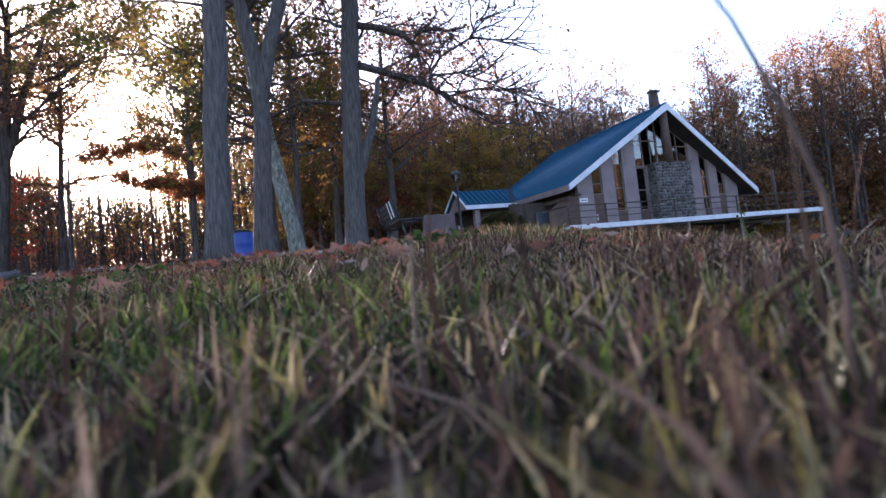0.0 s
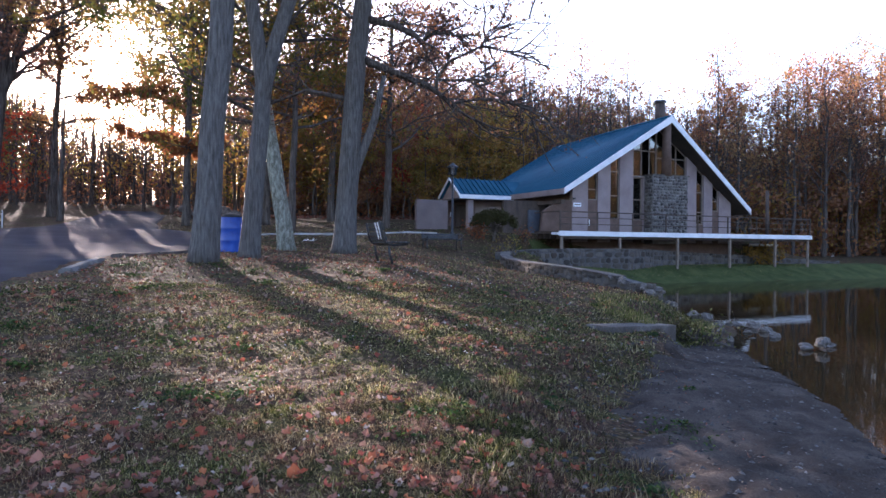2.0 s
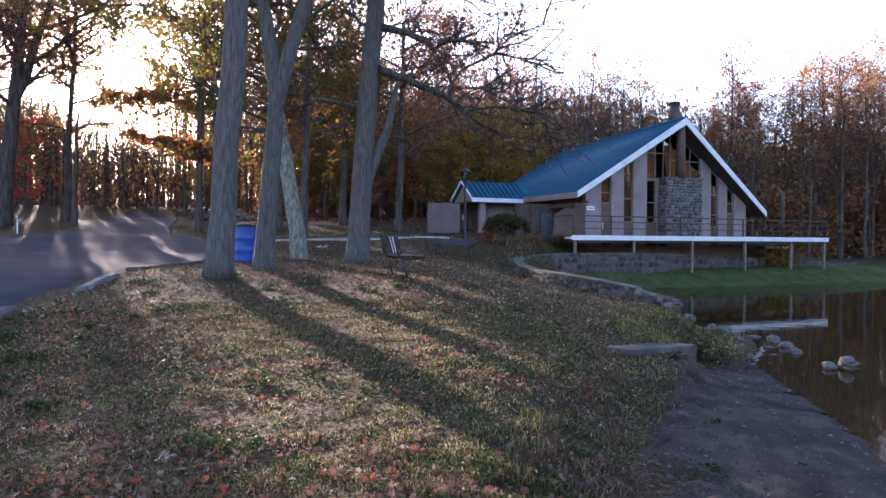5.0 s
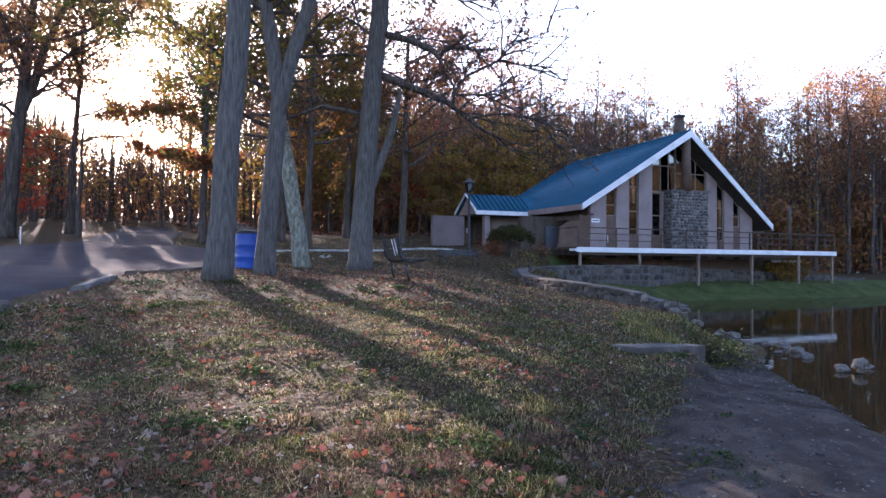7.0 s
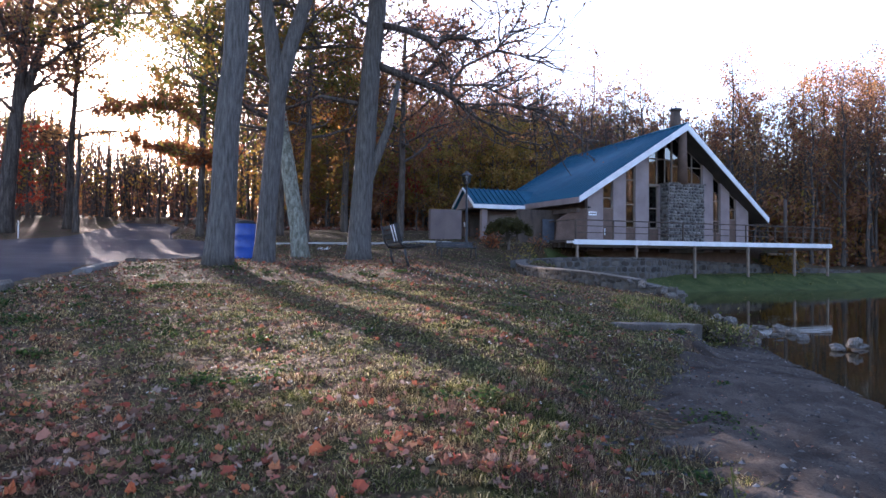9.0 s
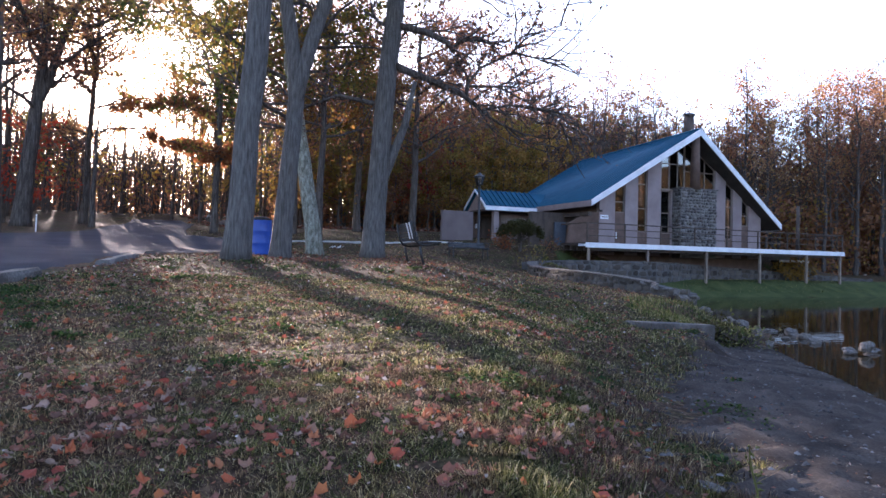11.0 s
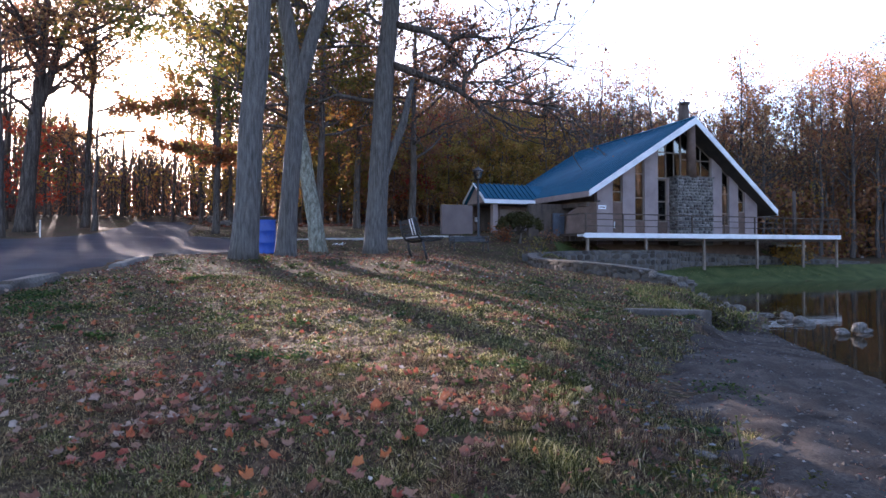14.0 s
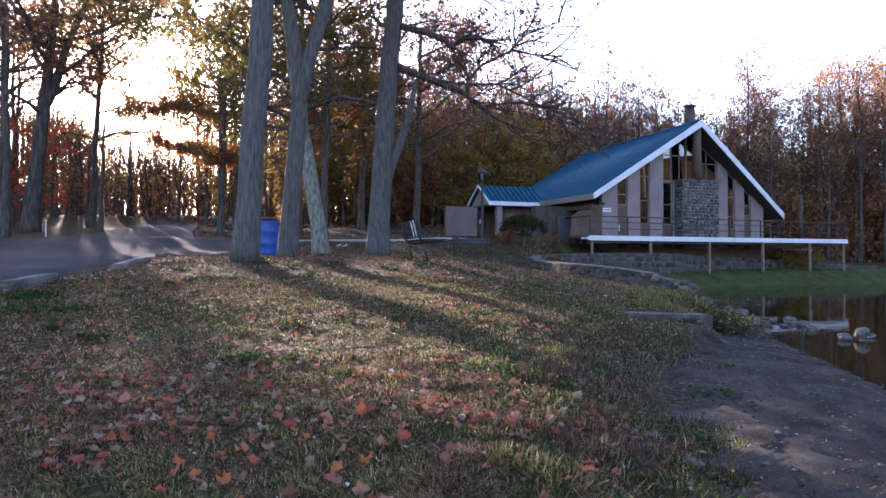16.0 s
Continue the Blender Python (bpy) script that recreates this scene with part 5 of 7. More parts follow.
long_limb("limb", [(0.85, 18.65, 7.6), (1.6, 18.6, 7.45), (2.2, 18.5, 7.15), (2.35, 18.5, 6.95), (2.5, 18.4, 7.2), (3.1, 18.3, 7.25), (3.6, 18.2, 6.95)], 0.11, 2, 500, 5)
long_limb("limb", [(0.7, 18.7, 6.5), (1.6, 18.6, 6.15), (2.6, 18.5, 5.75), (2.9, 18.4, 5.5), (3.5, 18.3, 5.0), (4.4, 18.2, 4.6)], 0.12, 3, 300, 6)
long_limb("limb", [(2.75, 18.45, 5.65), (2.75, 18.4, 6.0), (3.1, 18.3, 6.45), (4.0, 18.2, 6.9), (4.15, 18.1, 7.3), (5.3, 17.95, 7.65)], 0.06, 2, 380, 7)
long_limb("limb", [(4.0, 18.2, 6.9), (4.6, 18.1, 6.75), (5.3, 18.0, 6.45)], 0.035, 2, 60, 8)
long_limb("limb", [(2.8, 18.4, 5.95), (3.6, 18.3, 5.95), (4.4, 18.2, 5.55), (5.1, 18.0, 5.1), (5.5, 17.9, 4.8)], 0.04, 3, 120, 9)
long_limb("limb", [(3.2, 18.3, 5.3), (4.0, 18.3, 5.45), (5.0, 18.2, 5.3), (5.9, 18.1, 4.9)], 0.04, 3, 120, 10)
long_limb("limb", [(0.2, 18.7, 5.4), (-0.8, 18.8, 5.6), (-1.8, 18.9, 5.2), (-2.6, 19.0, 5.6)], 0.07, 3, 300, 12)
long_limb("limb", [(0.85, 18.7, 8.6), (1.9, 18.5, 8.9), (3.0, 18.3, 8.5), (3.9, 18.2, 8.6)], 0.07, 3, 700, 13)
# a big oak at the far side of the road, against the sun
lawn_tree((-16.25, 34.1), (-15.2, 34.4, 15.5), 0.40, 0.12, "big dark oak with forked trunk and thin yellow and rust leaves", "wood_dark", ring_of(22, 0.42, 0.97, 6.5, 0.12, 6, 0.5), "oak_leaf", 12500, 26,
          extra=[([(-15.75, 34.2, 8.0), (-15.35, 34.4, 9.3), (-14.9, 34.7, 11.5), (-14.2, 34.9, 13.5), (-13.4, 35, 16.0)], [0.16, 0.22, 0.18, 0.13, 0.05])], size=0.085, spread=0.18)
lawn_tree((-17.6, 34.5), (-17.9, 34.6, 14.0), 0.2, 0.07, "dark oak beside the big one, with thin rust leaves", "wood_dark", ring_of(14, 0.4, 0.97, 4.2, 0.07, 16, 0.5), "rust", 7000, 33, size=0.085, spread=0.18)
roadside, _, _, loc_ = lawn_tree((-15.0, 38.0), (-14.4, 38.0, 15.0), 0.2, 0.06, "tall oak at the roadside with a thin crown of orange-brown leaves", "wood_dark", ring_of(16, 0.5, 0.95, 4.4, 0.07, 17, 0.4), "autumn", 7500, 36, size=0.09, spread=0.2)
# added limb, its leaves set where they keep sun off the near lawn
sh, tips, q = Shape(), [], random.Random(37)
for way in (((-14.8, 38.0, 7.4), (-13.8, 37.9, 7.8), (-12.6, 37.8, 7.85), (-11.0, 37.8, 7.9)), ((-14.8, 38.0, 7.4), (-15.6, 38.1, 7.75), (-16.9, 38.2, 7.8), (-18.0, 38.2, 7.9))):
    way = [loc_(p) for p in way]
    sh.tube(way, [0.07, 0.06, 0.045, 0.02], 6)
    for k in range(22):
        i = k % 3
        bough(sh, tips, q, way[i].lerp(way[i + 1], q.random()), (q.uniform(-1, 1), q.uniform(-1, 1), q.uniform(-0.06, 0.1)), q.uniform(0.6, 1.1), 0.02, 1, 4, 0.0, 0.12, 2)
part("limb", sh, M["wood_dark"], roadside, "low leafy limb added to cast shade", True)
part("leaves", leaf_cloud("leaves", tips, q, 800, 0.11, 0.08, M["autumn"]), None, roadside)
lawn_tree((-13.4, 35.0), (-13.2, 35.0, 8.6), 0.15, 0.03, "slim bare tree at the roadside against the sun", "wood_dark", ring_of(8, 0.35, 0.99, 1.5, 0.03, 8, 0.8), "rust", 300, 27)


slender, _, _, loc_ = lawn_tree((-7.0, 32.5), (-6.7, 32.6, 12.0), 0.17, 0.08, "slender oak with olive leaves beside the road", "wood_dark", ring_of(14, 0.62, 0.97, 3.8, 0.06, 9), "oak_leaf", 5000, 28, size=0.08, spread=0.2)
# added limb whose leaves hold the sunlight back from the beach
sh, tips, q = Shape(), [], random.Random(38)
for way in (((-6.9, 32.5, 5.6), (-7.5, 32.4, 6.0), (-8.7, 32.3, 6.3), (-10.0, 32.3, 6.55)), ((-6.9, 32.5, 5.5), (-7.4, 32.6, 6.0), (-8.4, 32.7, 6.15), (-9.65, 32.7, 6.17)), ((-6.9, 32.5, 5.5), (-6.4, 32.4, 5.85), (-5.9, 32.4, 5.95), (-5.3, 32.4, 6.0))):
    way = [loc_(p) for p in way]
    sh.tube(way, [0.06, 0.05, 0.035, 0.015], 6)
    for k in range(18):
        i = k % 3
        bough(sh, tips, q, way[i].lerp(way[i + 1], q.random()), (q.uniform(-1, 1), q.uniform(-1, 1), q.uniform(-0.02, 0.14)), q.uniform(0.4, 0.75), 0.018, 1, 4, 0.0, 0.15, 2)
part("limb", sh, M["wood_dark"], slender, "low leafy limb added to cast shade", True)
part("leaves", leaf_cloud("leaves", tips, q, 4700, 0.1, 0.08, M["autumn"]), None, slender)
lawn_tree((-3.6, 34.5), (-3.4, 34.5, 13.0), 0.2, 0.08, "slender oak with olive and brown leaves behind the lawn", "wood_dark", ring_of(14, 0.38, 0.97, 4.2, 0.07, 10), "oak_leaf", 9500, 29, size=0.08, spread=0.2)
lawn_tree((-0.4, 36.5), (-0.2, 36.5, 13.0), 0.2, 0.08, "slender half-bare oak behind the lawn", "wood_dark", ring_of(14, 0.38, 0.97, 4.2, 0.07, 14), "rust", 6500, 30, size=0.08, spread=0.2)


lawn_tree((2.3, 33.0), (2.6, 33.0, 12.5), 0.19, 0.08, "half-bare oak behind the benches", "wood_dark", ring_of(14, 0.36, 0.97, 4.2, 0.07, 18), "rust", 7000, 34, size=0.08, spread=0.2)
lawn_tree((-2.0, 29.5), (-1.7, 29.5, 12.5), 0.17, 0.07, "slender oak with brown and olive leaves behind the lawn", "wood_dark", ring_of(14, 0.4, 0.97, 4.2, 0.06, 19), "oak_leaf", 9500, 35, size=0.08, spread=0.18)


# woodland: a few kinds of tree, repeated at many sizes
def forest_kind(seed, height, r0, bare_to, n_limbs, limb, leaf, count, size, spread, up=0.5, depth=2, bark="wood_dark", label="", lean=0.4):
    q = random.Random(seed)
    tr = thing("forest_tree", (0, 0, -500), label, "tree", "woodland trees")
    path = trunk_path((0, 0, -0.2), (q.uniform(-lean, lean), q.uniform(-lean, lean), height), q, 7, 0.12)
    sh, tips = Shape(), []
    radii = trunk(sh, path, r0, 0.03, 7, 1.35)
    for k in range(n_limbs):
        a = 2 * math.pi * (k * 0.382 + q.random() * 0.1)
        u = bare_to + (0.97 - bare_to) * (k + q.random()) / n_limbs
        p, ra = at_height(path, radii, u)
        bough(sh, tips, q, p, (math.cos(a), math.sin(a), up + q.uniform(-0.1, 0.5)), limb * (1.15 - 0.6 * u) * q.uniform(0.7, 1.2), ra * 0.55, depth, 4, 0, 0.3, 3 + (leaf == "rust" and count < 300))
    part("trunk", sh, M[bark], tr, "", True)
    if count:
        part("crown", leaf_cloud("crown", tips, q, count, spread, size, M[leaf]), None, tr)
    return tr


KINDS = [
    forest_kind(1, 15, 0.20, 0.45, 13, 4.2, "rust", 1500, 0.125, 0.24, depth=1, label="tall woodland tree with rust-brown autumn leaves"),
    forest_kind(2, 16, 0.22, 0.50, 11, 4.0, "rust", 1000, 0.10, 0.24, label="tall thin woodland tree, half bare in autumn"),
    forest_kind(3, 14, 0.16, 0.40, 12, 3.4, "rust", 260, 0.11, 0.2, 0.9, label="bare twiggy woodland tree"),
    forest_kind(4, 9, 0.10, 0.18, 14, 3.2, "gold", 1600, 0.13, 0.22, 0.2, depth=1, label="low spreading tree with golden-yellow leaves"),
    forest_kind(5, 13, 0.18, 0.35, 14, 4.2, "oak_leaf", 1500, 0.125, 0.24, depth=1, label="woodland oak with olive and brown leaves"),
    forest_kind(6, 7, 0.08, 0.15, 12, 2.6, "red", 1000, 0.11, 0.18, 0.3, depth=1, label="small tree with dark red leaves"),
    forest_kind(7, 17, 0.19, 0.62, 9, 3.0, "rust", 700, 0.12, 0.22, 0.8, label="slender tall tree with a high thin crown"),
    forest_kind(8, 8, 0.07, 0.2, 12, 2.6, "rust", 1100, 0.12, 0.22, 0.3, depth=1, label="understorey sapling with orange-brown leaves"),
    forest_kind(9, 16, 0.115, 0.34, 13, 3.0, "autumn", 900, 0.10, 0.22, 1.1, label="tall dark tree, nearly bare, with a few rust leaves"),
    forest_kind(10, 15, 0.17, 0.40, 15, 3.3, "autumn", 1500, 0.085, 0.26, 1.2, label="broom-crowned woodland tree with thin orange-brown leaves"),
    forest_kind(11, 14, 0.16, 0.30, 15, 3.6, "rust", 1500, 0.10, 0.26, 0.9, label="broad woodland tree with dull brown leaves"),
]
q = random.Random(77)
spots = []


BAKED = []


def bake(parent):
    """The farther woodland joined into a few meshes."""
    for chunk in range(4):
        some = BAKED[chunk::4]
        for name in ("trunk", "crown"):
            groups = {}
            for kind, m in some:
                for o in KINDS[kind].children:
                    if o.name.split(".")[0] == name:
                        groups.setdefault(o.data.materials[0].name, []).append((o.data, m))
            for mat, items in groups.items():
                V, Q, n = [], [], 0
                for me, m in items:
                    co = np.empty(len(me.vertices) * 3, np.float32)
                    me.vertices.foreach_get("co", co)
                    tot, start, li = (np.empty(k, np.int32) for k in (len(me.polygons), len(me.polygons), len(me.loops)))
                    me.polygons.foreach_get("loop_total", tot), me.polygons.foreach_get("loop_start", start), me.loops.foreach_get("vertex_index", li)
                    quad = start[tot == 4][:: 4 if name == "crown" else 1, None] + np.arange(4)
                    if name == "trunk":
                        c3 = co.reshape(-1, 3)
                        quad = quad[np.linalg.norm(c3[li[quad[:, 0]]] - c3[li[quad[:, 1]]], axis=1) > 0.03]
                    A = np.array(m)
                    V.append(co.reshape(-1, 3) @ A[:3, :3].T + A[:3, 3])
                    Q.append(li[quad] + n)
                    n += len(me.vertices)
                part(name, raw_mesh(name, np.concatenate(V), np.concatenate(Q), bpy.data.materials[mat], name == "trunk"), None, parent)


def plant(kind, x, y, scale, tall=1.0, join=False):
    if join:
        BAKED.append((kind, Matrix.Translation((x, y, gz(x, y) - 0.1)) @ Matrix.Rotation(q.uniform(0, 6.28), 4, "Z") @ Matrix.Diagonal((scale, scale, scale * tall, 1))))
        return None
    ob = copy_thing(KINDS[kind], Matrix.Identity(4))
    ob.matrix_world = Matrix.Translation((x, y, gz(x, y) - 0.1)) @ Matrix.Rotation(q.uniform(0, 6.28), 4, "Z") @ Matrix.Diagonal((scale, scale, scale * tall, 1))
    return ob


def sun_lane(x, y):
    """Metres from the line toward the sun, seen from the lawn."""
    ux, uy = -math.sin(SUN_LEFT), math.cos(SUN_LEFT)
    return abs((x - 0.3) * uy - (y - 6) * ux - 2.2)


def scatter(n, x0, x1, y0, y1, kinds, s0, s1, gap, keep=lambda x, y: True, join=False):
    made = tries = 0
    while made < n and tries < n * 40:
        tries += 1
        x, y = q.uniform(x0, x1), q.uniform(y0, y1)
        if not keep(x, y) or any((x - a) ** 2 + (y - b) ** 2 < gap * gap for a, b in spots):
            continue
        spots.append((x, y))
        plant(q.choice(kinds), x, y, q.uniform(s0, s1), q.uniform(0.9, 1.15), join)
        made += 1


def dapple(x, y):
    """Thins the trees through which the sun reaches the far lawn."""
    side = (x - 0.3) * math.cos(SUN_LEFT) + (y - 6) * math.sin(SUN_LEFT)
    return not 5.5 < side < 12 or q.random() < 0.012


def off_road(x, y):
    return not (lot_left(y) - 1.2 < x < lot_right(y) + 1.2 and y < 46)


def clear_house(x, y):
    v = HOUSE.inverted() @ Vector((x, y, 0))
    return not (-14 < v.x < 11 and -6 < v.y < 14)


# woods on the left, their tops below the sun seen from the lawn
HIGH = [15, 16, 14, 9, 13, 7, 17, 8, 16]


def below_sun(n, x0, x1, y0, y1, kinds, gap, least=0.75, keep=lambda x, y: True, join=False):
    made = tries = 0
    while made < n and tries < n * 40:
        tries += 1
        x, y = q.uniform(x0, x1), q.uniform(y0, y1)
        if not off_road(x, y) or not keep(x, y) or any((x - a) ** 2 + (y - b) ** 2 < gap * gap for a, b in spots):
            continue
        k = q.choice(kinds)
        if (x - 0.3) * math.cos(SUN_LEFT) + (y - 6) * math.sin(SUN_LEFT) < -0.7:
            high = math.hypot(x, y) * math.tan(SUN_UP) * q.uniform(least + 0.15, 0.97) - gz(x, y) + 1.0
        else:
            high = math.hypot(x, y - 6) * math.tan(SUN_UP) * q.uniform(least - 0.1, 0.85) - gz(x, y) + 0.8
        scale = min(high / (HIGH[k] * 1.08), 1.1)
        if scale < 0.3:
            continue
        spots.append((x, y))
        plant(k, x, y, scale, 1.0, join)
        made += 1


below_sun(25, -46, -9, 46, 92, [1, 6, 6, 1, 7], 2.0, keep=lambda x, y: x < -0.16 * y)
below_sun(15, -40, -12, 46, 80, [1, 6, 4, 6], 1.6, 0.8, keep=lambda x, y: -8 < (x - 0.3) * math.cos(SUN_LEFT) + (y - 6) * math.sin(SUN_LEFT) < -3)
scatter(50, -46, -6, 50, 66, [7, 5, 7, 7], 0.22, 0.42, 1.0, off_road, join=True)
for x, y, s in ((-18.6, 33.0, 0.75), (-17.2, 36.5, 0.8), (-19.8, 36.0, 0.9), (-21.0, 33.5, 0.85)):
    plant(5, x, y, s)
scatter(34, -17, -6, 48, 76, [1, 0, 4, 2, 6], 0.6, 0.8, 1.4, lambda x, y: off_road(x, y) and sun_lane(x, y) > 4.5 and x > -0.25 * y and dapple(x, y), join=True)
scatter(24, -44, -14.5, 30, 60, [1, 6, 1, 2], 0.75, 1.0, 2.0, lambda x, y: off_road(x, y) and sun_lane(x, y) > 5 and x < -0.43 * y)
scatter(16, -14, -4, 44, 70, [1, 0, 4, 4, 2], 0.6, 0.8, 1.7, lambda x, y: off_road(x, y) and sun_lane(x, y) > 4.5 and dapple(x, y))
# behind the lawn and the wing
scatter(30, -8, 14, 46, 62, [0, 1, 4, 2, 6, 1], 0.6, 0.88, 1.7, lambda x, y: off_road(x, y) and clear_house(x, y) and sun_lane(x, y) > 5 and dapple(x, y))
scatter(28, -9, 14, 42, 54, [3, 3, 7, 7, 3], 0.5, 0.8, 1.8, lambda x, y: off_road(x, y) and clear_house(x, y) and sun_lane(x, y) > 5 and dapple(x, y))
scatter(44, -14, 22, 62, 92, [0, 1, 2, 4, 2, 6], 0.5, 0.7, 2.0, join=True)
# behind and beside the lodge
scatter(16, 6, 26, 48, 62, [0, 1, 4, 2], 0.72, 0.86, 2.0, clear_house)
scatter(22, 12, 38, 46, 60, [0, 1, 2, 8, 4], 0.55, 0.72, 1.9, clear_house)
scatter(20, 14, 52, 44, 58, [3, 7, 7, 0], 0.45, 0.75, 1.9, clear_house)
scatter(20, 20, 40, 66, 100, [0, 1, 8, 2, 4], 0.5, 0.7, 2.2, join=True)
scatter(24, 36, 72, 58, 76, [0, 4, 10], 0.5, 0.62, 1.8, join=True)
scatter(12, 44, 84, 34, 46, [0, 4, 8, 0, 3], 0.65, 0.85, 1.8, lambda x, y: float(inland(np.array(x), np.array(y))) > 1.5, join=True)
for k, x, y, s in ((3, 8.6, 44.5, 0.85), (3, 10.8, 46.0, 0.9), (3, 7.0, 46.5, 0.8), (3, 12.0, 48.5, 0.95), (3, 5.5, 43.5, 0.6), (5, 4.8, 46.0, 1.15), (5, 2.8, 47.0, 1.0), (3, -1.6, 44.0, 0.9), (3, 0.8, 45.0, 1.0), (3, 3.0, 44.4, 0.85), (3, -3.6, 46.0, 0.9), (7, 1.8, 43.5, 0.6)):
    plant(k, x, y, s)
# thin-leaved trees at the far side of the road, right of the sun
for k, x, y, s in ((6, -12.6, 46.0, 0.58), (4, -10.6, 45.0, 0.78), (4, -9.6, 49.0, 0.85), (1, -8.6, 44.5, 0.72), (4, -12.8, 52.0, 0.72), (6, -11.0, 50.0, 0.6), (3, -9.4, 45.5, 0.6)):
    plant(k, x, y, s)
# broom-crowned trees on the bank beside the gable, rising toward the near shore
made = tries = 0
while made < 46 and tries < 4000:
    tries += 1
    y = q.uniform(39, 53)
    x = y * q.uniform(0.56, 1.0)
    if not clear_house(x, y) or float(inland(np.array(x), np.array(y))) < 2 or any((x - a) ** 2 + (y - b) ** 2 < 4.4 for a, b in spots):
        continue
    spots.append((x, y))
    rise = 0.21 + 0.05 * min(1, max(0, (x / y - 0.62) / 0.2))
    plant(q.choice((9, 9, 10, 10, 9)), x, y, (math.hypot(x, y) * rise * q.uniform(0.78, 1.04) + 1.3 - gz(x, y)) / 15)
    made += 1
for k, x, y, s in ((9, 25.2, 42.0, 0.87), (9, 26.6, 43.5, 0.84), (10, 29.5, 42.5, 0.78), (9, 32.5, 43.0, 0.92), (10, 35.5, 42.0, 0.88), (9, 38.5, 43.0, 0.98)):
    plant(k, x, y, s)
# unseen woods on the pond's other sides and behind, added for panes to mirror
scatter(40, -40, 75, -75, -33, [0, 4, 3, 0], 0.9, 1.3, 3.0, lambda x, y: float(inland(np.array(x), np.array(y))) > 2, join=True)
scatter(50, 64.5, 84, -48, 30, [0, 4, 3, 0, 7], 0.95, 1.35, 2.2, join=True)
woods = thing("woodland", (0, 0, 0), "autumn woods behind the lodge and round the pond", "woods", kind="stuff")
bake(woods)
for ob in KINDS:
    for o in (*ob.children_recursive, ob):
        bpy.data.objects.remove(o)

def slim_tree(sh, g, x, y, z, h, r0, wisps, twigs=9, low=0.45, wide=0.9):
    """A slim trunk that keeps its girth to the top, with rising forked twigs."""
    lx_, ly_ = g.normal(0, 0.45, 2)
    way = [(x, y, z - 0.2)] + [(x + lx_ * u + g.normal(0, 0.07), y + ly_ * u, z + h * u) for u in (0.35, 0.7, 1.0)]
    sh.tube(way, [r0, r0 * 0.85, r0 * 0.6, 0.012], 5, False)
    for j in range(twigs):
        u = low + (0.98 - low) * (j + g.random()) / twigs
        a = (x + lx_ * u, y + ly_ * u, z + h * u)
        k = wide * (1.4 - u)
        b = (a[0] + g.normal(0, k), a[1] + g.normal(0, k), min(a[2] + g.uniform(0.4, 1.7), z + h * 1.04))
        sh.tube([a, b], [r0 * 0.3, 0.01], 3, False)
        c = (b[0] + g.normal(0, 0.4), b[1] + g.normal(0, 0.4), min(b[2] + g.uniform(0.1, 0.7), z + h * 1.05))
        sh.tube([b, c], [0.012, 0.005], 3, False)
        wisps += [b, c]


# bare twiggy trees filling the hillside behind the lodge: stuff
g = np.random.default_rng(13)
sh, wisps = Shape(), []
made = 0
while made < 430:
    x, y = g.uniform(-8, 46), g.uniform(50, 88)
    if not clear_house(x, y) or sun_lane(x, y) < 5 or x > 30 and y > 60 and x > 0.58 * y or not dapple(x, y):
        continue
    made += 1
    z, h = gz(x, y) - 0.2, g.uniform(8.5, 12.5)
    lx_, ly_ = g.normal(0, 0.5, 2)
    sh.tube([(x, y, z), (x + lx_ * 0.4, y, z + h * 0.5), (x + lx_, y + ly_, z + h)], [0.13, 0.09, 0.02], 5, False)
    for j in range(16):
        u = g.uniform(0.3, 0.97)
        a = (x + lx_ * u, y + ly_ * u, z + h * u)
        k = 2.0 * (1.1 - u)
        b = (a[0] + g.normal(0, k), a[1] + g.normal(0, k), a[2] + g.uniform(0.5, 2.2))
        sh.tube([a, b], [0.035, 0.01], 3, False)
        for i_ in range(2):
            sh.tube([b, (b[0] + g.normal(0, 0.5), b[1] + g.normal(0, 0.5), b[2] + g.uniform(0.1, 0.9))], [0.014, 0.006], 3, False)
        wisps.append(b)
hw = tagged(part("hill_woods", sh, M["wood_dark"]), "bare twiggy trees with rust-brown wisps on the hillside", "woods", kind="stuff")
part("wisps", leaf_cloud("wisps", wisps, random.Random(8), 34000, 0.6, 0.135, M["rust"]), None, hw)
part("gold_wisps", leaf_cloud("gold_wisps", wisps, random.Random(9), 11000, 0.6, 0.135, M["gold"]), None, hw)
g = np.random.default_rng(14)
floor_tips, gold_tips = [], []
while len(floor_tips) < 900:
    x, y = g.uniform(-9, 62), g.uniform(45, 60)
    if clear_house(x, y) and off_road(x, y) and sun_lane(x, y) > 4 and (y > 55 or dapple(x, y)):
        floor_tips.append((x, y, gz(x, y) + 4.2 * g.uniform(0, 1) ** 1.6))
        if g.random() < 0.22:
            gold_tips += [(x + g.normal(0, 0.8), y + g.normal(0, 0.8), gz(x, y) + g.uniform(0.8, 4.5)) for _ in range(3)]
part("undergrowth", leaf_cloud("undergrowth", floor_tips, random.Random(18), 34000, 0.6, 0.15, M["rust"]), None, hw)
part("gold_saplings", leaf_cloud("gold_saplings", gold_tips, random.Random(19), 15000, 0.55, 0.13, M["gold"]), None, hw)

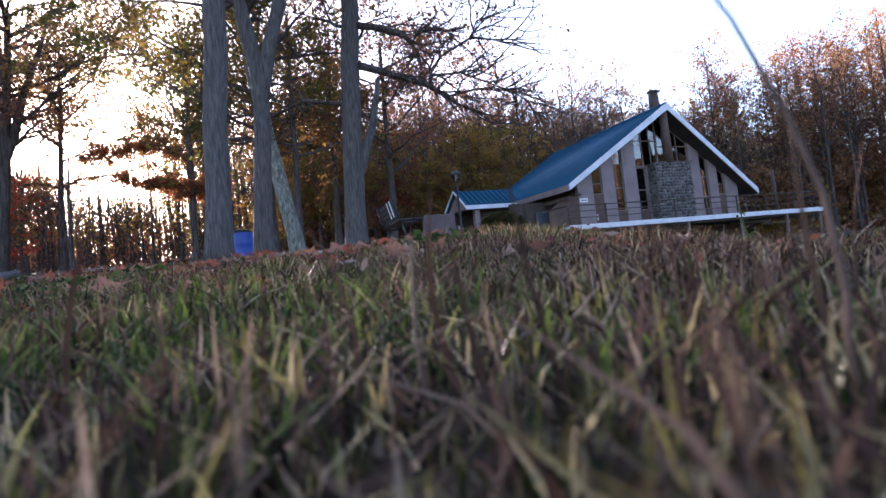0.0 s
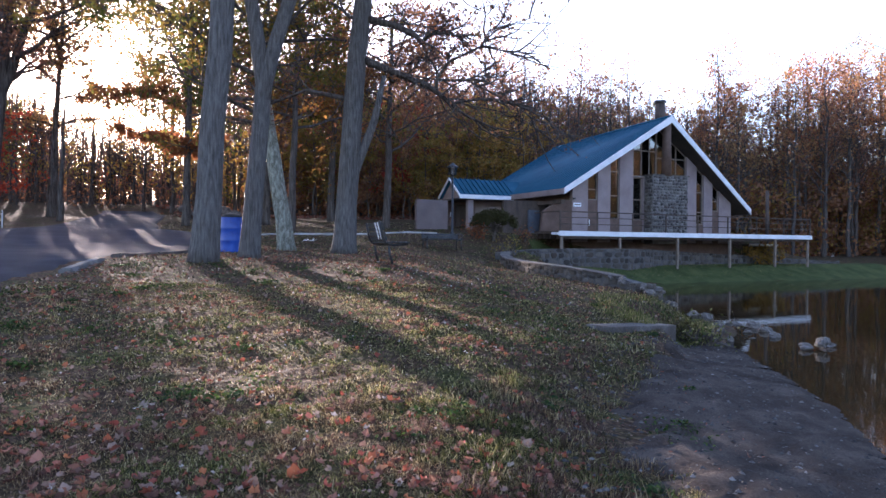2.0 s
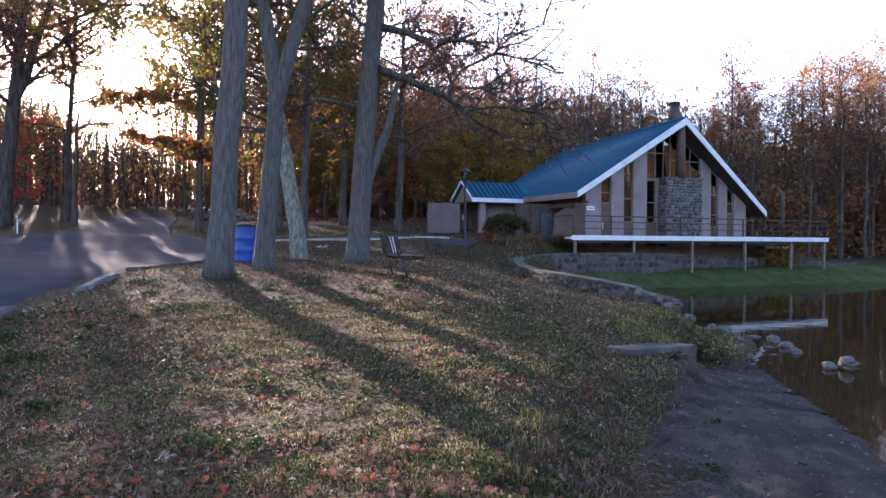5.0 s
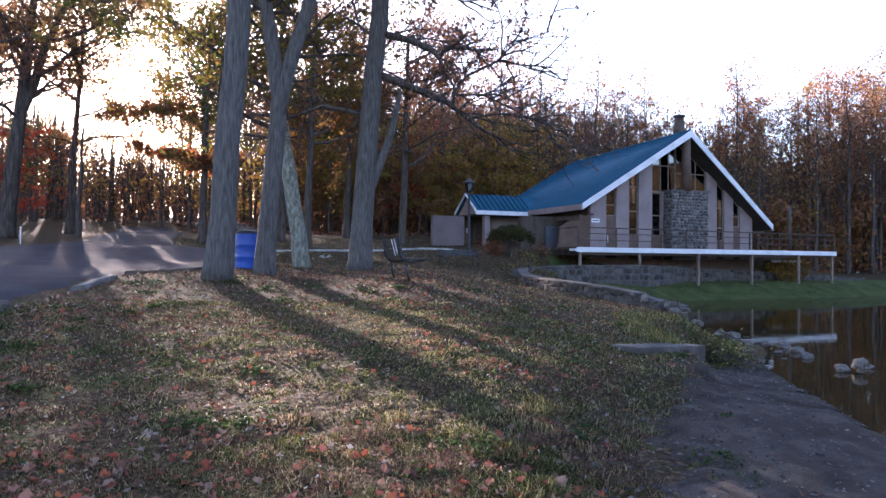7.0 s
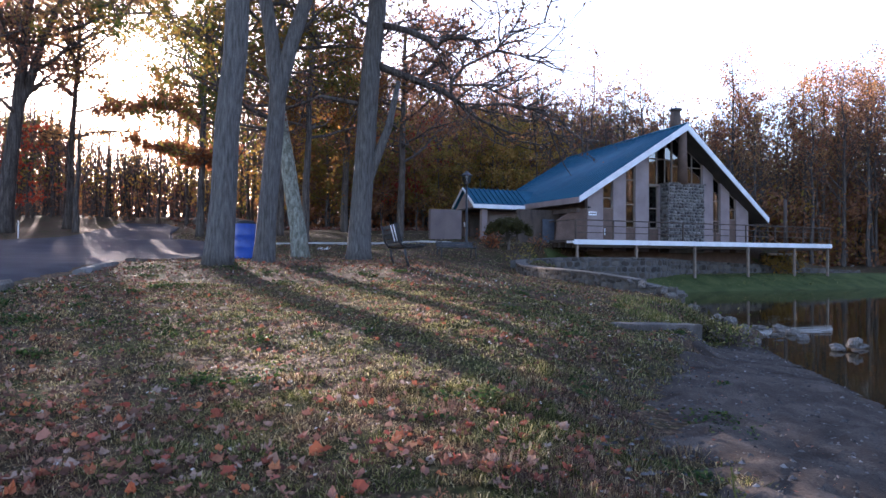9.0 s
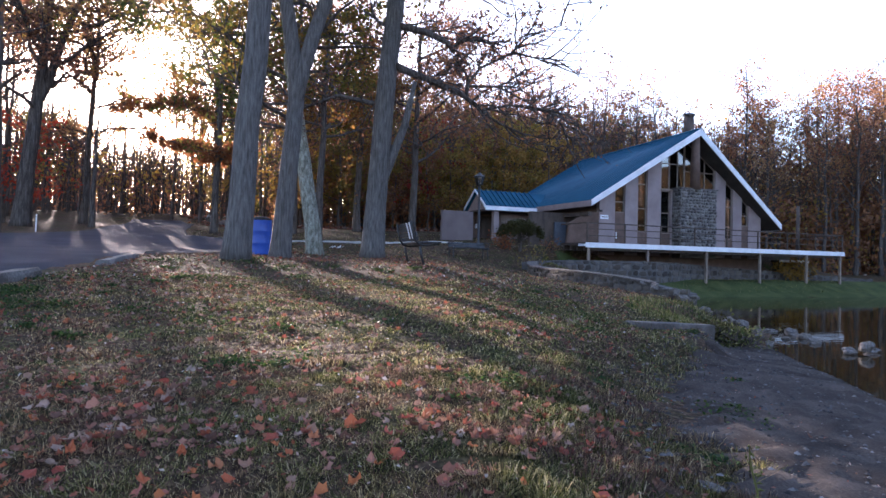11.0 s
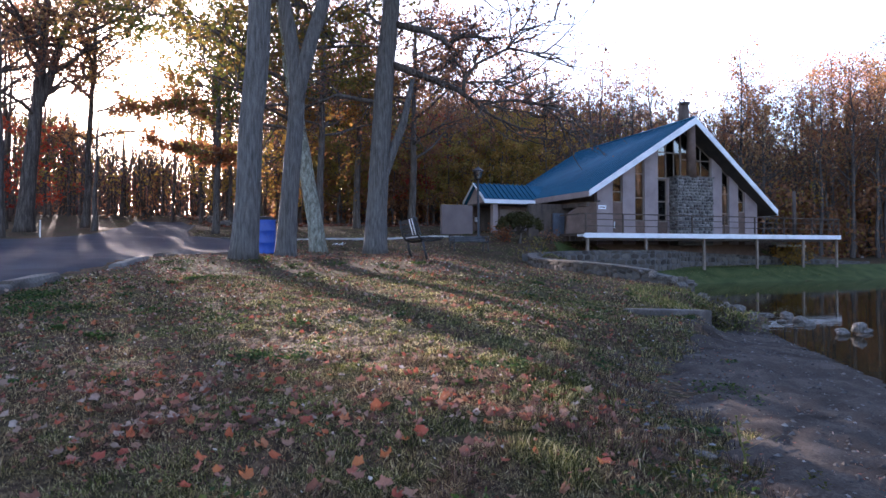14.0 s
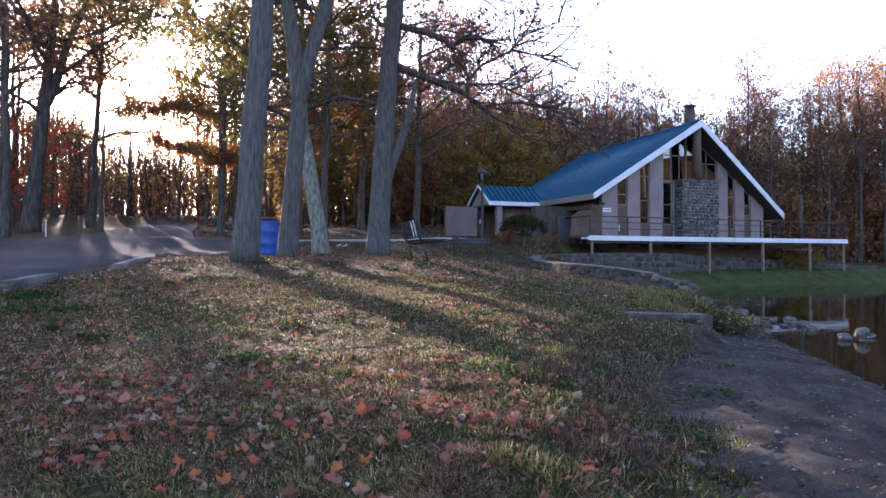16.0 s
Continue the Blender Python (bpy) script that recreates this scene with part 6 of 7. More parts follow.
# twiggy woods on the bank beyond the deck, thick below and wispy on top: stuff
g = np.random.default_rng(15)
sh, high, low_ = Shape(), [], []
made = 0
while made < 70:
    x, y = g.uniform(22, 52), g.uniform(40, 52)
    if not clear_house(x, y) or float(inland(np.array(x), np.array(y))) < 2.0:
        continue
    far = math.hypot(x, y)
    z = gz(x, y)
    top = far * (0.19 + 0.05 * ease((x / y - 0.55) / 0.25)) * g.uniform(0.4, 0.75) + 1.3 - z
    mine = []
    slim_tree(sh, g, x, y, z, top, g.uniform(0.07, 0.15), mine, 16, 0.35, 1.7)
    high += [p for p in mine if p[2] > z + 0.62 * top]
    low_ += [p for p in mine if p[2] <= z + 0.62 * top] + [(x + g.normal(0, 1.2), y + g.normal(0, 1.2), z + top * g.uniform(0.02, 0.6)) for _ in range(10)] + [(x + g.normal(0, 2.5), y + g.normal(0, 1.5), gz(x, y) + 3.2 * g.uniform(0, 1) ** 1.5) for _ in range(8)]
    made += 1
bw = tagged(part("bank_woods", sh, M["wood_dark"]), "brown and orange autumn woods on the bank beyond the deck", "woods", kind="stuff")
# crown tops take the brighter mix, as if sunlit, over the duller thicket
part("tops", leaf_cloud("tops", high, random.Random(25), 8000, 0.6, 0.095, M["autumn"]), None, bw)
part("thicket", leaf_cloud("thicket", low_, random.Random(26), 36000, 0.5, 0.13, M["rust"]), None, bw)
part("gold_thicket", leaf_cloud("gold_thicket", low_, random.Random(27), 9000, 0.5, 0.12, M["gold"]), None, bw)


# far woods on the ridge: stuff
g = np.random.default_rng(3)
sh = Shape()
tipz = []
for k in range(900):
    x, y = g.uniform(-150, 190), g.uniform(92, 190)
    z, h = gz(x, y), g.uniform(7, 11)
    sh.tube([(x, y, z - 0.3), (x + g.uniform(-0.4, 0.4), y, z + h * 0.6), (x + g.uniform(-0.8, 0.8), y, z + h)], [0.2, 0.13, 0.03], 4, False)
    for j in range(7):
        tipz.append((x + g.normal(0, 1.3), y + g.normal(0, 1.3), z + h * g.uniform(0.25, 1.02)))
    for j in range(4):
        u = g.uniform(0.5, 0.95)
        sh.tube([(x, y, z + h * u), (x + g.normal(0, 1.3), y + g.normal(0, 1), z + h * u + g.uniform(0.6, 2))], [0.06, 0.015], 3, False)
fw = tagged(part("far_woods", sh, M["wood_dark"]), "distant leafless and rust-brown woods on the hillside", "woods", kind="stuff")
part("far_leaves", leaf_cloud("far_leaves", tipz, random.Random(4), 36000, 0.9, 0.35, M["rust"]), None, fw)


# slim straight woods beyond the road, with thin tops, open to the low sun: stuff
g = np.random.default_rng(21)
sh, wisps, low_wisps, warm = Shape(), [], [], []
made = 0
while made < 600:
    y = g.uniform(48, 84)
    x = y * g.uniform(-0.86, -0.10)
    if not off_road(x, y):
        continue
    side = (x - 0.3) * math.cos(SUN_LEFT) + (y - 6) * math.sin(SUN_LEFT)
    z = gz(x, y)
    sun_high = math.hypot(x, y - 4) * math.tan(SUN_UP) + 0.6 - z
    lane = -2.4 < side < 6 or (-3.4 < side < 10 and g.random() < 0.6)
    if 6 < side < 14 and g.random() < 0.4:
        continue
    tall = g.uniform(0.64, 0.82) if 0.9 < side < 5 and g.random() < 0.9 else g.uniform(0.72, 0.9) if lane and g.random() < 0.93 else g.uniform(0.95, 1.45)
    mine = []
    slim_tree(sh, g, x, y, z, sun_high * tall, g.uniform(0.09, 0.15) if y < 62 and g.random() < 0.22 else g.uniform(0.035, 0.085), mine, 8)
    (warm if g.random() < 0.4 else wisps).extend(p for p in mine if g.random() < 0.5)
    for j in range(2):
        low_wisps.append((x + g.normal(0, 0.9), y + g.normal(0, 0.9), z + g.uniform(0.1, 1.6) ** 1.6))
    made += 1
pw = tagged(part("pole_woods", sh, M["wood_dark"]), "close slim trunks with wisps of rust leaves beyond the road", "woods", kind="stuff")
part("wisps", leaf_cloud("wisps", wisps, random.Random(6), 3600, 0.3, 0.085, M["rust"]), None, pw)
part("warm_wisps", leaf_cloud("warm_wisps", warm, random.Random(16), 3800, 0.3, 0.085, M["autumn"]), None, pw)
part("gold_wisps", leaf_cloud("gold_wisps", warm, random.Random(17), 4200, 0.3, 0.085, M["gold"]), None, pw)
part("undergrowth", leaf_cloud("undergrowth", low_wisps, random.Random(7), 9000, 0.4, 0.11, M["rust"]), None, pw)
# leafy saplings along the far edge of the road
g = np.random.default_rng(24)
sh, rusty, golden = Shape(), [], []
made = 0
while made < 48:
    y = g.uniform(46.6, 54)
    x = y * g.uniform(-0.52, -0.13)
    if not off_road(x, y):
        continue
    mine = []
    slim_tree(sh, g, x, y, gz(x, y), g.uniform(1.8, 3.8), g.uniform(0.015, 0.03), mine, 8, 0.2, 0.6)
    (rusty if g.random() < 0.5 else golden).extend(mine)
    made += 1
sp = tagged(part("saplings", sh, M["wood_dark"]), "thin rust and yellow saplings along the edge of the road", "woods", kind="stuff")
part("rust_leaves", leaf_cloud("rust_leaves", rusty, random.Random(31), 1100, 0.35, 0.11, M["rust"]), None, sp)
part("gold_leaves", leaf_cloud("gold_leaves", golden, random.Random(32), 2300, 0.35, 0.11, M["gold"]), None, sp)

g = np.random.default_rng(22)
sh, wisps = Shape(), []
for k in range(250):
    y = g.uniform(94, 165)
    x = y * g.uniform(-0.85, -0.10)
    slim_tree(sh, g, x, y, gz(x, y), g.uniform(8, 12.5), g.uniform(0.08, 0.17), wisps, 7, 0.3, 1.6)
hs = tagged(part("sunward_woods", sh, M["wood_dark"]), "far slim woods on the low hill beyond the road", "woods", kind="stuff")
part("wisps", leaf_cloud("wisps", wisps, random.Random(23), 5200, 0.7, 0.17, M["gold"]), None, hs)

# the dark flat bough right of the sun, on a slim oak beyond the road
tr, path_, radii_, loc_ = lawn_tree((-8.6, 40.5), (-8.8, 40.5, 12.0), 0.15, 0.06, "slim dark oak beyond the road with a long flat leafy bough", "wood_dark", ring_of(9, 0.6, 0.97, 2.4, 0.05, 41), "oak_leaf", 3200, 42, size=0.085, spread=0.2)
sh, tips, q = Shape(), [], random.Random(43)
bow = [loc_(p) for p in ((-8.7, 40.5, 9.0), (-10.0, 40.3, 9.6), (-11.4, 40.1, 9.9), (-12.8, 40.0, 9.6), (-13.9, 40.0, 9.9))]
sh.tube(bow, [0.07, 0.06, 0.045, 0.03, 0.012], 6)
for k in range(26):
    p = bow[k % 4].lerp(bow[k % 4 + 1], q.random())
    bough(sh, tips, q, p, (q.uniform(-1, 0.6), q.uniform(-0.6, 0.6), q.uniform(-0.25, 0.3)), q.uniform(0.5, 1.2), 0.02, 1, 4, 0.0, 0.3, 2)
part("limb", sh, M["wood_dark"], tr, "long flat bough", True)
part("leaves", leaf_cloud("leaves", tips, q, 4200, 0.16, 0.085, M["rust"]), None, tr)


# ---- shrubs ----
def shrub(at, label, leaf, radius, height, count, seed, size=0.06, stem=0.0, flat=1.0):
    q = random.Random(seed)
    sb = thing("shrub", (*at, gz(*at) - 0.03), label, "shrub")
    sh, tips = Shape(), []
    for k in range(7):
        a = 2 * math.pi * k / 7 + q.random()
        bough(sh, tips, q, (0, 0, stem), (math.cos(a) * radius, math.sin(a) * radius, height * (1 - stem / height) * flat), (radius + height - stem) * 0.62, 0.025, 2, 4)
    if stem:
        sh.tube([(0, 0, 0), (0, 0, stem + 0.1)], [0.06, 0.05], 8)
    part("stem", sh, M["wood_dark"], sb)
    part("foliage", leaf_cloud("foliage", tips, q, count, 0.12, size, M[leaf]), None, sb)
    return sb


def dome_shrub(at, z0, label, a, h, count, seed):
    """A clipped, dome-topped evergreen on a short stem."""
    q, g = random.Random(seed), np.random.default_rng(seed)
    sb = thing("shrub", (*at, gz(*at) - 0.03), label, "shrub")
    low = z0 - gz(*at)
    sh = Shape().tube([(0, 0, 0), (0.05, 0, low * 0.6), (0, 0, low + 0.1)], [0.07, 0.06, 0.05], 8)
    tips = []
    for k in range(260):
        th, u = g.uniform(0, 6.28), math.sqrt(g.uniform(0, 1))
        tips.append((a * u * math.cos(th), a * 0.8 * u * math.sin(th), low + h * math.sqrt(max(0, 1 - u * u)) * g.uniform(0.5, 1)))
    for k in range(12):
        sh.tube([(0, 0, low * 0.7), tips[k * 20]], [0.03, 0.008], 4, False)
    part("stem", sh, M["wood_dark"], sb)
    part("foliage", leaf_cloud("foliage", tips, q, count, 0.06, 0.045, M["moss_leaf"]), None, sb)


dome_shrub((6.45, 27.35), 2.15, "dark green clipped dome-shaped shrub before the wing", 0.95, 0.72, 6500, 5)
shrub((5.45, 9.85), "low dark weedy shrub at the end of the slab", "moss_leaf", 0.26, 0.2, 1100, 12, 0.022)
shrub((5.75, 9.6), "brown dry weeds hanging over the beach", "weed", 0.24, 0.26, 400, 13, 0.025)
shrub((5.75, 27.2), "small orange shrub glowing beside the porch", "autumn", 0.16, 0.5, 500, 6, 0.045)
shrub((6.3, 24.1), "thin yellow shrub at the bend of the pond wall", "gold", 0.3, 0.7, 130, 7, 0.04)
w_ = HOUSE @ Vector((6.4, -0.75, 0))
shrub((w_.x, w_.y), "yellow-green shrub under the end of the deck", "gold", 0.5, 0.95, 1100, 8, 0.06)
w_ = HOUSE @ Vector((-6.9, -0.3, 0))
shrub((w_.x - 1.0, w_.y), "low brown shrub at the corner of the lodge", "rust", 0.3, 0.4, 220, 9, 0.045)


# ---- grass: stuff ----
def blades(name, count, r0, r1, spread, h0, h1, width, mat, label, seed, keep=None, centre=(0, 0), flop=0.6, joints=2):
    """Grass blades of two bent joints over a fan of the lawn."""
    g = np.random.default_rng(seed)
    a = radians(7) + 0  # the lawn's own line, a little to the right of +y
    th = g.uniform(-spread, spread, count) + a
    rr = np.sqrt(g.uniform(r0 * r0, r1 * r1, count))
    x, y = centre[0] + rr * np.sin(th), centre[1] + rr * np.cos(th)
    clump = np.sin(3.1 * x + 1.7 * np.sin(2.3 * y)) * np.sin(2.7 * y + 1.3 * np.sin(1.9 * x))
    tuft = np.sin(31 * x + 4 * np.sin(9 * y)) * np.sin(27 * y + 4 * np.sin(8 * x + 1)) + 0.6 * np.sin(13 * x - 7 * y + 3 * np.sin(5 * x))
    d = inland(x, y)
    ok = (d > 0.4) & (x > np.array([lot_right(v) for v in y]) + 0.1)
    ragged = 0.35 * np.sin(2.1 * y + 0.8 * np.sin(3.3 * y)) + 0.55 * clump * (y < 4)
    ok &= ~((y < 9.7) & (x > np.array([beach_left(v) for v in y]) + g.normal(0, 0.2, count) + ragged))
    ok &= worn(x, y) < g.uniform(0.1, 0.9, count)
    if keep is not None:
        ok &= keep(x, y)
    x, y = x[ok], y[ok]
    n = len(x)
    z = ground_z(x, y) - 0.004
    h = g.uniform(h0, h1, n) * (0.88 + 0.12 * clump[ok]) * (0.95 + 0.35 * np.clip(tuft[ok], -0.7, 1.5))
    ph = g.uniform(0, 2 * np.pi, n)
    lean = h * np.abs(g.normal(0, flop, n))
    lx, ly = np.cos(ph) * lean, np.sin(ph) * lean
    w = width * g.uniform(0.6, 1.3, n)
    turn = ph + np.pi / 2 + g.normal(0, 0.5, n)
    wx, wy = np.cos(turn) * w, np.sin(turn) * w
    if joints == 1:
        P = np.zeros((n, 4, 3))
        for k, (u, s) in enumerate(((0, 1), (1, 0.25))):
            cx, cy, cz = x + lx * u, y + ly * u, z + h * u
            P[:, 2 * k] = np.stack([cx - wx * s, cy - wy * s, cz], -1)
            P[:, 2 * k + 1] = np.stack([cx + wx * s, cy + wy * s, cz], -1)
        Q = np.arange(n)[:, None] * 4 + np.array([0, 1, 3, 2])
        return tagged(new(name, raw_mesh(name, P.reshape(-1, 3), Q, M[mat])), label, "grass", kind="stuff")
    P = np.zeros((n, 6, 3))
    for k, (u, b, s) in enumerate(((0, 0, 1), (0.55, 0.35, 0.8), (1.0, 1.0, 0.12))):
        cx, cy, cz = x + lx * b, y + ly * b, z + h * u * (1 - 0.12 * b)
        P[:, 2 * k] = np.stack([cx - wx * s, cy - wy * s, cz], -1)
        P[:, 2 * k + 1] = np.stack([cx + wx * s, cy + wy * s, cz], -1)
    base = np.arange(n)[:, None] * 6
    Q = np.concatenate([base + np.array([0, 1, 3, 2]), base + np.array([2, 3, 5, 4])])
    return tagged(new(name, raw_mesh(name, P.reshape(-1, 3), Q, M[mat])), label, "grass", kind="stuff")


blades("thatch", 15000, 0.16, 1.6, radians(60), 0.02, 0.07, 0.0017, "thatch", "dry brown thatch among the lawn grass", 11, flop=1.0)
blades("grass", 15000, 0.17, 1.5, radians(60), 0.018, 0.055, 0.0018, "grass", "brown and green lawn grass close to the ground", 1, flop=0.9)
blades("fresh_grass", 3300, 0.42, 1.5, radians(50), 0.03, 0.062, 0.0026, "fresh", "fresh green blades in the near left part of the lawn", 10, keep=lambda x, y: x + 0.35 * np.sin(9 * y) * np.sin(7 * x) < 0.15, flop=0.7)
blades("fresh_grass", 1300, 0.6, 1.15, radians(42), 0.03, 0.065, 0.003, "fresh", "lush green blades close to the ground", 14, keep=lambda x, y: x + 0.15 * np.sin(15 * y) < 0.06, flop=0.6)
blades("grass", 52000, 1.2, 2.4, radians(40), 0.012, 0.036, 0.0016, "grass", "short brown and green lawn grass", 12, flop=1.2, joints=1)
blades("thatch", 22000, 1.3, 3.2, radians(40), 0.010, 0.032, 0.0016, "thatch", "dry brown thatch in the short lawn", 13, flop=1.6, joints=1)
blades("grass", 140000, 2.2, 4.6, radians(38), 0.010, 0.034, 0.0022, "grass", "short matted brown and green lawn grass", 2, flop=1.5, joints=1)
blades("grass", 185000, 4.3, 11, radians(37), 0.010, 0.032, 0.0048, "grass", "short matted brown and green lawn grass", 3, flop=1.5, joints=1)
blades("grass", 52000, 10.5, 36, radians(37), 0.015, 0.045, 0.016, "grass", "short matted brown and green lawn grass", 4, flop=1.8, joints=1)
blades("thatch", 42000, 12.5, 36, radians(37), 0.015, 0.04, 0.017, "pale_thatch", "pale mauve-brown dry thatch on the far lawn", 15, flop=2.2, joints=1)
blades("bank_turf", 30000, 6, 22, radians(34), 0.02, 0.06, 0.005, "grass", "greener grass on the lawn above the pond", 9, keep=lambda x, y: x > 1.6 + 0.05 * y, flop=0.7, joints=1)
blades("bank_weeds", 3000, 0.0, 1.5, math.pi, 0.05, 0.16, 0.006, "weed", "tall weeds on the bank between lawn and pond", 5, centre=(6.1, 11.2))
blades("bank_weeds", 2600, 0.0, 1.1, math.pi, 0.04, 0.12, 0.006, "weed", "tall weeds on the bank above the slab", 6, centre=(5.3, 10.1))
blades("edge_weeds", 26000, 0.6, 9.5, radians(75), 0.03, 0.12, 0.0035, "grass", "ragged brown and green weeds along the edge of the beach", 8,
       keep=lambda x, y: np.abs(x - np.array([beach_left(v) for v in y]) - 0.1) < 0.45, flop=0.8)
blades("basin_grass", 90000, 18, 36, radians(32), 0.04, 0.09, 0.016, "weed", "green grass strip along the far bank below the deck", 7,
       keep=lambda x, y: (inland(x, y) < 2.9) & (x > 6.5), centre=(3, 3))


def tussocks(name, spots_, seed, label, mat="grass"):
    """Humps of dense short grass, each a dome of blades that lean outward, as (x, y, radius, height)."""
    g = np.random.default_rng(seed)
    P = []
    for x, y, rad, high in spots_:
        n = int(1500 * rad)
        a, u = g.uniform(0, 2 * np.pi, n), np.sqrt(g.uniform(0, 1, n))
        px, py = x + rad * u * np.cos(a), y + rad * 0.8 * u * np.sin(a)
        z = ground_z(px, py) + high * np.sqrt(1 - 0.95 * u * u) * 0.6
        out = g.uniform(0.2, 1.0, n) * 0.05 * (0.3 + u)
        tx, ty, tz = px + np.cos(a) * out + g.normal(0, 0.012, n), py + np.sin(a) * out + g.normal(0, 0.012, n), z + high * 0.5 * g.uniform(0.3, 1.1, n)
        w, t = g.uniform(0.001, 0.0024, n), a + np.pi / 2 + g.normal(0, 0.6, n)
        wx, wy, zb = np.cos(t) * w, np.sin(t) * w, ground_z(px, py) - 0.01
        P.append(np.stack([np.stack([px - wx, py - wy, zb], -1), np.stack([px + wx, py + wy, zb], -1), np.stack([tx + wx * 0.3, ty + wy * 0.3, tz], -1), np.stack([tx - wx * 0.3, ty - wy * 0.3, tz], -1)], 1))
    P = np.concatenate(P)
    return tagged(new(name, raw_mesh(name, P.reshape(-1, 3), np.arange(len(P) * 4).reshape(-1, 4), M[mat])), label, "grass", kind="stuff")


g = np.random.default_rng(71)
humps = []
while len(humps) < 130:
    y = g.uniform(1.0, 5.6)
    x = beach_left(y) + g.normal(-0.35, 0.55)
    if x > 0.2 and x < beach_left(y) + 0.5:
        humps.append((x, y, g.uniform(0.06, 0.2), g.uniform(0.03, 0.075)))
while len(humps) < 210:
    d, a = g.uniform(1.6, 8), radians(g.uniform(-26, 30))
    x, y = d * math.sin(a), d * math.cos(a)
    if x < beach_left(y) - 0.3 and x > lot_right(y) + 0.5:
        humps.append((x, y, g.uniform(0.06, 0.16), g.uniform(0.025, 0.05)))
tussocks("tussocks", humps[::2], 72, "ragged tussocks of brown and green grass along the beach")
tussocks("tussocks", humps[1::2], 73, "ragged tussocks of dry brown grass along the beach", "thatch")


def clover(name, spots_, seed, label, mat="clover", rise=0.05, leaf=(0.006, 0.015)):
    """Patches of small round green leaves low in the turf, as (x, y, radius, leaves)."""
    g = np.random.default_rng(seed)
    C, S = [], []
    for x, y, rad, n in spots_:
        p = g.normal(0, rad * 0.5, (n, 2)) + (x, y)
        C.append(np.column_stack([p, ground_z(p[:, 0], p[:, 1]) + g.uniform(0.01, rise, n)]))
        S.append(g.uniform(*leaf, n) * (1 + 0.05 * math.hypot(x, y)))
    C, S = np.concatenate(C), np.concatenate(S)[:, None]
    n = len(C)
    a = g.normal(size=(n, 3)) * (1, 1, 0.35)
    a /= np.linalg.norm(a, axis=1)[:, None]
    b = np.cross(a, g.normal(size=(n, 3)) * (0.4, 0.4, 1))
    b /= np.linalg.norm(b, axis=1)[:, None]
    v = np.stack([C - a * S, C + b * S * 0.8, C + a * S, C - b * S * 0.8], 1).reshape(-1, 3)
    return tagged(new(name, raw_mesh(name, v, np.arange(n * 4).reshape(-1, 4), M[mat])), label, "weeds", kind="stuff")


g = np.random.default_rng(48)
floor_spots = []
while len(floor_spots) < 420:
    x, y = g.uniform(-12, 34), 41 + 20 * g.uniform(0, 1) ** 1.3
    if off_road(x, y) and clear_house(x, y):
        floor_spots.append((x, y, g.uniform(0.5, 1.4), 34))
clover("leaf_litter", floor_spots, 49, "brown fallen leaves covering the floor of the woods", "fallen", 0.1, (0.022, 0.045))
g = np.random.default_rng(44)
patches = [(-3.9, 8.05, 0.3, 1100), (-3.55, 7.15, 0.42, 700), (-3.1, 7.3, 0.2, 200), (-0.67, 1.75, 0.14, 150), (0.5, 3.8, 0.12, 90), (0.9, 4.2, 0.2, 200), (1.0, 2.2, 0.16, 120), (1.3, 1.75, 0.2, 160)]
while len(patches) < 70:
    d, a = 14 * math.sqrt(g.uniform(0.004, 1)), radians(g.uniform(-28, 40))
    x, y = d * math.sin(a), d * math.cos(a)
    if float(inland(np.array(x), np.array(y))) > 1.1 and x > lot_right(y) + 0.3:
        patches.append((x, y, g.uniform(0.06, 0.32), int(g.uniform(40, 200))))
moss = []
while len(moss) < 60:
    y = g.uniform(0.6, 3.2)
    x = beach_left(y) + g.normal(0.25, 0.35)
    if float(inland(np.array(x), np.array(y))) > 0.5:
        moss.append((x, y, g.uniform(0.04, 0.16), int(g.uniform(120, 320))))
clover("moss", moss, 47, "yellow-green moss clumps on the dark soil beside the beach", "moss", 0.03, (0.003, 0.008))
clover("clover", patches, 45, "patches of low green clover and plantain in the lawn")


# ---- fallen leaves: stuff, the nearest of them single ----
def leaf_shape(seed):
    """A lobed, curled maple or oak leaf of unit length."""
    q = random.Random(seed)
    rim, wide = [], (0.95, 0.6, 0.8)[seed % 3]
    for k in range(11):
        a = -2.5 + 5.0 * k / 10
        rad = 0.5 * (0.84 + 0.16 * (k % 2 == 0)) * q.uniform(0.8, 1.1) * (1.0 - 0.12 * abs(a))
        rim.append((rad * math.sin(a) * wide, rad * math.cos(a), 0.5 * rad * rad * 4 * q.uniform(0.1, 1.0) + q.uniform(-0.03, 0.07)))
    v = [(0, 0, 0)] + rim + [(0.015, -0.62, 0.03), (-0.015, -0.62, 0.03)]
    f = [(0, k + 1, k + 2) for k in range(10)] + [(0, 12, 13)]
    return Shape().add(v, f)


LEAVES = [leaf_shape(k) for k in range(9)]
litter = thing("fallen_leaves", (0, 0, 0), "fallen red, orange and pale brown leaves strewn over the lawn", "leaves", kind="stuff")
q = random.Random(15)
singles = [s.mesh("leaf", M["fallen_one"]) for s in LEAVES]
for s in singles:
    s.name = "leaf"


def leaf_pose(x, y, size, lift=0.004):
    return (Matrix.Translation((x, y, gz(x, y) + lift + q.uniform(0.004, 0.02))) @ Matrix.Rotation(q.uniform(-0.3, 0.5) + (q.random() < 0.15) * 0.7, 4, "X") @ Matrix.Rotation(q.uniform(0, 6.28), 4, "Z")
            @ Matrix.Rotation(q.uniform(-0.5, 0.5), 4, "Y") @ Matrix.Diagonal((size, size, size, 1)))


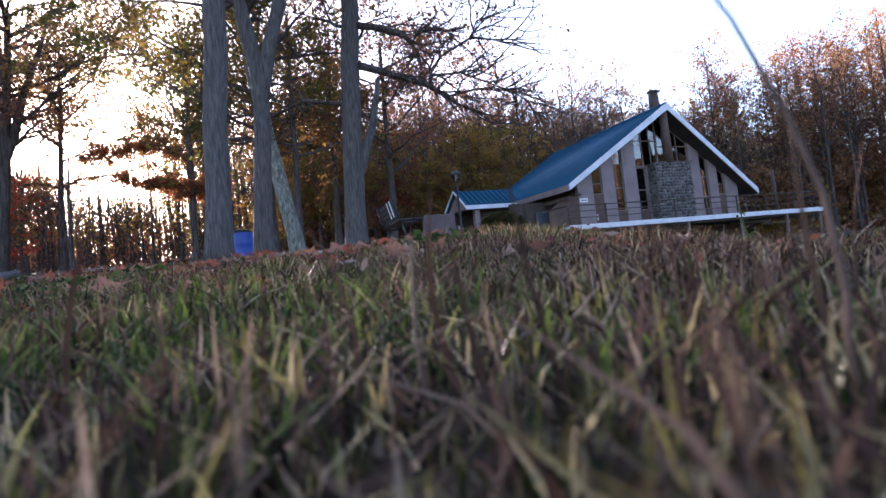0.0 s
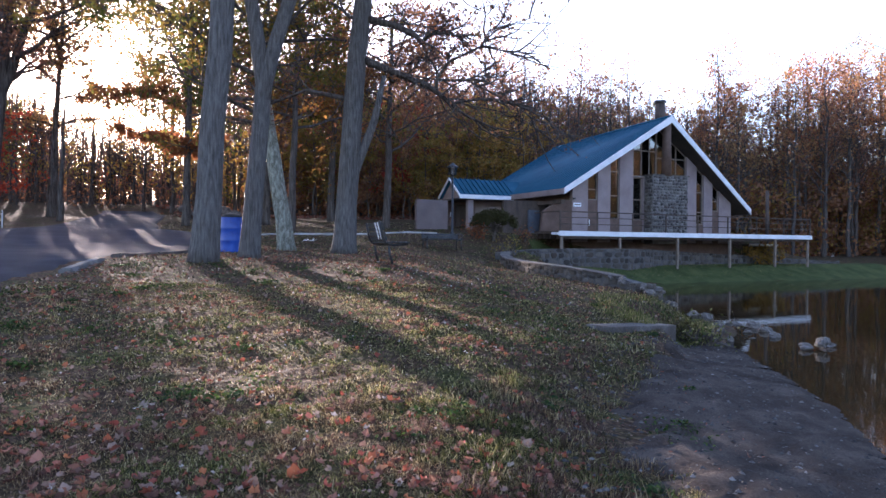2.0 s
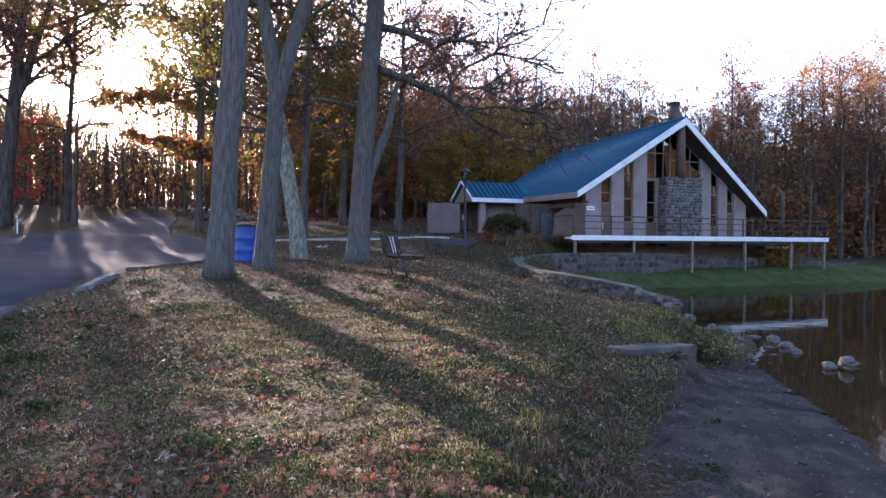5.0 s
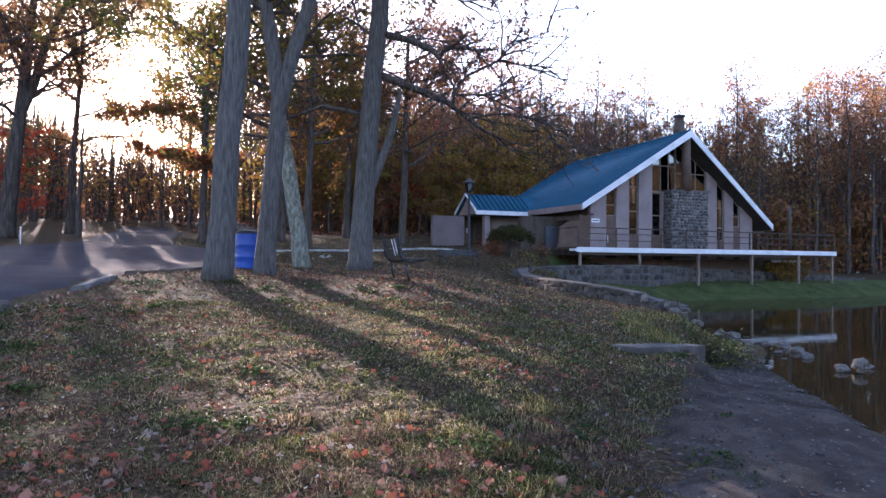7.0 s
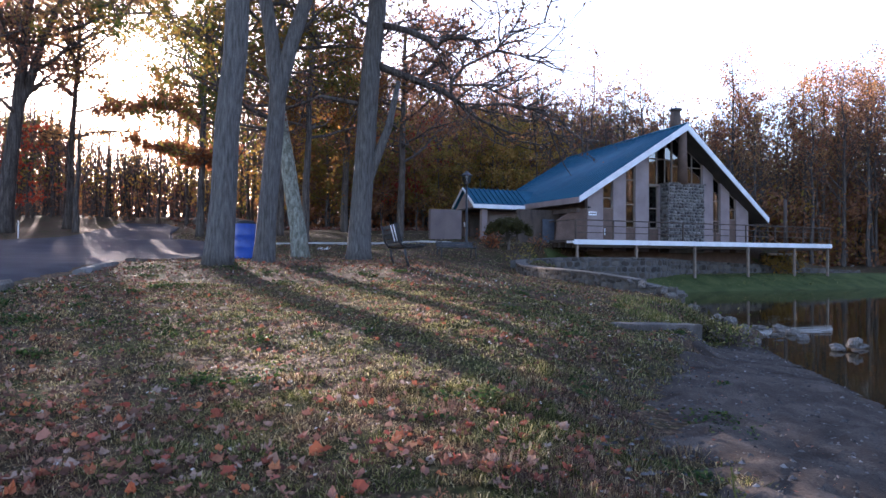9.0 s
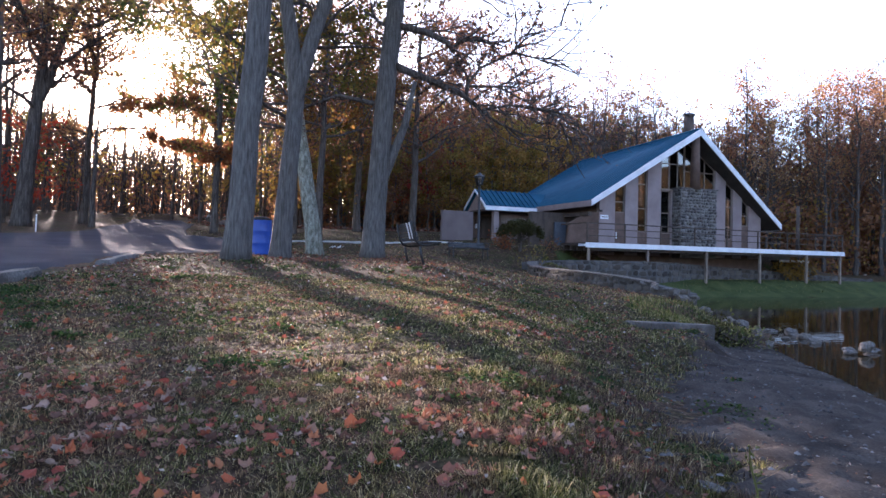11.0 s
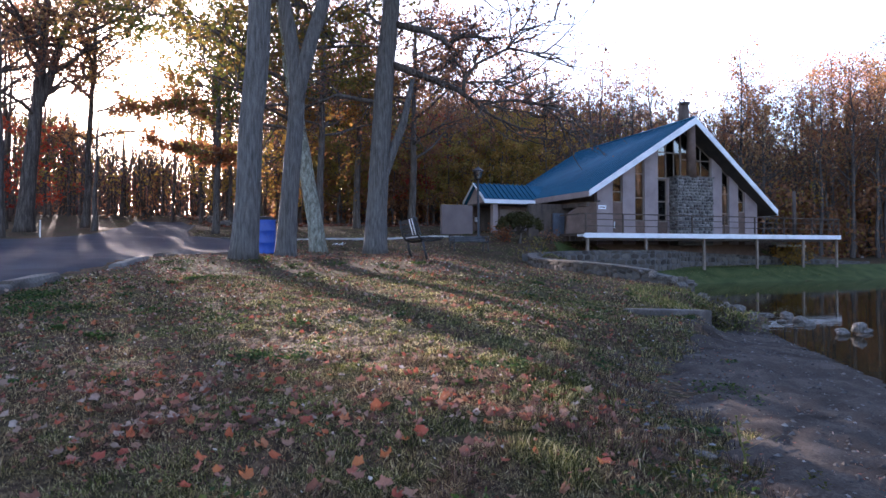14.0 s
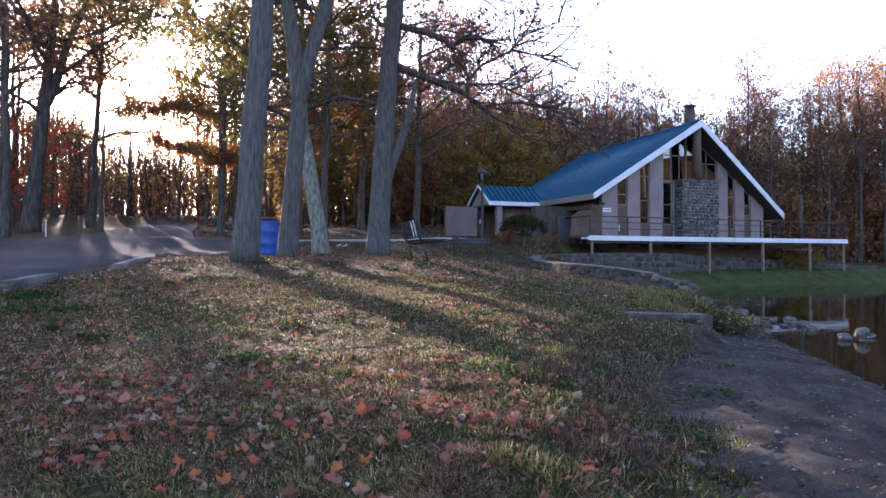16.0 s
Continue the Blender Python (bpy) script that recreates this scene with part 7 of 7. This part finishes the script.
def on_lawn(x, y):
    if y < 9.6 and x > beach_left(y) + q.uniform(-0.5, 0.1):
        return False
    return float(inland(np.array(x), np.array(y))) > 1.2 and x > lot_right(y) + 0.15


def drift(x, y):
    """Where leaves have gathered."""
    k = 0.2 + 0.8 * max(0, noise.noise(Vector((x * 0.45, y * 0.6, 3.0))) + 0.25)
    k *= 0.55 if x > 1.2 + 0.1 * y and y > 5 else (1.3 if x < -0.6 else 1.0)
    k *= 0.35 + 0.65 * min(1, ((x - 0.6) / 1.1) ** 2 + ((y - 5.4) / 1.6) ** 2)
    return k + 0.7 * (((x - 1.95) / 0.9) ** 2 + ((y - 6.2) / 0.4) ** 2 < 1) + 0.5 * (((x + 0.2) / 1.2) ** 2 + ((y - 2.8) / 0.6) ** 2 < 1)


made = 0
while made < 300:
    d, a = 1.25 + 3.4 * q.random() ** 0.8, radians(q.uniform(-30, 42))
    x, y = d * math.sin(a), d * math.cos(a)
    if on_lawn(x, y) and q.random() < drift(x, y):
        ob = new("leaf", singles[made % 9])
        ob.parent = litter
        ob.matrix_local = leaf_pose(x, y, q.uniform(0.05, 0.095))
        made += 1
sh = Shape()
made = 0
while made < 5600:
    d, a = 26 * q.uniform(0.08, 1) ** 0.85, radians(q.uniform(-30, 42))
    x, y = d * math.sin(a), d * math.cos(a)
    if on_lawn(x, y) and q.random() < drift(x, y):
        s = LEAVES[made % 9]
        m = leaf_pose(x, y, q.uniform(0.035, 0.085))
        sh.add([m @ Vector(p) for p in s.v], s.f)
        made += 1
part("leaf_carpet", sh, M["fallen"], litter)
# broken bits of leaf and straw between the blades
g = np.random.default_rng(46)
n = 36000
d, a = 18 * np.sqrt(g.uniform(0.002, 1, n)), np.radians(g.uniform(-30, 42, n))
x, y = d * np.sin(a), d * np.cos(a)
ok = (inland(x, y) > 1.0) & (x > np.array([lot_right(v) for v in y]) + 0.1)
C = np.column_stack([x[ok], y[ok], ground_z(x[ok], y[ok]) + g.uniform(0.01, 0.05, ok.sum())])
n = len(C)
a = g.normal(size=(n, 3)) * (1, 1, 0.3)
a /= np.linalg.norm(a, axis=1)[:, None]
b = np.cross(a, g.normal(size=(n, 3)) * (0.5, 0.5, 1))
b /= np.linalg.norm(b, axis=1)[:, None]
S = (0.004 + 0.013 * g.uniform(0, 1, n) ** 2)[:, None]
v = np.stack([C - a * S, C + b * S * 0.5, C + a * S, C - b * S * 0.5], 1).reshape(-1, 3)
part("leaf_bits", raw_mesh("leaf_bits", v, np.arange(n * 4).reshape(-1, 4), M["fallen"]), None, litter)

STALKS = [(-0.109, 0.498, 0.094), (0.052, 0.495, 0.123), (0.057, 0.434, 0.087), (0.097, 0.458, 0.149), (0.161, 0.500, 0.085), (0.268, 0.464, 0.124), (0.193, 0.414, 0.062), (-0.156, 0.524, 0.112), (-0.010, 0.483, 0.106), (0.206, 0.534, 0.066), (0.210, 0.412, 0.139), (-0.051, 0.449, 0.076)]

# a few tall stalks at the very edge of the lawn, and a flowering weed near the beach
for pts in (((0.190, 0.385), [(0, 0, 0), (0.004, 0, 0.06), (0.0, 0, 0.10), (-0.012, 0, 0.135), (-0.03, 0.0, 0.175), (-0.04, 0, 0.19)]),
            ((0.235, 0.40), [(0, 0, 0), (0.006, 0, 0.05), (0.006, 0, 0.10), (0.0, 0, 0.115)]),
            ((0.03, 0.46), [(0, 0, 0), (-0.004, 0, 0.05), (-0.002, 0, 0.10)])):
    (x, y), way = pts
    st = thing("dry_stalk", (x, y, gz(x, y) - 0.01), "single dry brown grass stalk in the lawn", "grass stalk", "stalks")
    part("stem", Shape().tube(way, [0.0022 - 0.0016 * k / (len(way) - 1) for k in range(len(way))], 6), M["panel"], st)
q = random.Random(83)
for x, y, top in STALKS:
    base_z = gz(x, y) - 0.01
    st = thing("dry_stalk", (x, y, base_z), "tall dry brown blade of grass in the lawn", "grass stalk", "stalks")
    h, lx_, bend = top - base_z, q.uniform(-0.02, 0.02), q.uniform(-0.012, 0.012)
    pts = [(lx_ * u * u + bend * math.sin(3 * u), 0.004 * u, h * u) for u in (0, 0.25, 0.5, 0.75, 1.0)]
    w = q.uniform(0.0016, 0.0034)
    v = [(px + sgn * w * (1 - 0.8 * k / 4), py + 0.0006 * sgn, pz) for k, (px, py, pz) in enumerate(pts) for sgn in (-1, 1)] + [(px, py + 0.0009, pz) for px, py, pz in pts]
    f = [(2 * k, 2 * k + 1, 2 * k + 3, 2 * k + 2) for k in range(4)] + [(2 * k + 1, 10 + k, 11 + k, 2 * k + 3) for k in range(4)] + [(10 + k, 2 * k, 2 * k + 2, 11 + k) for k in range(4)]
    part("blade", Shape().add(v, f), M["dry_blade"], st)
wx, wy = 1.70, 2.80
fl = thing("flowering_weed", (wx, wy, gz(wx, wy) - 0.01), "thin leafy weed with small pale seed heads near the beach", "weed")
stem = [(0, 0, 0), (0.015, 0, 0.10), (-0.01, 0.01, 0.2), (-0.03, 0, 0.30)]
part("stem", Shape().tube(stem, [0.006, 0.005, 0.0045, 0.002], 6), M["weed"], fl)
q = random.Random(52)
for k in range(9):
    z = 0.05 + 0.03 * k
    a, n = q.uniform(0, 6.28), q.uniform(0.03, 0.06)
    c, s_ = math.cos(a) * n, math.sin(a) * n
    part("leaf", Shape().add([(0, 0, z), (c * 0.5 - s_ * 0.3, s_ * 0.5 + c * 0.3, z + 0.012), (c, s_, z + 0.004), (c * 0.5 + s_ * 0.3, s_ * 0.5 - c * 0.3, z + 0.012)], [(0, 1, 2), (0, 2, 3)]), M["weed"], fl)
for x, y, z in ((0.03, 0, 0.19), (-0.03, 0.02, 0.25), (-0.03, 0, 0.30)):
    part("seed_head", Shape().lathe([(0.001, -0.005), (0.005, 0.0), (0.006, 0.005), (0.002, 0.01)], 8, (x, y, z)), M["weed"], fl, "pale dry seed head")
    part("twig", Shape().tube([(-0.005, 0.004, z - 0.05), (x, y, z - 0.004)], [0.0018, 0.0012], 5), M["weed"], fl)
# pale scraps of leaf that stand in for small glints on the lawn
q = random.Random(61)
C, k = [], 0
while k < 620:
    d, a = 13 * math.sqrt(q.uniform(0.012, 1)), radians(q.uniform(-30, 38))
    x, y = d * math.sin(a), d * math.cos(a)
    if on_lawn(x, y):
        m = leaf_pose(x, y, q.uniform(0.006, 0.014) * (1 + 0.08 * d), 0.008)
        C += [m @ Vector(p) for p in ((-0.7, -0.4, 0.1), (0.1, -0.5, 0.0), (0.8, 0.1, 0.2), (0.0, 0.6, 0.35))]
        k += 1
part("leaf_scraps", raw_mesh("leaf_scraps", np.array([tuple(p) for p in C]), np.arange(len(C)).reshape(-1, 4), M["pale"]), None, litter)
